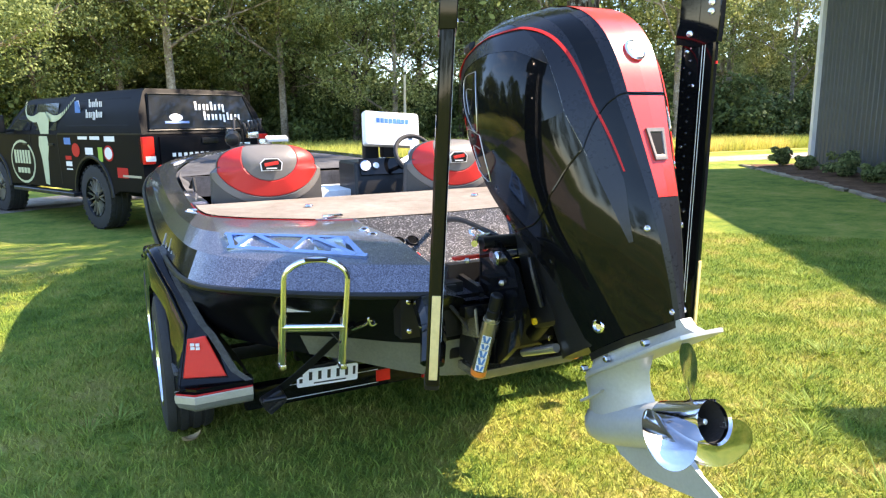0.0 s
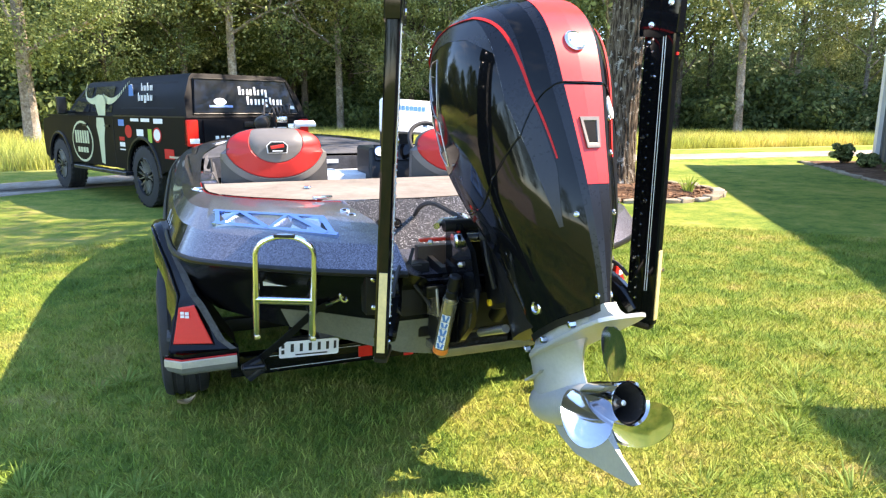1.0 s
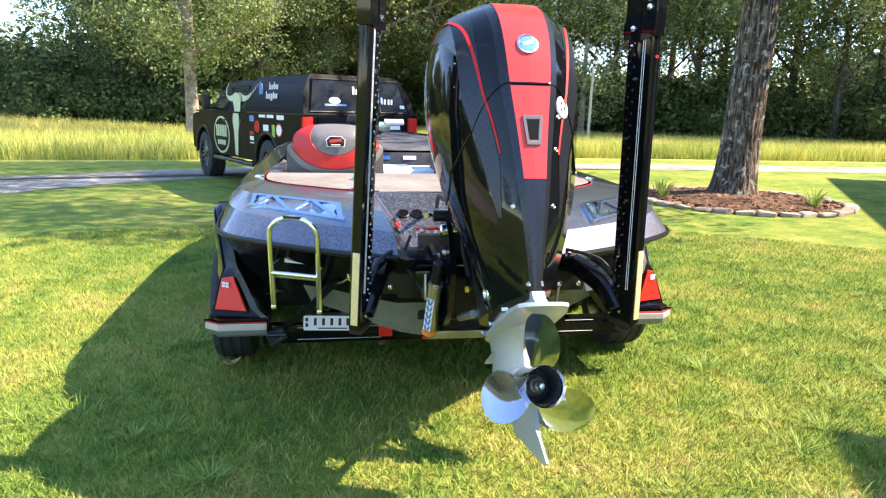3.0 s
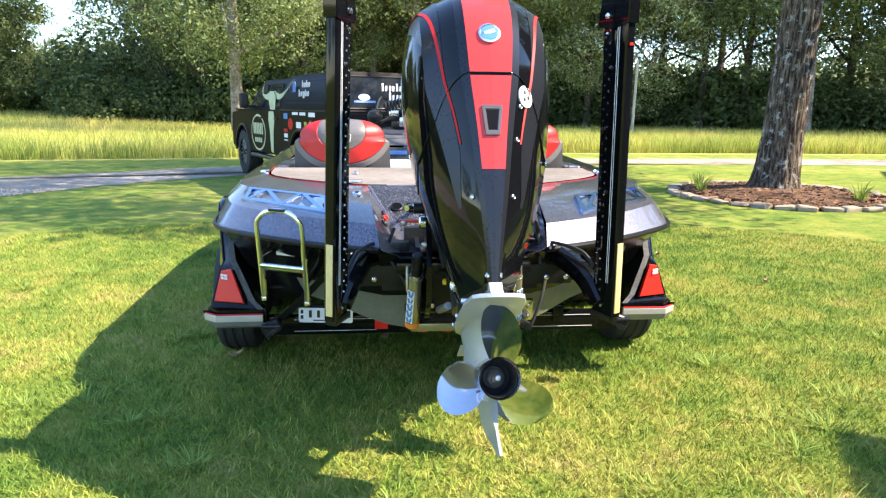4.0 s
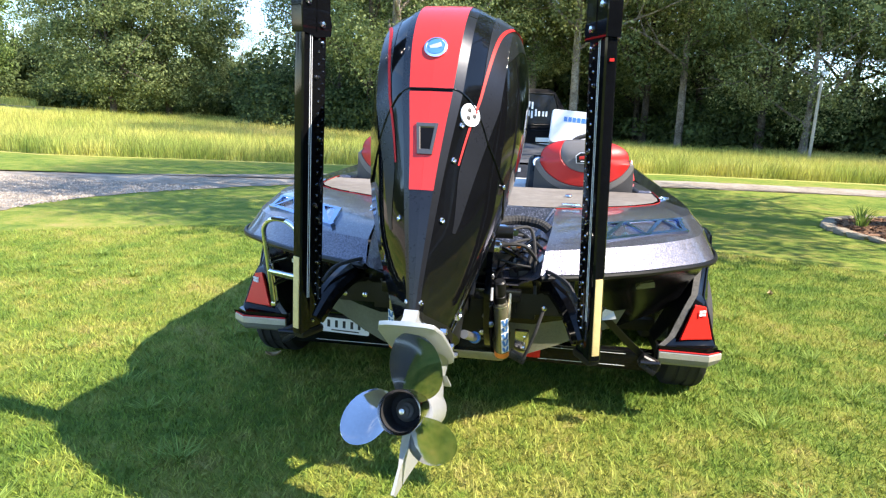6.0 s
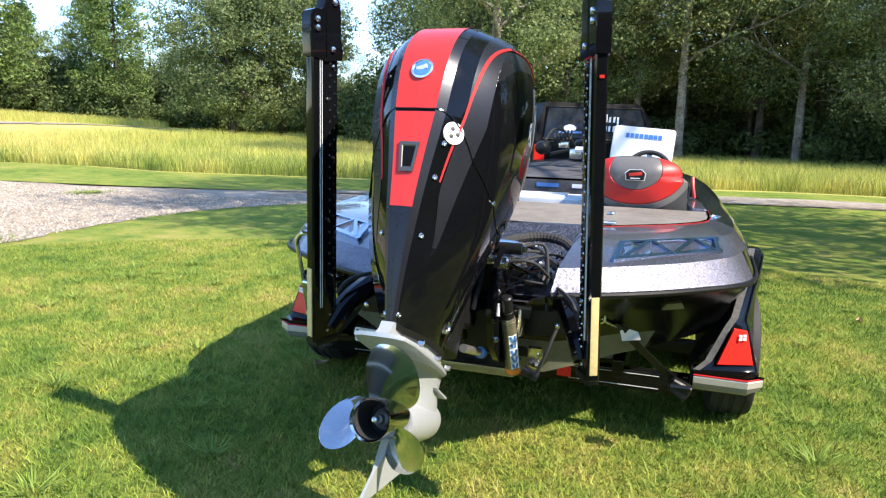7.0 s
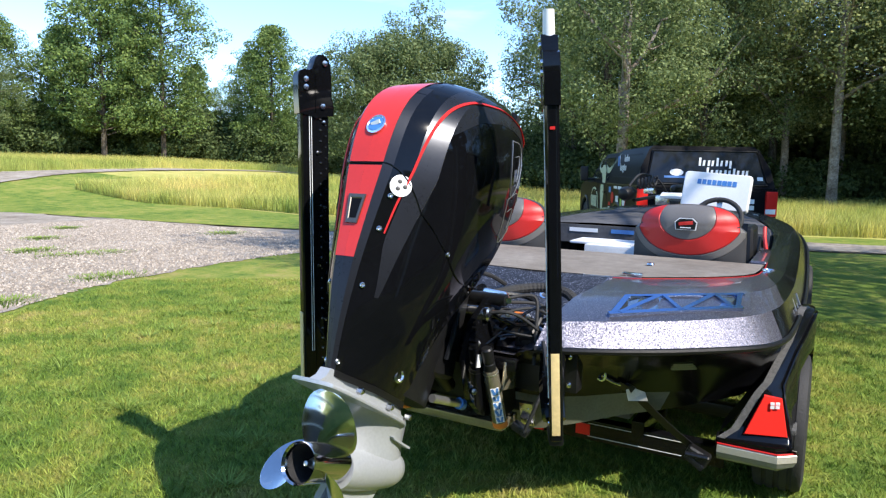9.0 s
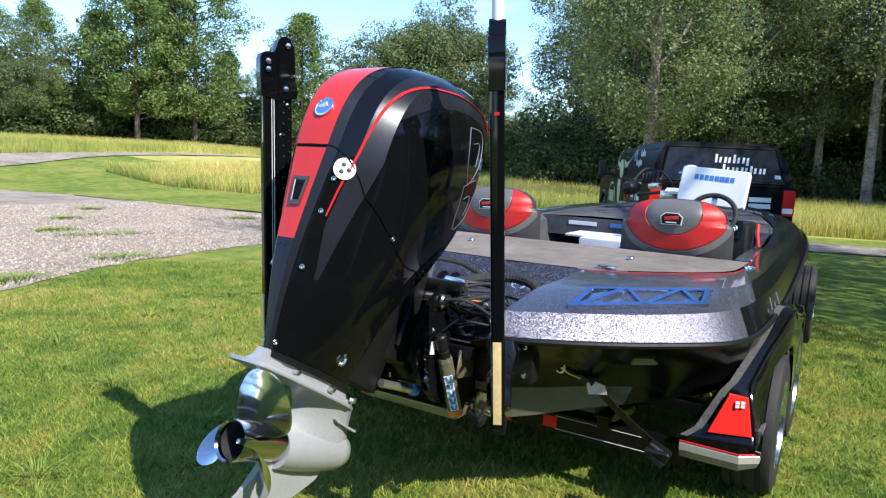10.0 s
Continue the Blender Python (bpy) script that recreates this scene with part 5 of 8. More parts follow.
part("bullet", revolve(bm_new(), mo(0, -0.23, -0.258), AFT, [(0, 0.012), (0.004, 0.04), (0.02, 0.06), (0.06, 0.07), (0.17, 0.075), (0.27, 0.073), (0.35, 0.066)], 28), GREY, case, angle=60)
sk = [(-0.15, -0.31), (-0.11, -0.36), (-0.02, -0.415), (0.12, -0.45), (0.27, -0.478), (0.3, -0.468), (0.23, -0.4), (0.19, -0.35), (0.16, -0.29)]
part("skeg", loft(bm_new(), [[mo(s * 0.012 * (0.35 if k in (3, 4, 5, 6) else 1), r, u) for k, (r, u) in enumerate(sk)] for s in (-1, 1)]), GREY, case)
pl = [(0.0, 0.362), (0.056, 0.358), (0.08, 0.345), (0.096, 0.28), (0.1, 0.14), (0.1, 0.0), (0.088, -0.1), (0.05, -0.17), (0.0, -0.19)]
ol = pl + [(-x, r) for x, r in pl[-2:0:-1]]
part("ventilation_plate", loft(bm_new(), [[mo(x * s, r, u) for x, r in ol] for u, s in ((-0.056, 0.985), (-0.053, 1.0), (-0.047, 1.0), (-0.044, 0.985))]), GREY, case, "flat grey plate above the propeller")
part("plate_fin", loft(bm_new(), [[mo(a, r, u) for a, r in ((-0.026, r0), (0.026, r0), (0.02, r1), (-0.02, r1))] for u, r0, r1 in ((-0.046, 0.18, 0.345), (-0.02, 0.2, 0.31), (0.008, 0.21, 0.296), (0.01, 0.23, 0.29))]), GREY, case, angle=50)
for sgn in (1, -1):
    fin = [(-0.19, -0.145), (-0.06, -0.118), (-0.075, -0.128), (-0.185, -0.158)]
    part("intake_fin", loft(bm_new(), [[mo(sgn * q, r, u) for r, u in fin] for q in (0.045, 0.075)]), GREY, case)
    for rr in (-0.11, 0.02, 0.21):
        p = mo(sgn * 0.088, rr, -0.026)
        part("bolt", revolve(bm_new(), p, V((sgn, 0, 0)), [(-0.01, 0.011), (0.008, 0.011), (0.011, 0.008), (0.012, 0.0005)], 6), STEEL, case, smooth=False)

# propeller
prop = part("propeller", revolve(bm_new(), mo(0, 0.125, -0.243), AFT, [(0, 0.058), (0.03, 0.06), (0.12, 0.0605), (0.19, 0.064), (0.196, 0.063), (0.188, 0.057), (0.05, 0.053), (0.05, 0.001)], 36, False), PROPSTEEL, motor, "polished steel three-blade propeller")
part("exhaust_bore", revolve(bm_new(), mo(0, 0.18, -0.243), AFT, [(0.12, 0.0565), (0.0, 0.0525), (0.0, 0.001)], 28, False), RUBBER, prop, "dark inside of the hub")
part("prop_nut", revolve(bm_new(), mo(0, 0.18, -0.243), AFT, [(0, 0.034), (0.02, 0.034), (0.025, 0.026), (0.05, 0.024), (0.055, 0.016), (0.075, 0.015), (0.08, 0.009), (0.105, 0.008), (0.108, 0.0005)], 18), ALU, prop)


def blade(a0):
    """A rounded ear on a helical face: pitch in metres a radian, swept a little and raked aft."""
    bm, rows, n = bm_new(), [], 14
    for side in (0.5, -0.5):
        grid = []
        for k in range(n):
            t = math.sin(math.pi / 2 * k / (n - 1)) * 0.999
            rho = 0.057 + 0.135 * t
            chord = 0.097 * math.sqrt(max(0.0, 1 - ((t - 0.42) / 0.58) ** 2)) if t > 0.42 else 0.097 - 0.08 * (0.42 - t) ** 1.5
            half = chord / math.hypot(rho, 0.09)
            row = []
            for j in range(15):
                s = j / 14 * 2 - 1
                th = half * s + 0.22 * t * t
                thick = (0.009 - 0.006 * t) * (1 - 0.7 * s * s)
                ax = 0.215 + 0.09 * th + 0.03 * t + side * thick
                row.append(mo(rho * math.cos(a0 + th), ax, -0.243 + rho * math.sin(a0 + th)))
            grid.append(row)
        rows.append(grid)
    loft(bm, rows[0], False)
    loft(bm, rows[1], False)
    bm.verts.ensure_lookup_table()
    off = n * 15
    rim = [i * 15 for i in range(n)] + [(n - 1) * 15 + j for j in range(1, 15)] + [i * 15 + 14 for i in range(n - 2, -1, -1)]
    for i, j in zip(rim, rim[1:]):
        bm.faces.new((bm.verts[i], bm.verts[j], bm.verts[off + j], bm.verts[off + i]))
    bmesh.ops.remove_doubles(bm, verts=bm.verts, dist=1e-4)
    return bm


for deg in (80, 195, 318):
    part("blade", blade(radians(deg - 6)), PROPSTEEL, prop, angle=70)

# swivel and clamp brackets, tilt ram, hoses
for sgn in (1, -1):
    o = [(-0.67, 1.03), (-0.78, 1.07), (-0.92, 0.99), (-0.98, 0.86), (-0.93, 0.7), (-0.82, 0.6), (-0.72, 0.57), (-0.67, 0.62)]
    part("clamp_bracket", plate([V((sgn * 0.155, y, z)) for y, z in o], 0.022 * sgn), GLOSS, motor, "black clamp bracket")
    part("pivot_bolt", revolve(bm_new(), (sgn * 0.15, -0.82, 1.01), (sgn, 0, 0), [(0, 0.028), (0.045, 0.028), (0.052, 0.02), (0.053, 0.001)], 16), STEEL, motor)
part("swivel_bracket", box((0, -0.93, 0.98), (0.2, 0.2, 0.42), Matrix.Rotation(-TILT, 3, "X"), bevel=0.04, seg=3), BLACK, motor)
part("mid_section", loft(bm_new(), [foil(0.03, -0.3, 0.1, 0.1), foil(0.25, -0.33, 0.1, 0.12), foil(0.5, -0.4, 0.1, 0.15)]), BLACK, motor)
part("tilt_ram", cyl((0.0, -0.78, 0.68), (0.0, -1.02, 0.92), 0.032), BLACK, motor)
part("trim_ram", cyl((0.12, -0.9, 0.66), (0.1, -1.08, 0.73), 0.016), ALU, motor, "pale trim ram")
part("ram_end", cyl((0.122, -0.885, 0.654), (0.12, -0.91, 0.664), 0.023), INK_BLUE, motor, "blue end of the ram")
part("trim_ram", cyl((-0.12, -0.9, 0.66), (-0.1, -1.08, 0.73), 0.016), ALU, motor, "pale trim ram")
part("tilt_tube", cyl((-0.2, -0.8, 1.015), (0.2, -0.8, 1.015), 0.02), STEEL, motor)
part("steering_ram", cyl((-0.22, -0.76, 1.06), (0.24, -0.76, 1.06), 0.024), BLACK, motor)
for sgn in (1, -1):
    part("steering_arm", tube([(sgn * 0.25, -0.76, 1.06), (sgn * 0.2, -0.68, 1.065), (sgn * 0.08, -0.62, 1.06)], 0.013, 8), STEEL, motor)
    part("bracket_strut", tube([(sgn * 0.11, -1.0, 0.86), (sgn * 0.13, -0.98, 0.96), (sgn * 0.13, -0.95, 1.03)], 0.01, 7), SATIN, motor)
part("shift_cover", box((0.0, -0.72, 1.03), (0.24, 0.1, 0.04), bevel=0.012), BLACK, motor)
part("orange_strip", box((0.22, -0.64, 0.985), (0.12, 0.025, 0.014), bevel=0.004), ORANGE, motor, "orange warning strip")
part("orange_strip", box((-0.22, -0.64, 0.985), (0.12, 0.025, 0.014), bevel=0.004), RED, motor, "red warning strip")
bm = bm_new()
line = smooth_line([(0.03, -0.66, 1.03), (0.08, -0.55, 1.035), (0.14, -0.42, 1.045), (0.23, -0.34, 1.05), (0.33, -0.34, 1.04), (0.385, -0.36, 1.01), (0.41, -0.37, 0.97)], 12)
rings, side = [], None
for i, p in enumerate(line):
    d = (line[min(i + 1, len(line) - 1)] - line[max(i - 1, 0)]).normalized()
    side = turn_axes(d)[1] if side is None else (side - d * side.dot(d)).normalized()
    upv = d.cross(side)
    rings.append([p + (side * math.cos(2 * math.pi * k / 10) + upv * math.sin(2 * math.pi * k / 10)) * (0.0235 if i % 2 else 0.0215) for k in range(10)])
part("rigging_hose", loft(bm, rings), RUBBER, motor, "corrugated black rigging hose", angle=20)
part("hose_fitting", revolve(bm_new(), (0.14, -0.04, 0.95), (0, -0.5, 0.8), [(0, 0.04), (0.02, 0.04), (0.025, 0.03), (0.015, 0.024), (0.015, 0.001)], 20), CHROME, motor, "chrome ring fitting")
cables = [((-0.1, -0.68, 1.06), (-0.14, -0.45, 1.1), (-0.12, -0.2, 1.06), (-0.1, -0.03, 0.99)), ((0.2, -0.7, 1.05), (0.3, -0.62, 1.06), (0.33, -0.66, 0.95), (0.34, -0.7, 0.8)), ((0.18, -0.66, 1.03), (0.29, -0.5, 1.0), (0.36, -0.56, 0.9), (0.38, -0.64, 0.82)), ((0.08, -0.6, 1.05), (0.22, -0.5, 1.03), (0.31, -0.56, 0.98), (0.3, -0.66, 0.9)), ((0.32, -0.62, 0.93), (0.39, -0.6, 0.8), (0.36, -0.68, 0.66), (0.31, -0.7, 0.52)), ((-0.3, -0.62, 0.95), (-0.33, -0.66, 0.85), (-0.27, -0.7, 0.75), (-0.22, -0.72, 0.66))]
for k, c in enumerate(cables):
    part("cable", tube(smooth_line(c, 7), 0.0075 if k % 3 else 0.011, 7), RUBBER if k != 3 else BLACK, motor)

rngm = np.random.default_rng(14)
for k in range(9):
    a = V((rngm.uniform(0.02, 0.2), rngm.uniform(-0.82, -0.68), rngm.uniform(0.88, 1.03)))
    b = V((rngm.uniform(0.26, 0.4), rngm.uniform(-0.6, -0.4), rngm.uniform(0.84, 0.97)))
    mid = (a + b) / 2 + V((0.03, rngm.uniform(-0.12, 0.02), rngm.uniform(-0.02, 0.1)))
    sgn = 1
    part("cable", tube(smooth_line([V((p.x * sgn, p.y, p.z)) for p in (a, mid, b)], 8), float(rngm.uniform(0.004, 0.009)), 7), GLOSS if k % 2 else RUBBER, motor)
for x, y, z in ((0.17, -0.86, 0.9), (0.19, -0.8, 0.78), (0.18, -0.9, 0.72), (0.24, -0.74, 1.0), (0.3, -0.68, 0.99), (-0.18, -0.84, 0.92), (-0.19, -0.8, 0.76), (-0.26, -0.72, 0.99), (0.14, -0.73, 0.7)):
    part("fastener", revolve(bm_new(), (x, y, z), (0.5 if x > 0 else -0.5, -1, 0.1), [(0, 0.012), (0.008, 0.012), (0.01, 0.008), (0.011, 0.0005)], 6), BOLTSTEEL, motor, smooth=False)
part("pump_body", revolve(bm_new(), (0.24, -0.62, 0.9), (1, 0.1, 0), [(0, 0.02), (0.01, 0.034), (0.08, 0.034), (0.09, 0.02), (0.11, 0.018)], 18), BLACK, motor, "black trim pump")
part("white_tag", box((0.179, -0.86, 0.83), (0.004, 0.03, 0.05), Matrix.Rotation(-0.2, 3, "X")), INK_WHITE, motor, "small white tag")

# ---------- jack plate ----------
jack = thing("jack_plate", "black and silver hydraulic jack plate on the transom", "jack plate", pose(0, -0.65, 0.6))
part("back_plate", box((0, -0.52, 0.74), (0.5, 0.05, 0.4), bevel=0.01), BLACK, jack)
part("motor_plate", box((0, -0.675, 0.82), (0.34, 0.045, 0.42), bevel=0.01), BLACK, jack)
for sgn in (1, -1):
    o = [(-0.52, 0.55), (-0.71, 0.54), (-0.725, 0.56), (-0.72, 0.86), (-0.7, 0.88), (-0.52, 0.9)]
    sp = part("side_plate", plate([V((sgn * 0.205, y, z)) for y, z in o], 0.02 * sgn), BLACK, jack)
    a, b = V((sgn * 0.224, -0.74, 0.545)), V((sgn * 0.21, -0.82, 0.785))
    d = (b - a).normalized()
    sr = part("slide_tube", revolve(bm_new(), a - d * 0.008, d, [(0, 0.001), (0, 0.028), (0.004, 0.03), (0.262, 0.03), (0.268, 0.027), (0.268, 0.02)], 28), KHAKI, jack, "olive metal slide tube with a blue printed label")
    part("label_band", revolve(bm_new(), a - d * 0.002, d, [(0, 0.03), (0, 0.0308), (0.024, 0.0308), (0.024, 0.03)], 28), ORANGE, sr)
    part("tube_rim", revolve(bm_new(), a + d * 0.244, d, [(0, 0.03), (0, 0.0312), (0.005, 0.0312), (0.005, 0.03)], 28), ALU, sr)
    out = V((sgn * 0.55, -0.83, 0.0))
    out = (out - d * out.dot(d)).normalized()
    face = Matrix((d.cross(out), out * -1, d)).transposed()
    for k, h in enumerate((0.028, 0.022, 0.028, 0.028, 0.024)):
        q = a + d * (0.175 - 0.033 * k) + out * 0.0292
        part("label_back", box(q, (0.034, 0.003, 0.03), face), INK_WHITE, sr)
        for e, w, tilt in ((0.008, 0.008, 14), (-0.007, 0.01, -18)):
            part("label_bar", box(q + face @ V((e, -0.0016, 0)), (w, 0.003, h), face @ Matrix.Rotation(radians(tilt), 3, "Y")), INK_BLUE, sr)
    part("rod", revolve(bm_new(), b - d * 0.02, d, [(0, 0.024), (0.055, 0.024), (0.057, 0.021), (0.065, 0.021), (0.067, 0.024), (0.118, 0.024), (0.124, 0.018), (0.125, 0.001)], 18), BLACK, jack)
    part("rail_cheek", box((sgn * 0.245, -0.71, 0.75), (0.012, 0.12, 0.12), Matrix.Rotation(radians(-10), 3, "X"), bevel=0.004), KHAKI, jack)
    for z in (0.62, 0.8):
        part("bolt", revolve(bm_new(), (sgn * 0.135, -0.698, z), (0, -1, 0), [(0, 0.014), (0.012, 0.014), (0.014, 0.01), (0.015, 0.0005)], 6), STEEL, jack, smooth=False)
    part("spacer", box((sgn * 0.29, -0.6, 0.78), (0.12, 0.07, 0.22), bevel=0.008), BLACK, jack)
part("hydraulic_ram", cyl((0, -0.6, 0.58), (0, -0.6, 0.9), 0.028), BLACK, jack)
part("bottom_plate", box((0, -0.66, 0.53), (0.46, 0.16, 0.035), bevel=0.006), KHAKI, jack)
part("yellow_cap", revolve(bm_new(), (-0.094, -0.945, 0.79), (-1, 0, 0), [(0, 0.013), (0.016, 0.013), (0.019, 0.0005)], 14), YELLOW, motor, "yellow cap")

# transducer under the starboard corner
trd = thing("transducer", "dark grey transducer bracket under the transom", "transducer", pose(0.3, -0.65, 0.5))
part("bracket", box((0.3, -0.64, 0.575), (0.06, 0.02, 0.11), Matrix.Rotation(radians(18), 3, "X"), bevel=0.006), STEEL, trd)
part("pivot", box((0.285, -0.67, 0.515), (0.075, 0.045, 0.032), Matrix.Rotation(radians(24), 3, "Y"), bevel=0.008), SATIN, trd)
for z in (0.55, 0.6):
    part("screw", revolve(bm_new(), (0.31, -0.652, z), (0, -1, 0.2), [(0, 0.008), (0.008, 0.006), (0.009, 0.0005)], 8), STEEL, trd)


# ---------- shallow-water anchors ----------
def anchor(sx, cap):
    an = thing("anchor_pole", "tall black folding shallow-water anchor bolted to the transom", "anchor pole", pose(sx * 0.55, -0.95, 0.65), group="anchor poles")
    axis, side = V((-sx * 0.42, 0.9075, 0)), V((-sx * 0.9075, -0.42, 0))
    foot = V((-0.558, -1.03, 0)) if sx < 0 else V((0.573, -1.055, 0))
    slant = V((-sx * 0.035, -0.06, 1.0))
    tall = slant.normalized()
    fore = (axis - tall * axis.dot(tall)).normalized()
    turn = Matrix((fore.cross(tall), fore, tall)).transposed()

    def q(w, d, z):
        """A place on the pole: w across it, d towards the hull, z up; it leans inboard and aft."""
        return foot + side * w + axis * d + slant * (z - 0.65) + V((0, 0, 0.65))

    part("outer_arm", box(q(0, 0.028, 1.22), (0.046, 0.056, 1.13), turn, bevel=0.016, seg=3), GLOSS, an, "glossy black outer arm")
    part("inner_arm", box(q(0.0, 0.086, 1.235), (0.036, 0.068, 1.17), turn, bevel=0.008), GLOSS, an, "black perforated inner arm")
    for k in (0, 1):
        part("edge_line", box(q(0.0235, 0.034 + 0.009 * k, 1.3), (0.002, 0.0022, 1.0), turn), INK_WHITE, an, "thin pale line")
    for k in range(26):
        part("stud", cyl(q(0.0175, 0.084, 0.72 + k * 0.043), q(0.022, 0.084, 0.72 + k * 0.043), 0.0055, 0.0035, 8), STEEL, an)
    for k in range(24):
        part("stud", cyl(q(0.0175, 0.106, 0.74 + k * 0.043), q(0.021, 0.106, 0.74 + k * 0.043), 0.004, 0.003, 8), STEEL, an)
    for k, z in enumerate((0.7, 0.93, 1.16, 1.4, 1.62, 1.74)):
        part("rivet", revolve(bm_new(), q(0.0185, 0.07 + 0.028 * (k % 2), z), side, [(0, 0.008), (0.005, 0.007), (0.007, 0.0005)], 10), STEEL, an)
    part("tape", box(q(0.002, -0.0025, 0.825), (0.028, 0.005, 0.285), turn, bevel=0.002), CREAM, an, "cream reflective tape strip")
    head = [(-0.008, 1.77), (0.06, 1.755), (0.138, 1.765), (0.142, 1.8), (0.132, 1.84), (0.131, 1.93), (0.126, 1.965), (0.114, 1.987), (0.096, 1.999), (0.076, 1.997), (0.062, 1.984), (0.055, 1.962), (0.048, 1.944), (0.036, 1.936), (0.014, 1.938), (-0.004, 1.93), (-0.012, 1.91), (-0.012, 1.85)]
    bm = loft(bm_new(), [[q(w, d * k + 0.065 * (1 - k), z) for d, z in head] for w, k in ((-0.027, 0.95), (-0.024, 0.99), (0.024, 0.99), (0.027, 0.95))])
    part("head", bm, GLOSS, an, "glossy black pivot head")
    part("head_groove", box(q(0.0285, 0.062, 1.86), (0.003, 0.005, 0.17), turn), GLOSS, an)
    for d, z in ((0.1, 1.965), (0.02, 1.9), (0.02, 1.87), (0.09, 1.8)):
        part("head_bolt", revolve(bm_new(), q(0.027, d, z), side, [(0, 0.012), (0.006, 0.011), (0.008, 0.0005)], 12), STEEL, an)
    if cap:
        part("red_mark", box(q(0.0, -0.002, 1.7), (0.016, 0.004, 0.01), turn), REDLINE, an)
        part("spike_cap", cyl(q(0, 0.09, 1.99), q(0, 0.09, 2.075), 0.02, 0.019, 12), WHITE, an, "white cap on the spike")
    part("foot_block", box(q(0, 0.07, 0.655), (0.052, 0.12, 0.03), turn, bevel=0.015), BLACK, an)
    # bracket arm back to the transom and its bolted plate
    pts = smooth_line([q(0, 0.1, 0.7), q(0.0, 0.19, 0.79), V((sx * 0.43, -0.72, 0.84)), V((sx * 0.4, -0.65, 0.84))], 4)
    part("bracket_arm", tube(pts, 0.042, 10, ends=0.055), GLOSS, an, "curved black bracket arm")
    bp = part("bracket_plate", box((sx * 0.385, -0.61, 0.79), (0.24, 0.08, 0.19), bevel=0.012), BLACK, an)
    for bx, bz in ((0.385, 0.845), (0.475, 0.845), (0.385, 0.73), (0.475, 0.73)):
        part("bolt", revolve(bm_new(), (sx * bx, -0.65, bz), (0, -1, 0), [(0, 0.013), (0.01, 0.012), (0.013, 0.008), (0.014, 0.0005)], 8), STEEL, bp)
    part("hydraulic_line", tube(smooth_line([q(0.02, 0.12, 0.85), q(0.02, 0.2, 0.9), V((sx * 0.38, -0.7, 0.9)), V((sx * 0.36, -0.6, 0.86))], 6), 0.008, 6), RUBBER, an)
    return an


anchor(-1, False)
anchor(1, True)

# ---------- boarding ladder ----------
lad = thing("boarding_ladder", "folded stainless steel boarding ladder on the transom", "boarding ladder", pose(-0.82, -0.42, 0.58))
def la(f, z, back=0.0):
    """A place on the ladder: f across it, z up, back towards the hull."""
    return V((-0.905 + 0.21 * f, -0.408 - 0.1 * f - 0.3 * (z - 0.585) + back, z))


arch = [la(0, 0.59), la(0, 0.8), la(0, 0.93)] + [la(0.5 - 0.5 * math.cos(a), 0.945 + 0.082 * math.sin(a)) for a in np.linspace(0.25, math.pi - 0.25, 9)] + [la(1, 0.93), la(1, 0.8), la(1, 0.59)]
part("rail", tube(smooth_line(arch, 3), 0.0115, 10), CHROME, lad, "polished tube rail")
for f in (0, 1):
    part("leg", cyl(la(f, 0.575, 0.03), la(f, 0.78, 0.03), 0.011), CHROME, lad)
    part("foot", box(la(f, 0.58, 0.014), (0.024, 0.06, 0.02), bevel=0.006), STEEL, lad)
    part("stand_off", cyl(la(f, 0.8), la(f, 0.79, 0.22) + V((0.02, 0, 0)), 0.013, 0.016), STEEL, lad)
    part("stand_off", cyl(la(f, 0.68), la(f, 0.68, 0.22) + V((0.015, 0, 0)), 0.012, 0.016), STEEL, lad)
part("rung", cyl(la(0, 0.755), la(1, 0.755), 0.0125), CHROME, lad)
part("rung", cyl(la(0, 0.735, 0.03), la(1, 0.735, 0.03), 0.011), STEEL, lad)
part("grip", box(la(0.5, 1.028), (0.085, 0.024, 0.012), Matrix.Rotation(radians(-25), 3, "Z"), bevel=0.005), BLACK, lad, "black step pad")
lab = thing("transom_label", "small pale printed label on the black transom", "label", pose(-0.8, -0.3, 0.78))
part("label_plate", box((-0.8, -0.318, 0.785), (0.13, 0.004, 0.042), Matrix.Rotation(radians(-26), 3, "Z")), WHITE, lab)
part("label_stripe", box((-0.8, -0.322, 0.803), (0.13, 0.003, 0.006), Matrix.Rotation(radians(-26), 3, "Z")), RED, lab)
LABEL_Y = -0.318
lab = thing("capacity_label", "pale olive printed label on the black transom", "label", pose(0.84, -0.3, 0.78))
for z, w in ((0.79, 0.085), (0.778, 0.1), (0.765, 0.11)):
    part("label_bar", box((0.845, LABEL_Y + (0.79 - z) * 1.1, z), (w, 0.012, 0.007), Matrix.Rotation(radians(38), 3, "Z")), STRAWINK, lab)

# ---------- trailer ----------
trailer = thing("boat_trailer", "black tandem-axle boat trailer with moulded fenders", "boat trailer", pose(0, 1.5, 0))
TYRE_R, AXLES = 0.345, (0.57, 1.43)


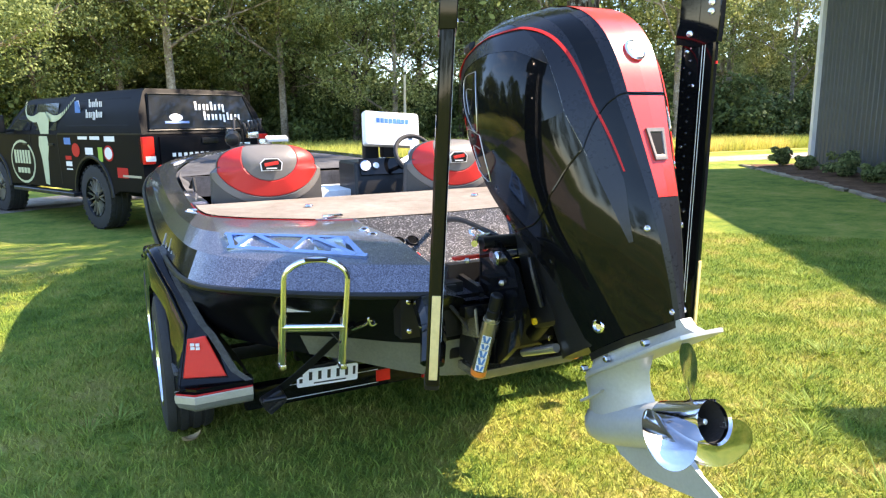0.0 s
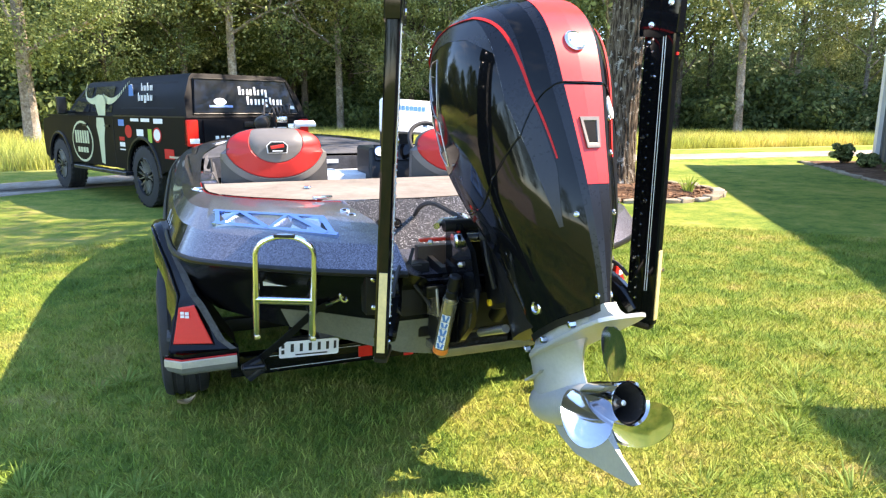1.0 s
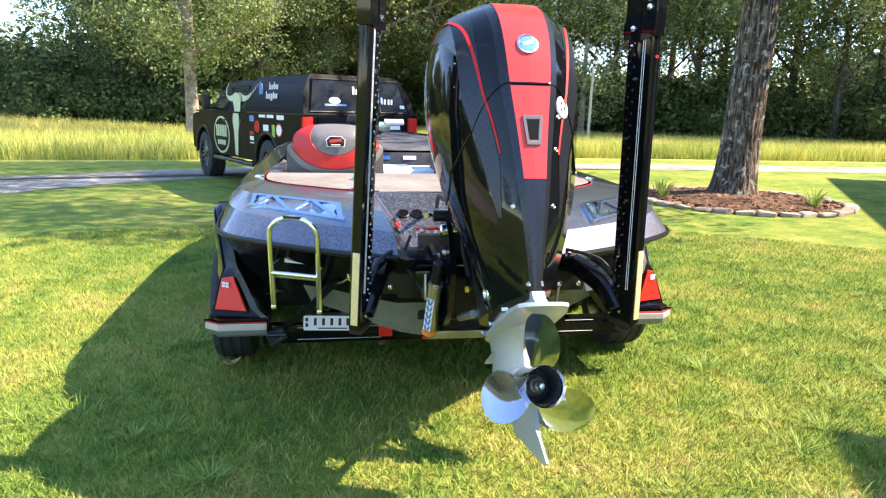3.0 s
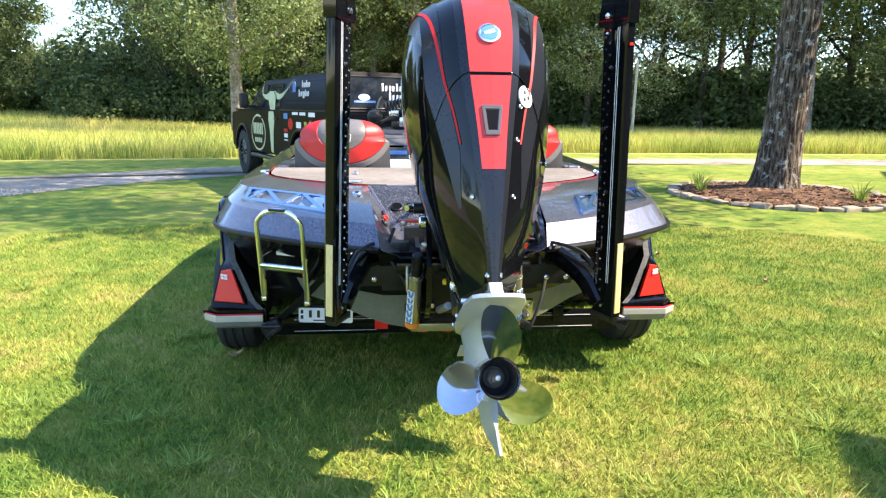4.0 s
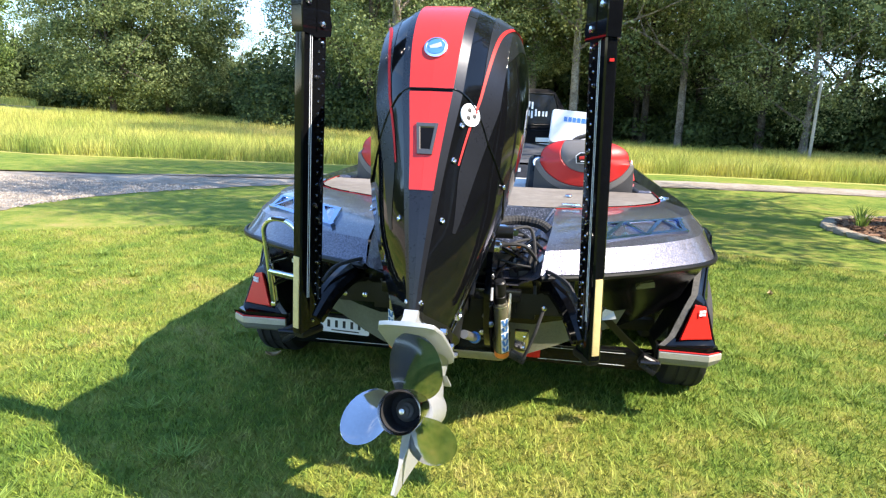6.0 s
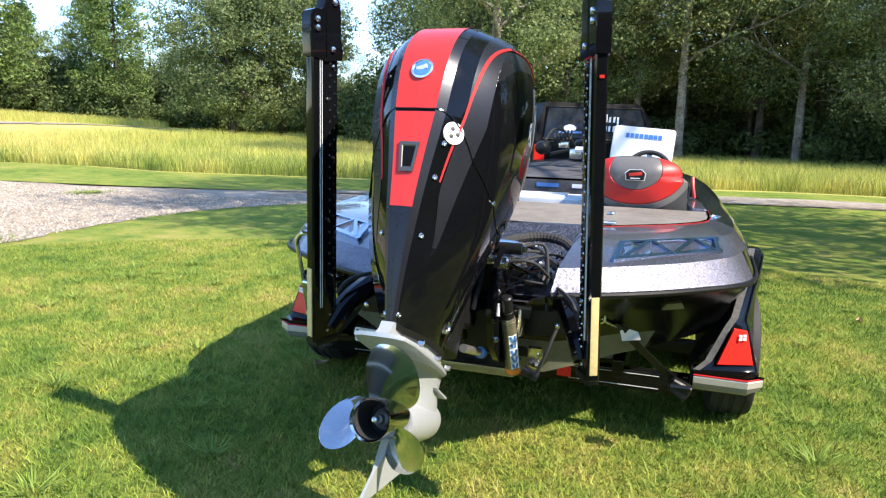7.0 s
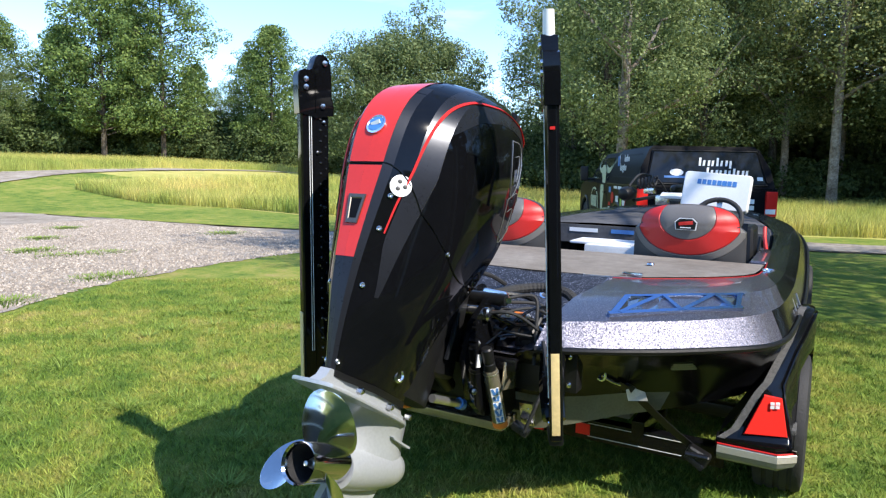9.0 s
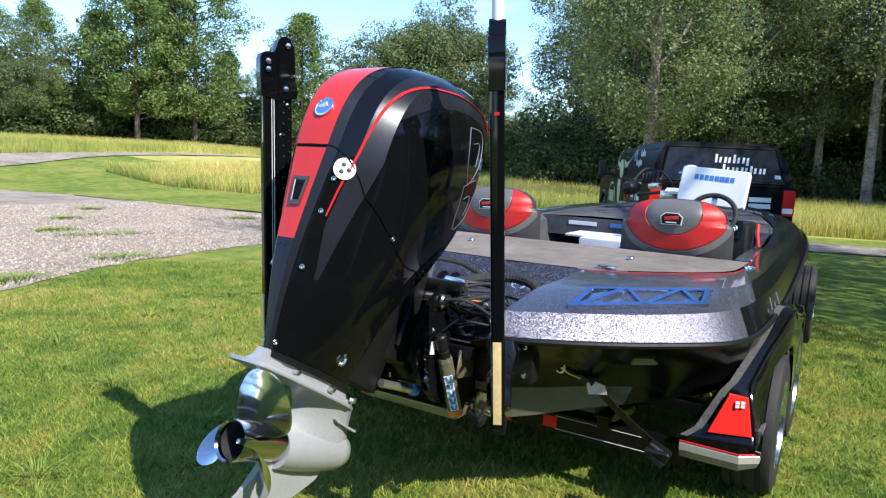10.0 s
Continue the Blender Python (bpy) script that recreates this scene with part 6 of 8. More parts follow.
def add_wheel(parent, c, out, r, w, rim_mat, spokes, tyre_mat=RUBBER, lug=60, thin=1.0):
    """A tyre with cut tread and a spoked rim; out is the outward direction of the axle."""
    c, out = V(c), V(out).normalized()
    hub = new("wheel")
    hub.empty_display_size = 0.1
    hub.parent = parent
    hub.matrix_parent_inverse = HOME.get(parent.name, Matrix.Identity(4)).inverted()
    HOME[hub.name] = Matrix.Identity(4)
    rr = r * 0.62
    prof = [(-w * 0.5, rr), (-w * 0.53, rr + (r - rr) * 0.5), (-w * 0.48, r * 0.955), (-w * 0.42, r * 0.985), (-w * 0.3, r), (-w * 0.28, r * 0.975), (-w * 0.22, r * 0.975), (-w * 0.2, r), (-0.06 * w, r), (-0.04 * w, r * 0.975), (0.04 * w, r * 0.975), (0.06 * w, r), (w * 0.2, r), (w * 0.22, r * 0.975), (w * 0.28, r * 0.975), (w * 0.3, r), (w * 0.42, r * 0.985), (w * 0.48, r * 0.955), (w * 0.53, rr + (r - rr) * 0.5), (w * 0.5, rr)]
    bm = revolve(bm_new(), c, out, prof, lug, False)
    d, a, b = turn_axes(out)
    for k in range(lug // 2 if thin < 1 else 0):
        t = 2 * math.pi * k / (lug // 2)
        dirn = a * math.cos(t) + b * math.sin(t)
        for s in (-1, 1):
            rot = Matrix((out, dirn.cross(out), dirn)).transposed()
            add_box(bm, c + dirn * r * 0.985 + out * s * w * 0.4, (w * 0.2, r * 0.1, r * 0.045), rot)
    part("tyre", bm, tyre_mat, hub, "black rubber tyre")
    rim = part("rim", revolve(bm_new(), c, out, [(-w * 0.5, rr * 1.01), (w * 0.5, rr * 1.01), (w * 0.52, rr * 0.97), (w * 0.42, rr * 0.92), (w * 0.1, rr * 0.86), (-w * 0.1, rr * 0.84), (-w * 0.1, 0.001)], 40, False), rim_mat, hub, "alloy rim")
    bm = bm_new()
    for k in range(spokes):
        t = 2 * math.pi * k / spokes
        dirn = a * math.cos(t) + b * math.sin(t)
        side = dirn.cross(out)
        for lean in (-1, 1):
            p0, p1 = c + out * w * 0.33 + dirn * rr * 0.2, c + out * w * 0.36 + dirn * rr * 0.93 + side * lean * rr * 0.2
            n = (p1 - p0).normalized().cross(out)
            loft(bm, [[p + n * q + out * h for q, h in ((-hw, 0), (hw, 0), (hw * 0.6, w * 0.1), (-hw * 0.6, w * 0.1))] for p, hw in ((p0, rr * 0.06 * thin), (p1, rr * 0.05 * thin))])
    part("spokes", bm, CHROME if rim_mat is CHROME else ALU, rim, "bright alloy spokes")
    part("hub_cap", revolve(bm_new(), c + out * w * 0.28, out, [(0, rr * 0.27), (w * 0.14, rr * 0.25), (w * 0.2, rr * 0.15), (w * 0.21, 0.001)], 20), BLACK, rim)
    return hub


for sgn in (1, -1):
    for y in AXLES:
        add_wheel(trailer, (sgn * 1.2, y, TYRE_R), (sgn, 0, 0), TYRE_R, 0.215, CHROME, 6)
for y in AXLES:
    part("axle", box((0, y, 0.34), (2.1, 0.07, 0.07), bevel=0.008), BLACK, trailer)
for sgn in (1, -1):
    part("frame_rail", box((sgn * 0.62, 2.2, 0.36), (0.06, 4.5, 0.1), bevel=0.008), GLOSS, trailer)
    part("bunk", box((sgn * 0.55, 1.7, 0.47), (0.09, 3.6, 0.08), bevel=0.015), GREYCARPET, trailer, "carpeted bunk")
    part("tongue_rail", tube([(sgn * 0.62, 4.4, 0.36), (sgn * 0.3, 5.3, 0.36), (-0.1 + sgn * 0.06, 6.2, 0.4)], 0.045, 6), GLOSS, trailer)
part("tongue", box((-0.15, 6.3, 0.42), (0.12, 0.7, 0.12), bevel=0.01), GLOSS, trailer)
part("coupler", revolve(bm_new(), (-0.3, 6.62, 0.4), (0, 0, 1), [(0, 0.06), (0.1, 0.07), (0.14, 0.03), (0.145, 0.001)], 14), STEEL, trailer)
part("winch_post", tube([(-0.08, 5.7, 0.42), (-0.05, 5.75, 0.8), (0, 5.7, 1.0)], 0.04, 8), GLOSS, trailer)
for y in (0.5, 1.9, 3.4):
    part("cross_member", box((0, y, 0.31), (1.3, 0.07, 0.08), bevel=0.008), BLACK, trailer)
cross = part("rear_cross_member", box((0, 0.0, 0.315), (2.0, 0.07, 0.1), bevel=0.01), GLOSS, trailer, "gloss black rear cross-member")
for x, w in ((-0.355, 0.07), (0.355, 0.07)):
    part("red_reflector", box((x, -0.038, 0.318), (w, 0.006, 0.055)), LENS, cross, "red reflector")
for z in (0.286, 0.35):
    for s in (1, -1):
        part("pin_line", box((s * 0.6, -0.0365, z), (0.44, 0.003, 0.0016)), INK_WHITE, cross)
for x in (-0.13, 0.0, 0.13):
    part("marker_lamp", box((x, -0.04, 0.275), (0.05, 0.012, 0.014), bevel=0.004), LENS, cross)


def fender_top(y):
    return float(np.interp(y, [-0.08, -0.045, 0.008, 0.05, 0.5, 0.6, 0.72, 1.0, 1.3, 1.72, 2.05, 2.2], [0.42, 0.458, 0.622, 0.66, 0.915, 0.935, 0.92, 0.83, 0.775, 0.755, 0.6, 0.42]))


def fender_x(y):
    return float(np.interp(y, [-0.08, -0.045, 0.008, 0.05, 0.27, 0.42, 0.55, 1.5, 2.2], [1.262, 1.25, 1.212, 1.198, 1.24, 1.28, 1.308, 1.31, 1.28]))


def fender_in(y):
    return float(np.interp(y, [-0.08, 0.008, 0.05, 0.3, 0.55, 1.6, 2.2], [0.965, 1.095, 1.125, 1.19, 1.235, 1.235, 1.2]))


def fender_skew(y):
    """The outer side of the lamp face lies a little further forward."""
    return 0.06 * min(1.0, max(0.0, (0.3 - y) / 0.25))


def fender_low(y):
    z = 0.4
    for c in AXLES:
        if abs(y - c) < 0.39:
            z = max(z, TYRE_R + math.sqrt(0.39 ** 2 - (y - c) ** 2))
    return z


def fender(sgn):
    fd = part("fender", fender_skin(sgn), GLOSS, trailer, "gloss black moulded fender", angle=30)
    ys = np.linspace(-0.05, 2.18, 40)
    bm = bm_new()
    outer = [V((sgn * (fender_x(y) - 0.002), y + fender_skew(y), fender_top(y) - 0.03)) for y in ys]
    low = [V((sgn * max(fender_x(y) + 0.006, 1.262), y + fender_skew(y) * 0.6, min(fender_low(y), fender_top(y) - 0.05))) for y in ys]
    loft(bm, [outer, [a.lerp(b, 0.35) + V((sgn * 0.008, 0, 0)) for a, b in zip(outer, low)], low, [p - V((sgn * 0.02, 0, -0.004)) for p in low]], False)
    part("skirt", bm, GLOSS, fd, "gloss black fender skirt", angle=30)
    tread = [(y, fender_top(y) + 0.005) for y in [-0.08, -0.045, -0.02, 0.008, 0.028, 0.05] + list(np.linspace(0.1, 0.56, 16))]
    bm = bm_new()
    loft(bm, [[V((sgn * (fender_in(y) + d), y, z)) for y, z in tread] for d in (0.002, 0.034)], False)
    part("tread_strip", bm, GRIP, fd, "rough black grip strip")
    guard = [0.0, 0.05, 0.12, 0.2, 0.3]
    part("inner_guard", loft(bm_new(), [[V((sgn * (fender_in(y) + 0.004), y + 0.012, fender_top(y) - 0.014)) for y in guard], [V((sgn * 0.965, 0.02 + y * 0.6, 0.41)) for y in guard], [V((sgn * 0.965, 0.02 + y * 0.6, 0.36)) for y in guard]], False), BLACK, fd, "black inner guard of the fender")
    part("step_pad", box((sgn * 1.245, 0.17, 0.44), (0.05, 0.13, 0.02), bevel=0.004), GRIP, fd, "rough black step pad")
    part("edge_trim", tube([p + V((sgn * 0.006, 0, 0)) for p in outer[:26]], 0.006, 6), GLOSS, fd)
    # bumper strip with its red line
    plan = [(0.972, -0.1), (1.21, -0.105), (1.282, -0.045), (1.282, 0.0), (0.972, 0.0)]

    def bump_ring(z, inset):
        return [V((sgn * (x - inset * (x > 1.25)), y + inset * (y < -0.01), z)) for x, y in plan]

    b = part("bumper", loft(bm_new(), [bump_ring(0.4, 0.004), bump_ring(0.395, 0.0), bump_ring(0.366, 0.0), bump_ring(0.366, 0.001)]), STRIPE, fd, "pale reflective bumper strip", angle=20)
    part("bumper_lower", loft(bm_new(), [bump_ring(0.3655, 0.001), bump_ring(0.34, 0.012), bump_ring(0.325, 0.03)]), STRIPE_LOW, b, "grey lower bumper edge", angle=20)
    part("red_line", tube([V((sgn * x, y, 0.404)) for x, y in ((0.972, -0.096), (1.209, -0.101), (1.276, -0.045))], 0.004, 6), REDLINE, b)
    part("bumper_top", loft(bm_new(), [[V((sgn * x, y, z)) for x, y in ((0.972, -0.085), (1.2, -0.09), (1.262, -0.04), (1.262, 0.0), (0.972, 0.0))] for z in (0.4, 0.425)]), GLOSS, fd)
    # tail lamp: a red trapezoid with a clear corner
    pts = [(1.07, -0.048, 0.45), (1.24, 0.016, 0.446), (1.206, 0.066, 0.602), (1.138, 0.006, 0.624)]
    lamp = part("tail_lamp", loft(bm_new(), [[V((sgn * x, y + 0.012, z - 0.006)) for x, y, z in pts], [V((sgn * x, y - 0.014, z + 0.004)) for x, y, z in pts], [V((sgn * (x * 0.94 + 1.163 * 0.06), y * 0.94 + 0.01 * 0.06 - 0.02, z * 0.94 + 0.53 * 0.06 + 0.004)) for x, y, z in pts]]), LENS, fd, "red tail lamp lens")
    for k in range(4):
        part("clear_lens", box((sgn * (1.172 + 0.02 * (k % 2)), 0.002 + 0.012 * (k % 2), 0.573 + 0.016 * (k // 2)), (0.016, 0.006, 0.012), Matrix.Rotation(radians(17) * sgn, 3, "Z")), WHITE, lamp)


def fender_skin(sgn):
    bm = bm_new()
    ys = [-0.08, -0.045, -0.02, 0.008, 0.028, 0.05] + list(np.linspace(0.1, 2.2, 38))
    rings = []
    for u, d, dz in ((0, -0.004, -0.09), (0, 0, -0.012), (0, 0.012, 0.0), (0.5, 0, 0.003), (1, -0.014, -0.002), (1, -0.004, -0.01), (1, 0, -0.035)):
        rings.append([V((sgn * (fender_in(y) + (fender_x(y) - fender_in(y)) * u + d), y + fender_skew(y) * u, fender_top(y) + dz)) for y in ys])
    loft(bm, rings, False)
    # aft face down to the bumper
    low = [V((sgn * x, -0.03, 0.39)) for x in (0.965, 1.1, 1.285)]
    hi = [V((sgn * x, -0.06, 0.42)) for x in (0.965, 1.1, 1.285)]
    loft(bm, [low, hi], False)
    return bm


fender(1)
fender(-1)
part("lamp_panel", box((1.0, -0.03, 0.37), (0.08, 0.06, 0.11), bevel=0.01), BLACK, trailer)
part("lamp_panel", box((-1.0, -0.03, 0.37), (0.08, 0.06, 0.11), bevel=0.01), BLACK, trailer)

spare = thing("spare_wheel", "spare trailer wheel mounted upright beside the frame", "spare wheel", pose(1.16, 3.7, 0.08))
add_wheel(spare, (1.165, 3.71, 0.43), (1, 0.03, 0), 0.35, 0.215, ALU, 6)
part("mount_arm", box((0.86, 3.71, 0.41), (0.56, 0.06, 0.06), bevel=0.006), BLACK, spare)

plate_ob = thing("licence_plate", "white trailer registration plate with dark characters", "licence plate", pose(-0.65, -0.08, 0.33))
R3 = Matrix.Rotation(radians(6), 3, "X") @ Matrix.Rotation(radians(2), 3, "Y")
pc = V((-0.645, -0.11, 0.396))
pl0 = [pc + R3 @ V((a, 0, b)) for a, b in rounded(0.28, 0.082, 0.01)]
part("plate_body", plate(pl0, 0.003), WHITE, plate_ob)
for k, (a, w, h) in enumerate(((-0.08, 0.03, 0.055), (-0.038, 0.03, 0.055), (0.004, 0.03, 0.055), (0.046, 0.03, 0.055), (0.086, 0.028, 0.055), (0.122, 0.024, 0.055))):
    part("plate_bar", box(pc + R3 @ V((a, -0.004, 0.008)), (w * 0.5, 0.002, 0.04), R3), INK_BLACK, plate_ob)
for b in (0.02, -0.01):
    part("plate_bar", box(pc + R3 @ V((-0.123, -0.004, b)), (0.014, 0.002, 0.02), R3), INK_BLACK, plate_ob)
part("plate_bar", box(pc + R3 @ V((0.01, -0.004, -0.028)), (0.15, 0.002, 0.006), R3), INK_BLACK, plate_ob)
part("plate_bracket", box(pc + V((0, 0.03, 0.02)), (0.2, 0.03, 0.06)), BLACK, plate_ob)


# ---------- tie-down straps ----------
def strap(sgn):
    eye, fold, end = (V((sgn * x, y, z)) for x, y, z in ((0.545, -0.45, 0.73), (0.65, -0.325, 0.642), (0.91, -0.16, 0.37)))
    st = thing("tie_down_strap", "black ratchet strap between the transom eye and the trailer", "tie-down strap", pose(*end), group="tie-down straps")
    d = (end - eye).normalized()
    s = d.cross(V((0, 1, 0.4))).normalized()
    n = d.cross(s)
    bm = loft(bm_new(), [[p + s * a + n * b for a, b in ((-0.018, 0), (0.018, 0), (0.018, 0.003), (-0.018, 0.003))] for p in [eye.lerp(fold, t) for t in (0.5, 0.75)] + [fold.lerp(end, t) + V((0, 0, -0.01 * math.sin(math.pi * t))) for t in np.linspace(0, 1, 7)]])
    part("webbing", bm, BLACK, st, "black webbing")
    part("hook", tube(smooth_line([eye, eye.lerp(fold, 0.3) + V((0, -0.015, 0)), eye.lerp(fold, 0.6)], 4), 0.006, 7), STEEL, st)
    part("eye_bolt", tube([eye + V((0.018 * math.cos(a), 0, 0.024 * math.sin(a))) for a in np.linspace(0, 2 * math.pi, 15)[:-1]], 0.006, 7, True), CHROME, st, "chrome transom eye")
    if sgn > 0:
        q = fold + V((-0.03, 0.0, 0.0))
        part("ratchet_flap", plate([q + V((0.0, -0.02, 0.03)), q + V((0.085, -0.02, 0.012)), q + V((0.1, -0.03, -0.02)), q + V((0.02, -0.03, -0.035))], 0.004), STRIPE, st, "bent bright metal flap")
        part("ratchet_flap", plate([q + V((0.0, -0.025, 0.045)), q + V((0.05, -0.035, 0.03)), q + V((0.03, -0.03, 0.0))], 0.004), SATIN, st)
    m = end + V((-0.0, -0.04, 0.0))
    part("ratchet_body", box(m, (0.1, 0.06, 0.06), Matrix.Rotation(radians(24 * sgn), 3, "Y"), bevel=0.02, seg=3), BLACK, st, "black ratchet housing")
    part("ratchet_handle", box(m + V((sgn * -0.01, -0.025, -0.02)), (0.09, 0.025, 0.028), Matrix.Rotation(radians(34 * sgn), 3, "Y"), bevel=0.01), SATIN, st)
    part("ratchet_spool", cyl(m + V((-0.045, -0.03, 0.01)), m + V((0.045, -0.03, 0.01)), 0.012), SATIN, st)


strap(1)
strap(-1)

# boat, trailer and what they carry stand turned a little to the lawn's axis
YAW = pose(0, -1.0, 0, 0, 0, 0.7) @ pose(0, 1.0, 0)
for ob in [o for o in scene.objects if o.parent is None and o.name.split(".")[0] in ("bass_boat", "boat_trailer", "fishing_chair", "display_cover", "trolling_motor", "spare_wheel", "licence_plate", "tie_down_strap", "transom_label", "capacity_label", "boarding_ladder", "anchor_pole", "transducer", "jack_plate")]:
    ob.matrix_basis = YAW @ ob.matrix_basis

# ---------- pickup truck ----------
TM = pose(-0.79, 8.32, 0, 0, 0, 26.0)
truck = thing("pickup_truck", "matte black lifted crew-cab pickup with a bed topper and printed graphics", "pickup truck", TM)
WR, TRUCK_AXLES = 0.47, (0.27, 4.0)


def tk(bm):
    for v in bm.verts:
        v.co = TM @ v.co
    return bm


def tpart(name, bm, mat, parent=None, label="", **k):
    return part(name, tk(bm), mat, parent or truck, label, **k)


def body_side(x, inset):
    """Side outline of the body below the windows, with both wheel arches."""
    pts = [(-1.2, 0.62), (-1.22, 0.8), (-1.2, 1.38), (4.0, 1.38), (4.8, 1.3), (4.88, 0.95), (4.84, 0.6)]
    arch = []
    for c in (TRUCK_AXLES[1], TRUCK_AXLES[0]):
        arch += [(c + 0.56 * math.cos(a), 0.5 + 0.54 * math.sin(a)) for a in np.linspace(0.05, math.pi - 0.05, 11)]
        if c > 1:
            arch += [(3.2, 0.55), (1.05, 0.55)]
    return [V((x, y, z)) for y, z in pts + arch + [(-0.5, 0.6)]]


bm = bm_new()
L = body_side(-1.0, 0)
rings = [[V((-0.94, p.y, p.z)) for p in L], [V((-0.995, p.y, p.z)) for p in L]]
loft(bm, rings)
got = bmesh.ops.duplicate(bm, geom=bm.verts[:] + bm.edges[:] + bm.faces[:])["geom"]
for v in got:
    if isinstance(v, bmesh.types.BMVert):
        v.co.x = -v.co.x
add_box(bm, (0, -1.17, 1.0), (1.9, 0.08, 0.74), bevel=0.02)
add_box(bm, (0, 1.75, 1.37), (1.92, 5.8, 0.03))
add_box(bm, (0, 4.3, 1.0), (1.86, 0.7, 0.7), bevel=0.08, seg=3)
add_box(bm, (0, 1.7, 0.62), (1.0, 5.6, 0.2))
tbody = tpart("body", bm, MATTE, None, "matte black wrapped body", angle=40)
# cab and topper
def house(bm, ys, z0, z1, xb, xt):
    loft(bm, [[V((-xb, y0, z0)), V((xb, y0, z0)), V((xt, y1, z1)), V((-xt, y1, z1))] for y0, y1 in ys])
    return bm


bm = bm_new()
rows = []
for y0, y1 in ((-1.2, -0.98), (1.28, 1.28)):
    rows.append([V((-0.97, y0, 1.38)), V((0.97, y0, 1.38)), V((0.93, y0 * 0.5 + y1 * 0.5, 1.66)), V((0.79, y1, 1.94)), V((0.72, y1 + (0.05 if y0 < 0 else 0), 1.99)), V((-0.72, y1 + (0.05 if y0 < 0 else 0), 1.99)), V((-0.79, y1, 1.94)), V((-0.93, y0 * 0.5 + y1 * 0.5, 1.66))])
loft(bm, rows)
topper = tpart("topper", bm, MATTE, None, "matte black bed topper", angle=30)
bm = bm_new()
rows = []
for y0, y1 in ((1.3, 1.3), (2.55, 2.5), (3.55, 2.75)):
    rows.append([V((-0.97, y0, 1.36)), V((0.97, y0, 1.36)), V((0.9, (y0 + y1) / 2, 1.66)), V((0.78, y1, 1.93)), V((0.72, y1, 1.955)), V((-0.72, y1, 1.955)), V((-0.78, y1, 1.93)), V((-0.9, (y0 + y1) / 2, 1.66))])
loft(bm, rows)
cab = tpart("cab", bm, MATTE, None, "matte black crew cab", angle=30)


def side_x(z):
    return float(np.interp(z, [1.38, 1.66, 1.94], [0.97, 0.93, 0.79]))


def side_pane(ys, zs, s, lift=0.004):
    return [V((s * (side_x(z) + lift), y, z)) for y, z in zip(ys, zs)]


for s in (-1, 1):
    for ys, zs in (((1.42, 2.3, 2.3, 1.5), (1.44, 1.44, 1.86, 1.86)), ((2.42, 3.3, 2.72, 2.42), (1.44, 1.44, 1.84, 1.86))):
        w = tpart("side_window", plate(side_pane(ys, zs, s), 0.004 * -s), DARKGLASS, cab, "tinted side window")
    tpart("topper_window", plate(side_pane((-0.85, 1.05, 1.05, -0.72), (1.5, 1.5, 1.88, 1.88), s), 0.003 * -s), MATTE, topper)
    for y in (1.32, 2.36):
        tpart("door_gap", box((s * 0.9965, y, 1.0), (0.006, 0.008, 0.76)), INK_BLACK, tbody)
    for y in (1.55, 2.55):
        tpart("door_handle", box((s * 1.005, y, 1.22), (0.03, 0.18, 0.035), bevel=0.01), BLACK, tbody)
    tpart("flare", tube([(s * 0.99, TRUCK_AXLES[0] + 0.58 * math.cos(a), 0.5 + 0.56 * math.sin(a)) for a in np.linspace(0.0, math.pi, 15)], 0.03, 6), BLACK, tbody)
    tpart("flare", tube([(s * 0.99, TRUCK_AXLES[1] + 0.58 * math.cos(a), 0.5 + 0.56 * math.sin(a)) for a in np.linspace(0.0, math.pi, 15)], 0.03, 6), BLACK, tbody)
    bm = box((s * 1.03, 1.85, 0.49), (0.16, 2.3, 0.06), bevel=0.025, seg=3)
    for y in (1.0, 2.7):
        add_box(bm, (s * 0.92, y, 0.52), (0.2, 0.06, 0.04))
    tpart("running_board", bm, SATIN, None, "dark grey running board")
    mir = tpart("mirror", box((s * 1.17, 3.12, 1.55), (0.16, 0.1, 0.3), bevel=0.04, seg=3), BLACK, None, "tall black tow mirror")
    tpart("mirror_arm", box((s * 1.04, 3.14, 1.44), (0.18, 0.06, 0.05), bevel=0.012), BLACK, mir)
    lampb = tpart("tail_lamp", box((s * 0.915, -1.19, 1.17), (0.16, 0.12, 0.36), bevel=0.02), LENS, None, "red tail lamp")
    tpart("reverse_lens", box((s * 0.9, -1.252, 1.06), (0.14, 0.008, 0.07), bevel=0.003), WHITE, lampb)
    tpart("lower_stripe", box((s * 0.9985, -0.9, 0.82), (0.006, 0.5, 0.03)), STRIPE, tbody)
    tpart("belt_line", box((s * 0.985, 0.05, 1.385), (0.03, 2.5, 0.02)), BLACK, topper)
for y in TRUCK_AXLES:
    for s in (-1, 1):
        c, o = TM @ V((s * 0.84, y, WR)), (TM.to_3x3() @ V((s, 0, 0)))
        add_wheel(truck, c, o, WR, 0.3, GLOSS, 8, thin=0.4)
tpart("windscreen", plate([V((a, y + 0.008, z)) for a, y, z in ((-0.82, 3.52, 1.39), (0.82, 3.52, 1.39), (0.68, 2.78, 1.93), (-0.68, 2.78, 1.93))], 0.005), DARKGLASS, cab)
rw = tpart("rear_window", plate([V((a, y - 0.006, z)) for a, y, z in ((-0.84, -1.17, 1.45), (0.84, -1.17, 1.45), (0.73, -1.0, 1.9), (-0.73, -1.0, 1.9))], 0.006), DARKGLASS, topper, "dark glass topper window")
tpart("window_rim", tube([V((a, y - 0.012, z)) for a, y, z in ((-0.86, -1.175, 1.43), (0.86, -1.175, 1.43), (0.75, -0.995, 1.915), (-0.75, -0.995, 1.915))], 0.014, 6, True), BLACK, rw)
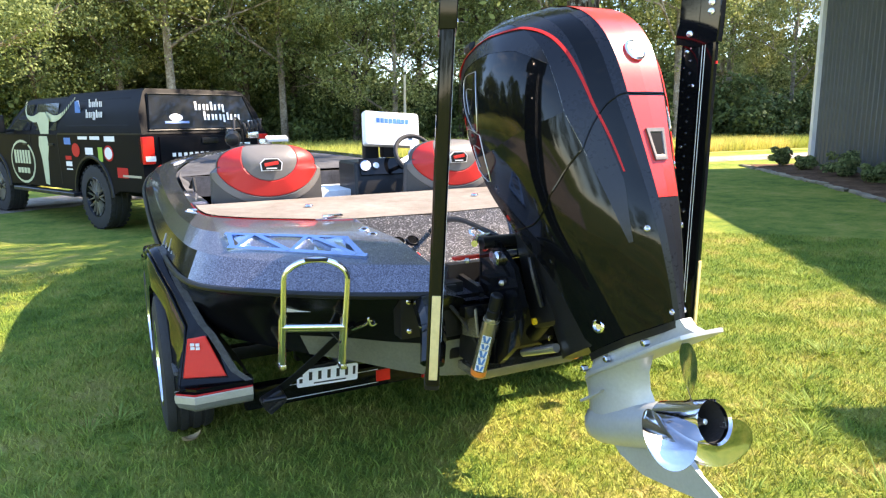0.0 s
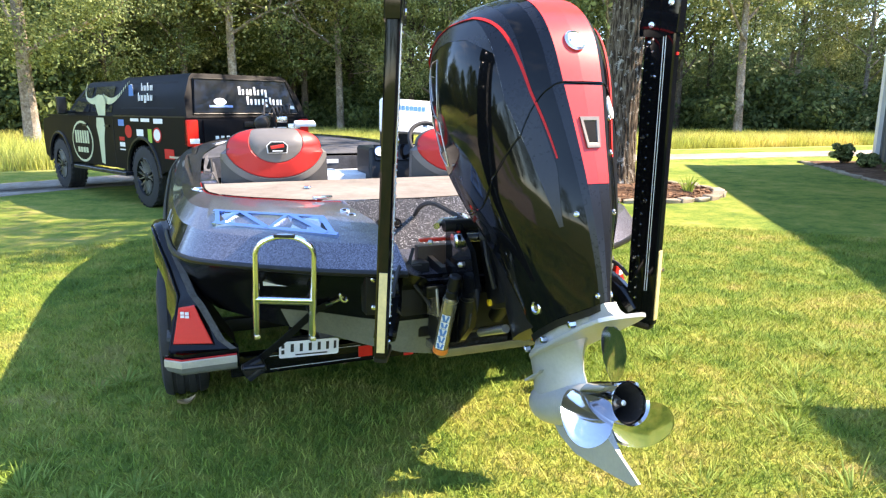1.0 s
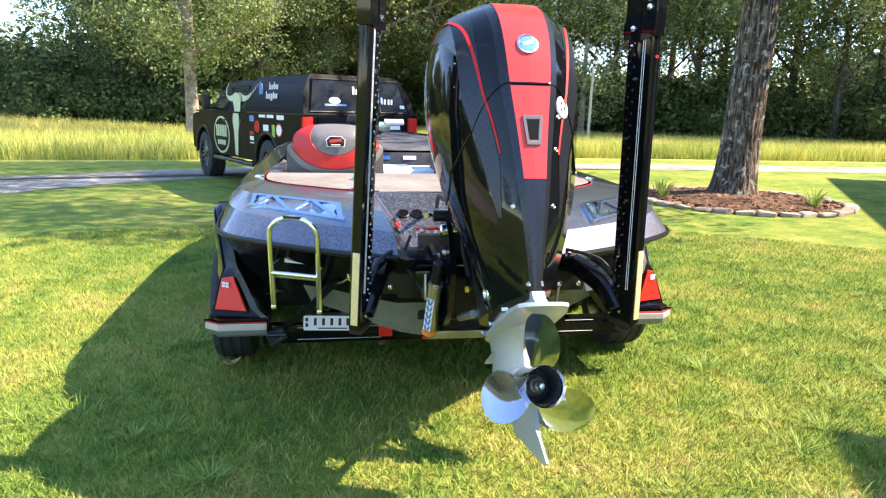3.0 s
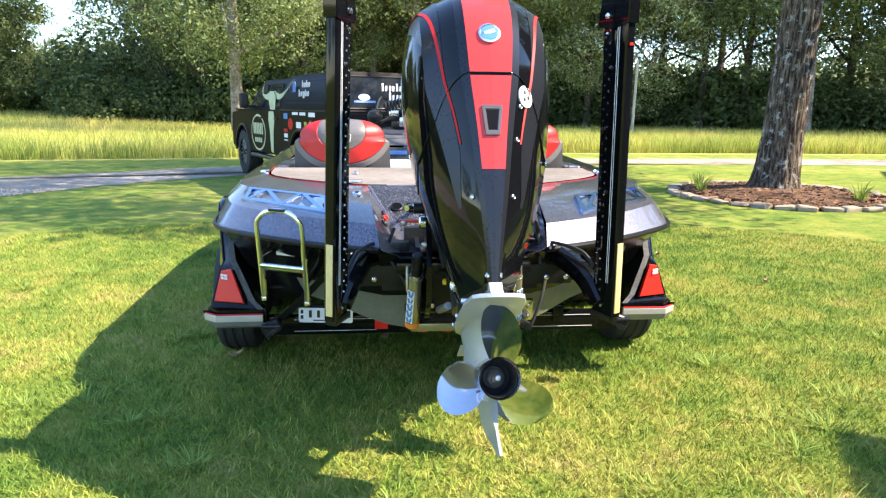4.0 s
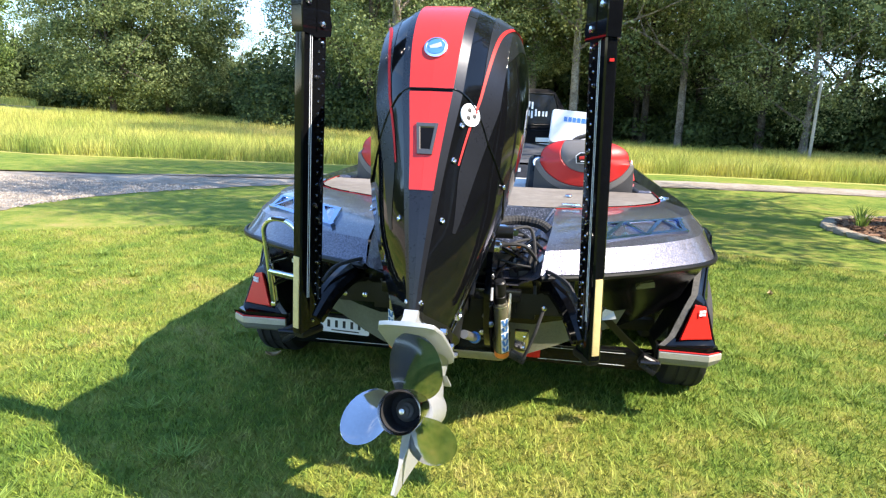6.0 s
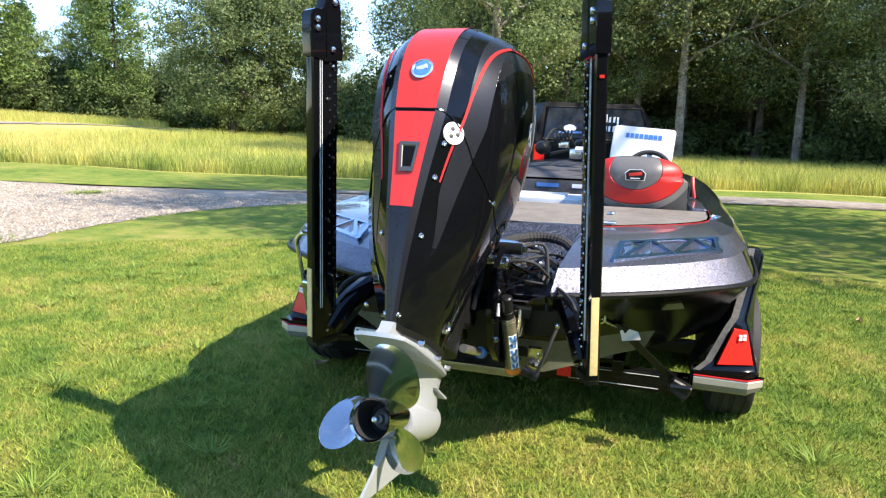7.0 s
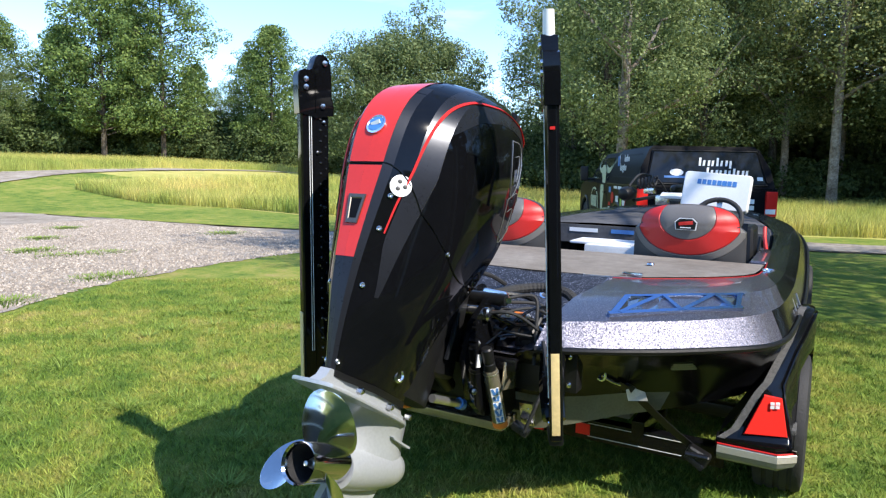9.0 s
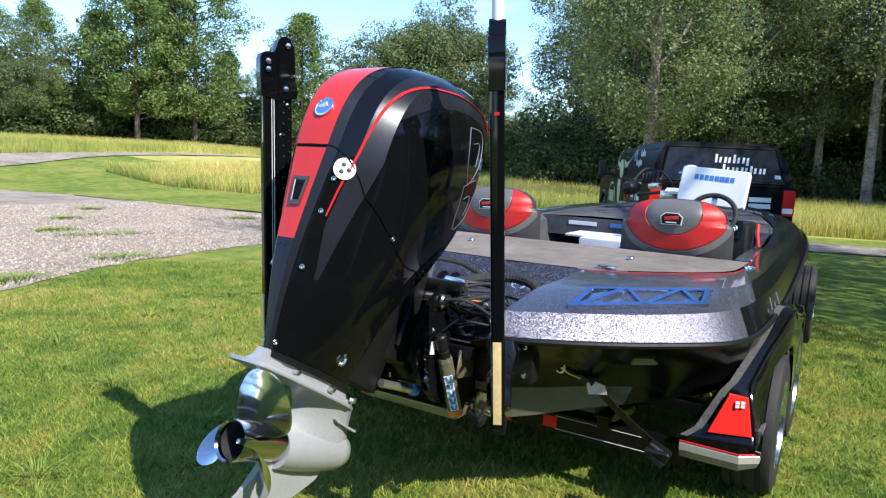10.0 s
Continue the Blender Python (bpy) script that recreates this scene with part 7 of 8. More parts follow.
tpart("tailgate", box((0, -1.215, 1.1), (1.5, 0.05, 0.5), bevel=0.015), MATTE, None, "matte black tailgate")
tpart("tailgate_handle", box((0, -1.245, 1.28), (0.26, 0.03, 0.08), bevel=0.015), BLACK)
tpart("rear_bumper", box((0, -1.3, 0.72), (1.86, 0.16, 0.18), bevel=0.04, seg=3), BLACK, None, "black rear bumper")
tpart("hitch", box((0.0, -1.42, 0.5), (0.1, 0.36, 0.1), bevel=0.01), BLACK)
tpart("front_bumper", box((0, 4.68, 0.75), (1.9, 0.2, 0.3), bevel=0.06, seg=3), BLACK)
tpart("chassis", box((0, 1.8, 0.5), (0.9, 5.2, 0.12)), BLACK)


# graphics: plain shapes on the wrapped side and the rear glass
def decal(ys, zs, mat, s=-1, lab="printed graphic", x=0.9995):
    tpart("graphic", plate([V((s * x, y, z)) for y, z in zip(ys, zs)], 0.003 * s), mat, tbody, lab)


def disc(cy, cz, ry, rz, mat, lift=0.0, n=22, tilt=0.0):
    decal([cy + ry * math.cos(a) for a in np.linspace(0, 2 * math.pi, n)[:-1]], [cz + rz * math.sin(a) + tilt * ry * math.cos(a) for a in np.linspace(0, 2 * math.pi, n)[:-1]], mat, x=0.9995 + lift)


disc(2.75, 0.93, 0.5, 0.36, HIDE)
disc(2.75, 0.93, 0.455, 0.32, MATTE, 0.003)
for k in range(6):
    decal([2.42 + 0.115 * k + a for a in (0, 0.08, 0.08, 0)], [0.9, 0.9, 1.12, 1.12], HIDE, x=1.0045)
for k in range(4):
    decal([2.5 + 0.13 * k + a for a in (0, 0.1, 0.1, 0)], [0.74, 0.74, 0.83, 0.83], HIDE, x=1.0045)
decal((1.7, 2.0, 2.04, 1.97, 1.93, 1.79, 1.74, 1.66), (1.35, 1.35, 1.2, 1.0, 0.6, 0.58, 1.0, 1.2), HIDE, lab="pale green print")
for s0 in (1, -1):
    line = smooth_line([(0, 1.86 + s0 * 0.1, 1.66), (0, 1.86 + s0 * 0.42, 1.62), (0, 1.86 + s0 * 0.7, 1.7), (0, 1.86 + s0 * 0.9, 1.92)], 6)
    for a, b in zip(line, line[1:]):
        t = abs(a.y - 1.86) / 0.92
        w = 0.075 * (1.05 - t)
        decal((a.y, b.y, b.y, a.y), (a.z - w, b.z - w, b.z + w, a.z + w), HIDE, x=side_x(a.z) + 0.012, lab="pale green print")
decal((1.7, 2.0, 2.1, 1.98, 1.74, 1.62), (1.385, 1.385, 1.62, 1.72, 1.72, 1.62), HIDE, x=0.965, lab="pale green print")
for y0, w, z, h, mat in ((0.62, 0.2, 1.74, 0.24, INK_BLUE), (0.66, 0.12, 1.78, 0.18, INK_WHITE)):
    decal([y0 + a for a in (0, w, w * 0.8, w * 0.2)], (z - h / 2, z - h / 2, z + h / 2, z + h / 2), mat, x=side_x(z) + 0.02 + (0.004 if mat is INK_WHITE else 0))
# two rows of slanted plain bars, tall and short
ROWS = (((1, 0.02), (0.68, 0), (1, 0), (0.7, -0.3)), ((1, 0), (0.68, 0), (0.7, -0.3), (0.9, 0), (0.66, 0)))
for row, z in ((0, 1.76), (1, 1.615)):
    for k, (h, low) in enumerate(ROWS[row]):
        y0 = 0.42 - 0.105 * k - 0.03 * row
        z0, z1 = z + low * 0.1, z + h * 0.12
        for q in (0, 0.045):
            decal((y0 - q, y0 - q - 0.026, y0 - q - 0.05, y0 - q - 0.024), (z0, z0, z1 if q == 0 else z + 0.08, z1 if q == 0 else z + 0.08), INK_WHITE, x=side_x(z + 0.05) + 0.022)
for y0, z, w, h, mat in ((1.1, 1.28, 0.22, 0.1, INK_BLUE), (0.62, 1.33, 0.3, 0.045, INK_WHITE), (0.24, 1.33, 0.3, 0.05, INK_WHITE), (-0.2, 1.32, 0.3, 0.07, INK_WHITE), (0.42, 1.14, 0.24, 0.1, INK_WHITE), (1.1, 1.03, 0.2, 0.06, REDLINE), (1.1, 0.94, 0.2, 0.07, INK_WHITE), (1.1, 0.86, 0.2, 0.02, INK_WHITE), (0.02, 1.1, 0.13, 0.2, INK_GREEN), (-0.5, 0.86, 0.3, 0.14, REDLINE)):
    decal([y0 + a for a in (0, -w, -w, 0)], [z - h / 2, z - h / 2, z + h / 2, z + h / 2], mat)
disc(0.72, 1.15, 0.13, 0.1, REDLINE)
disc(-0.3, 1.12, 0.14, 0.11, REDLINE)
disc(-0.3, 1.12, 0.11, 0.085, INK_WHITE, 0.003)


def glass_mark(xs, zs, mat, lift=0.0):
    tpart("graphic", plate([V((x, -1.17 + (z - 1.45) * 0.378 - 0.014 - lift, z)) for x, z in zip(xs, zs)], 0.002), mat, rw, "printed window graphic")


glass_mark([-0.42 + 0.1 * math.cos(a) for a in np.linspace(0, 2 * math.pi, 15)[:-1]], [1.6 + 0.05 * math.sin(a) for a in np.linspace(0, 2 * math.pi, 15)[:-1]], INK_WHITE)
glass_mark((-0.6, -0.24, -0.24, -0.6), (1.52, 1.52, 1.55, 1.55), INK_BLUE)
for row, z in ((0, 1.7), (1, 1.56)):
    for k, (h, low) in enumerate(ROWS[row]):
        x0 = -0.1 + 0.125 * k + 0.1 * row
        z0, z1 = z + low * 0.1, z + h * 0.12
        for q in (0, 0.055):
            zt = z1 if q == 0 else z + 0.08
            glass_mark((x0 + q, x0 + q + 0.032, x0 + q + 0.05, x0 + q + 0.018), (z0 if q else z, z0 if q else z, zt, zt), INK_WHITE)
glass_mark((0.72, 0.8, 0.8, 0.72), (1.5, 1.5, 1.55, 1.55), INK_WHITE)
for k in range(7):
    tpart("graphic", box((-0.56 + 0.085 * k, -1.243, 1.1), (0.05, 0.004, 0.05)), INK_WHITE, tbody, "printed tailgate mark")
for k in range(2):
    tpart("graphic", box((0.52, -1.243, 1.2 - 0.09 * k), (0.3, 0.006, 0.065)), WHITE, tbody, "white tailgate panel")

# ---------- shed, unseen shadow-casting wing, planting ---
WALL_D = V((-0.55, -0.835, 0)).normalized()
WALL_N = V((-0.835, 0.55, 0)).normalized()
SHED = V((17.3, 10.6, 0))


def shed():
    sh = thing("metal_shed", "dark grey ribbed steel shed with pale corner trim", "shed", pose(17.3, 10.6, 0))
    length, h, deep = 15.5, 5.3, 12.0
    def at(a, n, z):
        return SHED + WALL_D * a + WALL_N * n + V((0, 0, z))
    bm = bm_new()
    prof = []
    a = 0.0
    while a < length:
        prof += [(a, 0), (a + 0.2, 0), (a + 0.215, 0.022), (a + 0.245, 0.022), (a + 0.26, 0)]
        a += 0.26
    loft(bm, [[at(p, n, z) for p, n in prof] for z in (0.0, h)], False)
    part("wall", bm, SIDING, sh, "grey ribbed steel siding", angle=20)
    bm = bm_new()
    prof = []
    a = 0.0
    while a < deep:
        prof += [(a, 0), (a + 0.2, 0), (a + 0.215, 0.022), (a + 0.245, 0.022), (a + 0.26, 0)]
        a += 0.26
    loft(bm, [[at(-n, -p, z) for p, n in prof] for z in (0.0, h)], False)
    loft(bm, [[at(length, -p, z) for p, n in prof] for z in (0.0, h)], False)
    part("wall", bm, SIDING, sh, "grey ribbed steel siding", angle=20)
    part("corner_trim", box(at(-0.02, 0.0, h / 2), (0.22, 0.22, h), Matrix.Rotation(math.atan2(WALL_D.y, WALL_D.x), 3, "Z")), TRIM, sh, "pale corner trim")
    rz = Matrix.Rotation(math.atan2(WALL_D.y, WALL_D.x), 3, "Z")
    part("eave_trim", box(at(length / 2, 0.32, h + 0.02), (length + 0.6, 0.06, 0.2), rz), TRIM, sh)
    part("soffit", box(at(length / 2, 0.16, h - 0.06), (length + 0.6, 0.4, 0.03), rz), TRIM, sh)
    bm = bm_new()
    loft(bm, [[at(-0.3, 0.35, h + 0.1), at(-0.3, -6, h + 1.9), at(-0.3, -12.3, h + 0.1)], [at(length + 0.3, 0.35, h + 0.1), at(length + 0.3, -6, h + 1.9), at(length + 0.3, -12.3, h + 0.1)]], False)
    part("roof", bm, SIDING, sh, "grey steel roof")
    return sh


shed()
# out of view; added to cast the corner shadow, open below to pass light
wing = thing("porch_wing", "unseen building wing on porch posts, added to cast the lawn's corner shadow", "building wing", pose(6.5, -5, 0))
W0, WD, WO = V((5.15, -1.6, 0)), V((-0.42, -0.907, 0)), V((0.907, -0.42, 0))
bm = loft(bm_new(), [[W0 + WO * o + WD * a + V((0, 0, z)) for a, o in ((0, 3.0), (8, 3.0), (8, 5), (0, 5))] for z in (0, 3.4)])
part("wall", bm, SIDING, wing)
for a in (0.3, 4.0, 7.7):
    part("post", box(W0 + WD * a + WO * 0.25 + V((0, 0, 1.7)), (0.16, 0.16, 3.4), bevel=0.01), TRIM, wing)
bm = loft(bm_new(), [[W0 - WD * e - WO * e + V((0, 0, z)), W0 + WD * (8 + e) - WO * e + V((0, 0, z)), W0 + WD * (8 + e) + WO * 5 + V((0, 0, z)), W0 - WD * e + WO * 5 + V((0, 0, z))] for z, e in ((3.404, 0.02), (3.5, 0.02))])
part("roof", bm, TRIM, wing)

bed_line = [V((16.0, 12.1, 0)), V((14.3, 9.6, 0)), V((12.5, 6.9, 0)), V((10.6, 4.3, 0)), V((9.0, 1.9, 0)), V((7.4, -0.5, 0))]
bm = loft(bm_new(), [[p + V((0, 0, 0.03)) for p in bed_line], [p + V((1.5, -1.0, 0.06)) for p in bed_line]], False)
tagged(part("planting_bed", bm, MULCH), "dark mulch bed along the shed wall", "planting bed", kind="structure")


def stone_mesh(seed):
    rng = np.random.default_rng(seed)
    bm = bm_new()
    add_box(bm, (0, 0, 0), (1, 1, 1), bevel=0.14, seg=1)
    for v in bm.verts:
        v.co *= 1 + rng.uniform(-0.12, 0.12)
    return mesh_of("stone", bm, STONE, 40)


STONES = [stone_mesh(s) for s in range(6)]


def edging(name, label, line, gap, size, seed, closed=False):
    rng = np.random.default_rng(seed)
    edge = thing(name, label, "stone edging", kind="structure")
    pts = along([(p.x, p.y) for p in line], max(4, int(sum((b - a).length for a, b in zip(line, line[1:])) / gap)))
    for p, q in zip(pts, pts[1:]):
        d = q - p
        ob = part("stone", STONES[rng.integers(6)], None, edge)
        ob.matrix_basis = pose(p.x + d.x / 2 + rng.normal(0, 0.02), p.y + d.y / 2 + rng.normal(0, 0.02), size[2] * 0.35, rng.uniform(-6, 6), rng.uniform(-6, 6), math.degrees(math.atan2(d.y, d.x)) + rng.uniform(-10, 10)) @ Matrix.Diagonal((gap * rng.uniform(0.8, 1.0), size[1] * rng.uniform(0.8, 1.2), size[2] * rng.uniform(0.7, 1.2), 1))
    return edge


edging("bed_edging", "low brown stone edging of the shed planting bed", bed_line, 0.42, (0, 0.13, 0.07), 5)
MC = V((6.5, 7.65, 0))
ring_line = [MC + V((math.cos(a) * 1.78, math.sin(a) * 1.85, 0)) for a in np.linspace(0, 2 * math.pi, 13)]
bm = bm_new()
loft(bm, [[MC + V((math.cos(a) * 1.76 * s, math.sin(a) * 1.82 * s, z)) for a in np.linspace(0, 2 * math.pi, 41)[:-1]] for s, z in ((1, 0.015), (0.75, 0.07), (0.4, 0.12), (0.2, 0.14))])
tagged(part("mulch_bed", bm, MULCH), "round mound of brown bark mulch round the oak", "mulch bed", kind="structure")
edging("ring_edging", "ring of flat pale stones round the mulch bed", ring_line, 0.31, (0, 0.19, 0.085), 6)


def chips(n, seed):
    rng = np.random.default_rng(seed)
    a, r = rng.uniform(0, 2 * np.pi, n), np.sqrt(rng.uniform(0.03, 1, n))
    c = np.stack([MC.x + np.cos(a) * r * 1.72, MC.y + np.sin(a) * r * 1.76, 0.02 + 0.13 * (1 - r) + rng.uniform(0, 0.02, n)], 1)
    u, w = rng.normal(0, 1, (n, 3)) * (0.035, 0.035, 0.012), rng.normal(0, 1, (n, 3)) * (0.014, 0.014, 0.006)
    co = np.stack([c - u - w, c + u - w, c + u + w, c - u + w], 1).reshape(-1, 3)
    return tagged(new("bark_chips", quads("bark_chips", co, 4, leafy("bark_chip", (0.06, 0.03, 0.018), (0.25, 0.14, 0.085), 0.0, 0.9))), "loose brown bark chips", "mulch", kind="stuff")


chips(5000, 8)


def tuft(name, label, c, n, h, w, spread, seed, mat=WEED, category="plant", lean=0.8):
    """A clump of arching leaves."""
    rng = np.random.default_rng(seed)
    pl = thing(name, label, category, pose(*c))
    bm = bm_new()
    for k in range(n):
        a = rng.uniform(0, 2 * math.pi)
        d = V((math.cos(a), math.sin(a), 0))
        s = V((-d.y, d.x, 0))
        hh, ww, out = h * rng.uniform(0.6, 1.15), w * rng.uniform(0.7, 1.2), lean * h * rng.uniform(0.4, 1.2)
        base = V(c) + d * rng.uniform(0, spread)
        rings = []
        for t in (0, 0.35, 0.7, 1.0):
            p = base + d * out * t ** 1.6 + V((0, 0, hh * (t - 0.3 * t * t) / 0.7))
            q = ww * (1 - t) ** 0.6 + 0.0004
            rings.append([p - s * q, p + V((0, 0, q * 0.4)), p + s * q])
        loft(bm, rings, False)
    part("leaves", bm, mat, pl)
    return pl


tuft("bed_plant", "small green spiky plant in the mulch", (7.25, 6.6, 0.06), 40, 0.3, 0.012, 0.1, 1)
tuft("bed_plant", "small green spiky plant in the mulch", (5.2, 7.9, 0.06), 40, 0.3, 0.012, 0.1, 2)
tuft("bed_plant", "small green spiky plant in the mulch", (5.6, 8.9, 0.06), 30, 0.26, 0.012, 0.1, 3)
rngw = np.random.default_rng(77)
for k in range(210):
    a, r = rngw.uniform(-1.15, 1.15), rngw.uniform(1.2, 8.0)
    x, y = -0.1 + r * math.sin(a), -3.5 + r * math.cos(a)
    if abs(x) < 1.2 and y > -0.9 or x < -5 or (x > 4.4 and y > 5.2):
        continue
    tuft("weed", "low clump of broad-bladed crabgrass in the lawn", (x, y, 0.0), int(rngw.integers(24, 60)), float(rngw.uniform(0.03, 0.07)), 0.0038, float(rngw.uniform(0.05, 0.16)), 100 + k, WEED, "weed", 1.7)


def bush(name, label, c, r, h, seed, mat, n=26, leaf=0.05, per=70):
    rng = np.random.default_rng(seed)
    b = thing(name, label, "shrub", pose(*c))
    cs = [(c[0] + rng.normal(0, 0.45) * r, c[1] + rng.normal(0, 0.45) * r, c[2] + h * rng.uniform(0.15, 0.9)) for _ in range(n)]
    part("leaves", quads("leaves", leaf_cloud(cs, [r * rng.uniform(0.25, 0.45) for _ in cs], per, leaf, rng), 4, mat), None, b)
    bm = bm_new()
    for p in cs[:8]:
        add_tube(bm, [V(c) + V((0, 0, -0.02)), V(c).lerp(V(p), 0.6) + V((0, 0, 0.05)), V(p)], 0.02, 5, ends=0.006)
    part("stems", bm, BARK, b)
    return b


for k, (x, y, r, h) in enumerate(((16.3, 10.9, 0.32, 0.55), (15.6, 9.5, 0.28, 0.35), (14.3, 7.6, 0.4, 0.6), (13.4, 6.2, 0.34, 0.42), (12.5, 4.9, 0.42, 0.6), (11.6, 3.5, 0.4, 0.5))):
    bush("shrub", "low green shrub in the shed bed", (x, y, 0.04), r, h, 30 + k, LEAF_OAK if k % 2 else LEAF_DARK)

# ---------- trees of the wood edge, built once and set out ----------
kinds = [
    broadleaf("wood_tree", 21, 17, 5.2, 0.24, 3.2, (BARK, LEAF_OAK), 165, 165, 0.082, "tall dark green broadleaf tree at the wood edge"),
    broadleaf("wood_tree", 22, 19, 4.6, 0.22, 4.5, (BARK_PALE, LEAF_LIGHT), 160, 165, 0.082, "tall broadleaf tree with a pale trunk at the wood edge"),
    broadleaf("wood_tree", 23, 15, 4.8, 0.2, 2.2, (BARK, LEAF_DARK), 160, 165, 0.08, "leafy mid-green tree at the wood edge"),
    broadleaf("spreading_tree", 25, 13.2, 5.4, 0.24, 1.8, (BARK, LEAF_DARK), 330, 170, 0.1, "broad rounded olive-green tree standing out in the field"),
    broadleaf("wood_tree", 24, 13, 5.0, 0.2, 1.6, (BARK_PALE, LEAF_LIGHT), 160, 165, 0.078, "rounded yellowish-green tree at the wood edge"),
]
pines = [pine("pine", 41, 16, Matrix.Identity(4), "tall dark green pine beyond the field"), pine("pine", 42, 18, Matrix.Identity(4), "tall dark green pine beyond the field")]
scrub = bush("undergrowth", "undergrowth below the trees, leaves coloured dark for the wood's shade", (0, 0, 0), 2.2, 2.6, 51, LEAF_SHADED, 44, 0.1, 130)
rngt = np.random.default_rng(9)


def set_out(src, az, dist, size, first):
    x, y = 0.2 + dist * math.sin(radians(az)), -3.3 + dist * math.cos(radians(az))
    m = pose(x, y, float(hill(x, y)) - 0.05, 0, 0, float(rngt.uniform(0, 360)))
    if first:
        src.matrix_basis = m
        src.scale = (size, size, size)
        return src
    ob = copy_thing(src, m)
    ob.scale = (size, size, size)
    return ob


seen = set()


def plant(src, az, dist, size):
    set_out(src, az, dist, size, src.name not in seen)
    seen.add(src.name)


# dense wood from north-west round to the east
for row, (d0, step) in enumerate(((40, 4.4), (47, 4.8), (55, 5.2))):
    az = (-15.5, -17.5, -18.5)[row]
    while az < (66, 66, 8)[row]:
        d = d0 + rngt.uniform(-2.5, 2.5) + (9 if az > 42 else 0)
        plant(kinds[int(rngt.integers(0, 3)) if az < 8 else (1, 4, 0, 2)[int(rngt.integers(0, 4 if row else 3))]], az + rngt.uniform(-1, 1), d, rngt.uniform(0.85, 1.15))
        az += step * (1.15 if az > 40 else 1.0)
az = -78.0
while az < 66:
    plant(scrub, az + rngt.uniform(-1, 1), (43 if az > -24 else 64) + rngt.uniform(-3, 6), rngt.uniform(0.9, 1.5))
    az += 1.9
# big dark bushes put in for the deep shade behind the first trunks
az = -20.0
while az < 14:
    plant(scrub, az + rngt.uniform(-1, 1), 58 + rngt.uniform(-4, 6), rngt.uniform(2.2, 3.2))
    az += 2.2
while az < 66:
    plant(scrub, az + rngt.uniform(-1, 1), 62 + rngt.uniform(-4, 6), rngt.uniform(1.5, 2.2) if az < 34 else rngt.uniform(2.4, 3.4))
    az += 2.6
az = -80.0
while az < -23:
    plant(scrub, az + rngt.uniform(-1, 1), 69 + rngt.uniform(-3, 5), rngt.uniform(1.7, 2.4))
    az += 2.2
# north-west: pines and lower broadleaf trees beyond the field
for az, d, k, s in ((-55.9, 60, 0, 0.93), (-51.7, 61, 1, 0.9), (-54, 66, 1, 0.72), (-58.6, 64, 0, 0.66), (-62.5, 63, 1, 0.6), (-66, 62, 0, 0.66), (-70, 66, 1, 0.68), (-43.4, 62, 0, 0.76), (-45, 68, 1, 0.6), (-49.4, 70, 0, 0.58), (-75, 64, 1, 0.7)):
    plant(pines[k], az, d, s)
for az, d, k, s in ((-64, 60, 2, 0.62), (-60, 68, 0, 0.6), (-47.5, 74, 2, 0.56), (-41, 74, 0, 0.56), (-38.5, 74, 2, 0.56), (-34.9, 50, 3, 0.84), (-31.0, 52, 3, 0.93), (-28.6, 66, 0, 0.6), (-25.5, 68, 2, 0.58), (-36, 66, 0, 0.62), (-68, 70, 0, 0.64), (-72, 68, 2, 0.7)):
    plant(kinds[k], az, d, s)
# far rows that close the view beyond the field, and unseen trees behind, added for reflections
az = -80.0
while az < -22:
    plant(kinds[int(rngt.integers(0, 3))], az, 80 + rngt.uniform(-4, 6), rngt.uniform(0.46, 0.62))
    az += 3.4
az = 72.0
while az < 280:
    plant(kinds[int(rngt.integers(0, 3))], az, 55 + rngt.uniform(-6, 8), rngt.uniform(0.5, 0.75))
    az += 7.5
broadleaf("field_tree", 61, 14.5, 4.0, 0.27, 3.0, (BARK_PALE, LEAF_OAK), 260, 150, 0.07, "leafy olive-green tree with a pale trunk at the field edge", m=pose(-6.5, 25.6, 0))

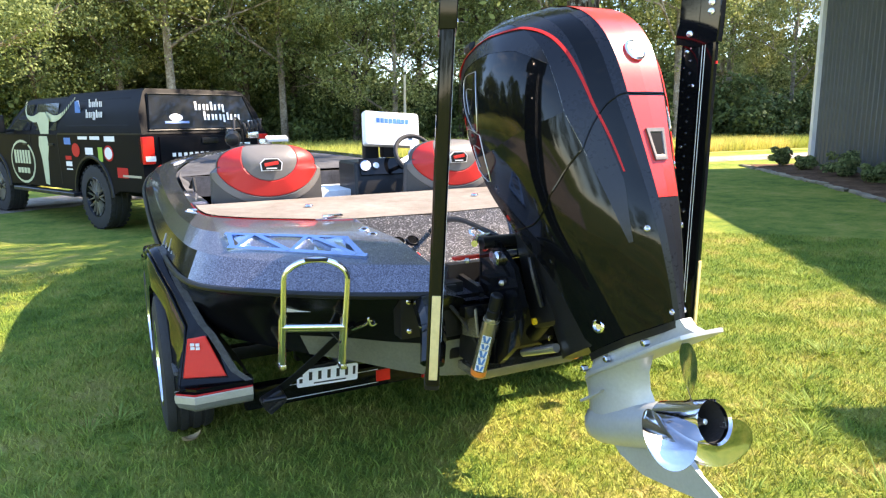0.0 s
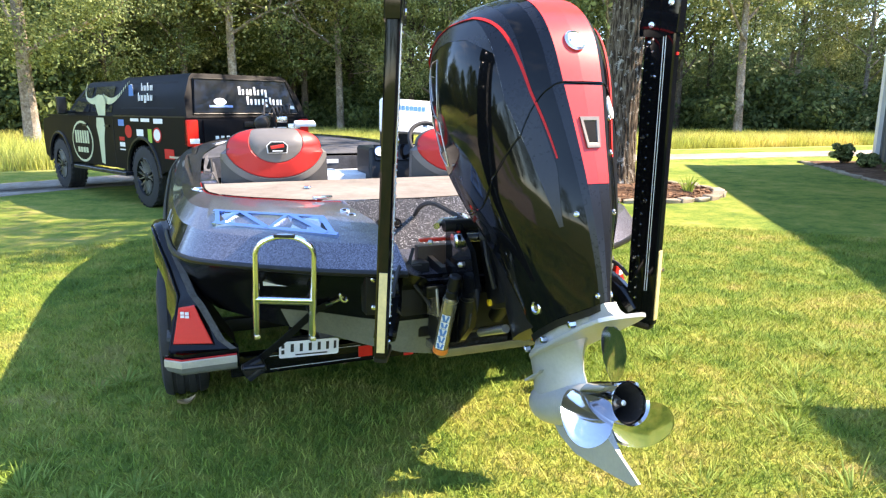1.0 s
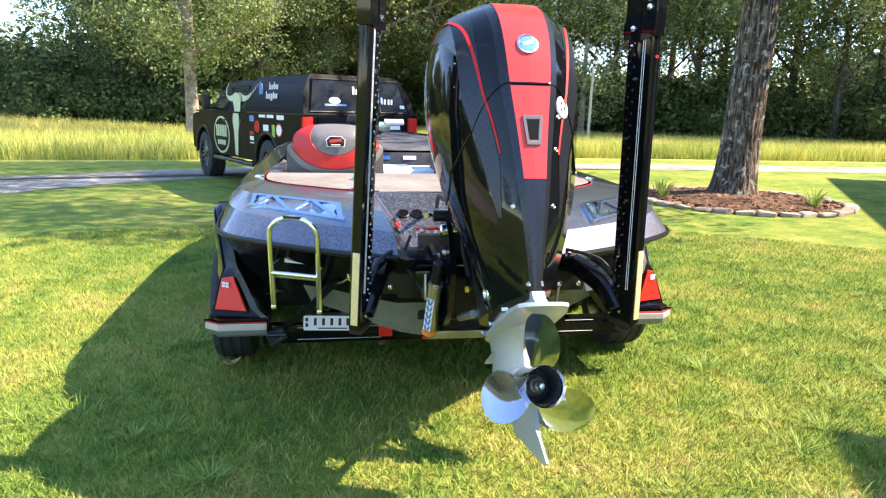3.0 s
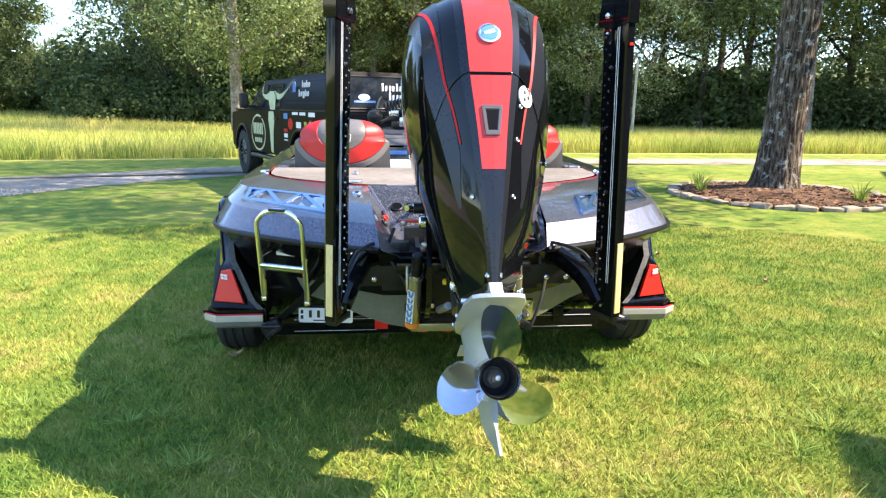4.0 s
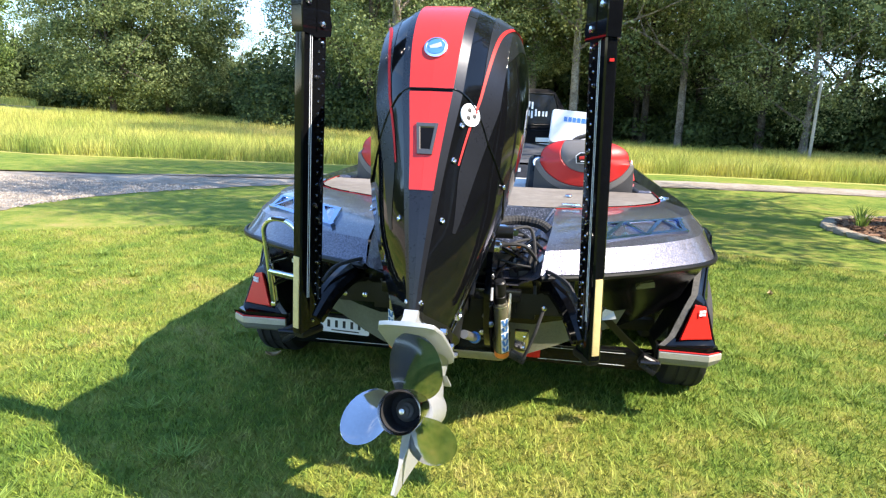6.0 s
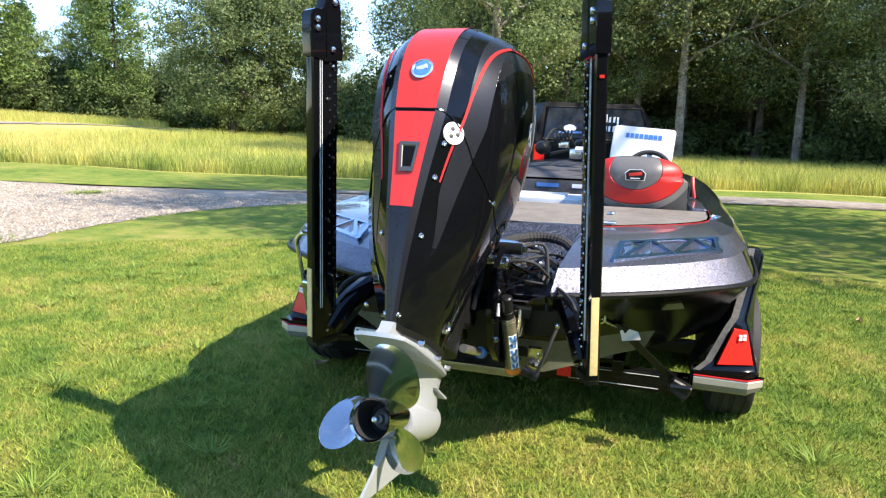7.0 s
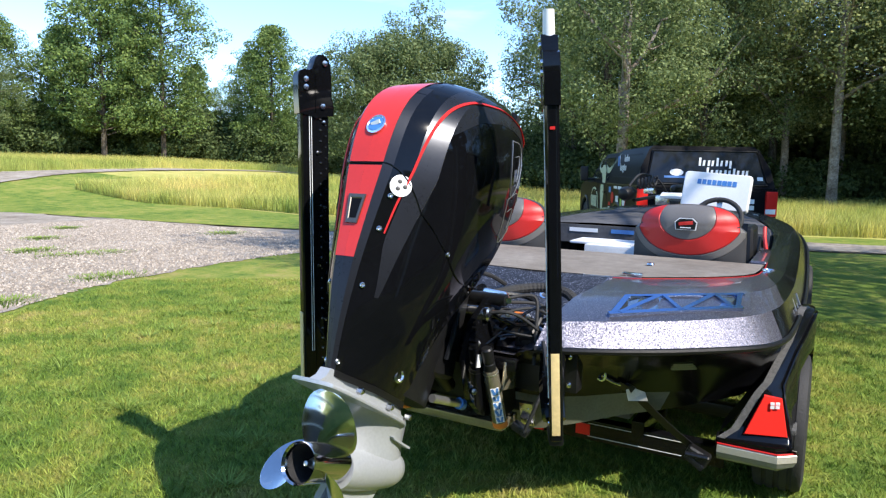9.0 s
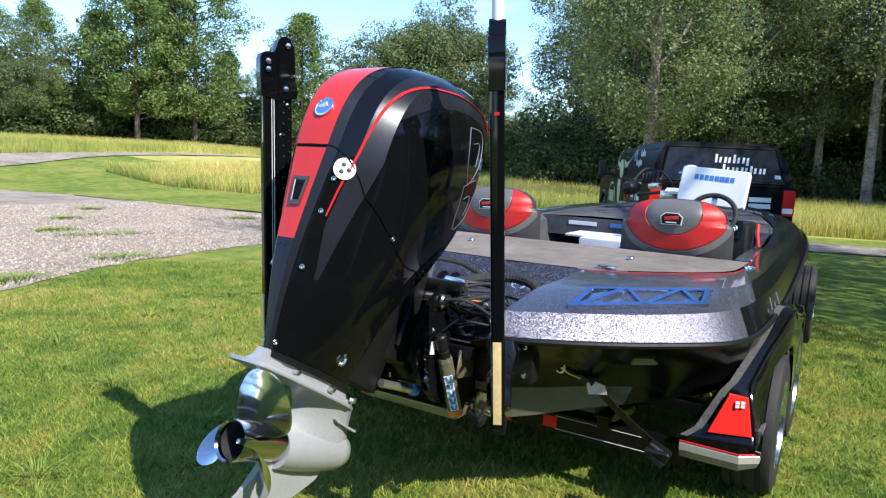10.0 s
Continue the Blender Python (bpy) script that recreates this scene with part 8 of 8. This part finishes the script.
# ---------- small outdoor things ----------
post = thing("field_post", "weathered grey wooden post with a small lamp in the field", "post", pose(11.55, 28.75, 0))
part("post_shaft", cyl((11.55, 28.75, 0), (11.62, 28.75, 3.75), 0.075, 0.06), WOODPOLE, post)
part("lamp_head", box((11.72, 28.72, 3.95), (0.24, 0.14, 0.13), bevel=0.03), WHITE, post)
part("lamp_arm", cyl((11.62, 28.75, 3.7), (11.69, 28.73, 3.95), 0.025), SATIN, post)
for k, (x, y, rz) in enumerate(((-1.225, 0.28, 20), (-0.35, 0.55, 70), (0.55, 0.75, 140), (2.9, 1.8, 30), (2.4, 2.9, 80))):
    lf = thing("fallen_leaf", "curled dry tan leaf lying on the grass", "leaf", pose(x, y, 0.02))
    bm = bm_new()
    rot = Matrix.Rotation(radians(rz), 3, "Z")
    rows = []
    for t, w in ((-1, 0.004), (-0.6, 0.03), (-0.1, 0.042), (0.4, 0.032), (0.8, 0.016), (1.1, 0.002)):
        rows.append([V((x, y, 0.03 + 0.018 * t * t)) + rot @ V((t * 0.045, w * 0.65 * s, 0.016 * s * s)) for s in (-1, -0.5, 0, 0.5, 1)])
    loft(bm, rows, False)
    part("leaf_blade", bm, DRYLEAF, lf)


def pebbles(n, seed):
    rng = np.random.default_rng(seed)
    x, y = rng.uniform(-16, -5.3, n), rng.uniform(-1, 9.5, n)
    left = np.interp(y, [p[1] for p in NEAR[:6]], [p[0] for p in NEAR[:6]])
    ok = (x < left - 0.05) & (y < 8.6)
    x, y = x[ok], y[ok]
    s = rng.uniform(0.008, 0.026, len(x))
    tet = np.array([(-1, -0.8, 0), (1, -0.6, 0), (0.1, 1, 0), (0.1, -0.1, 0.9)])
    a = rng.uniform(0, 6.28, len(x))
    ca, sa = np.cos(a)[:, None], np.sin(a)[:, None]
    px = (tet[:, 0] * ca - tet[:, 1] * sa) * s[:, None] + x[:, None]
    py = (tet[:, 0] * sa + tet[:, 1] * ca) * s[:, None] + y[:, None]
    pz = tet[:, 2] * s[:, None] + 0.009
    v = np.stack([px, py, pz], 2)
    co = np.concatenate([v[:, f] for f in ((0, 1, 3), (1, 2, 3), (2, 0, 3))], 1).reshape(-1, 3)
    return tagged(new("gravel_stones", quads("gravel_stones", co, 3, leafy("pebble", (0.21, 0.172, 0.135), (0.37, 0.32, 0.265), 0.0, 0.9))), "loose pale gravel stones", "gravel", kind="stuff")


pebbles(60000, 12)
for k, (x, y) in enumerate(((-9.8, 3.2), (-9.7, 3.5), (-9.6, 3.8), (-9.5, 4.1), (-7.2, 2.2), (-7.2, 2.4), (-7.2, 2.5), (-7.1, 2.7), (-6.5, 0.6), (-6.5, 0.7), (-6.5, 0.8), (-6.5, 0.8), (-12.5, 4.4), (-12.5, 4.5), (-12.5, 4.6), (-12.5, 4.7), (-10.7, 3.2), (-10.7, 3.3), (-10.7, 3.4), (-10.7, 3.6), (-14.3, 6.0), (-14.3, 6.1), (-14.3, 6.1), (-14.2, 6.2), (-10.8, 7.5), (-10.7, 7.6), (-10.6, 7.7), (-10.6, 7.8))):
    tuft("weed", "patch of low green weeds growing in the gravel", (x, y, 0.005), 110, 0.045, 0.007, 0.4, 300 + k, WEED, "weed", 1.0)
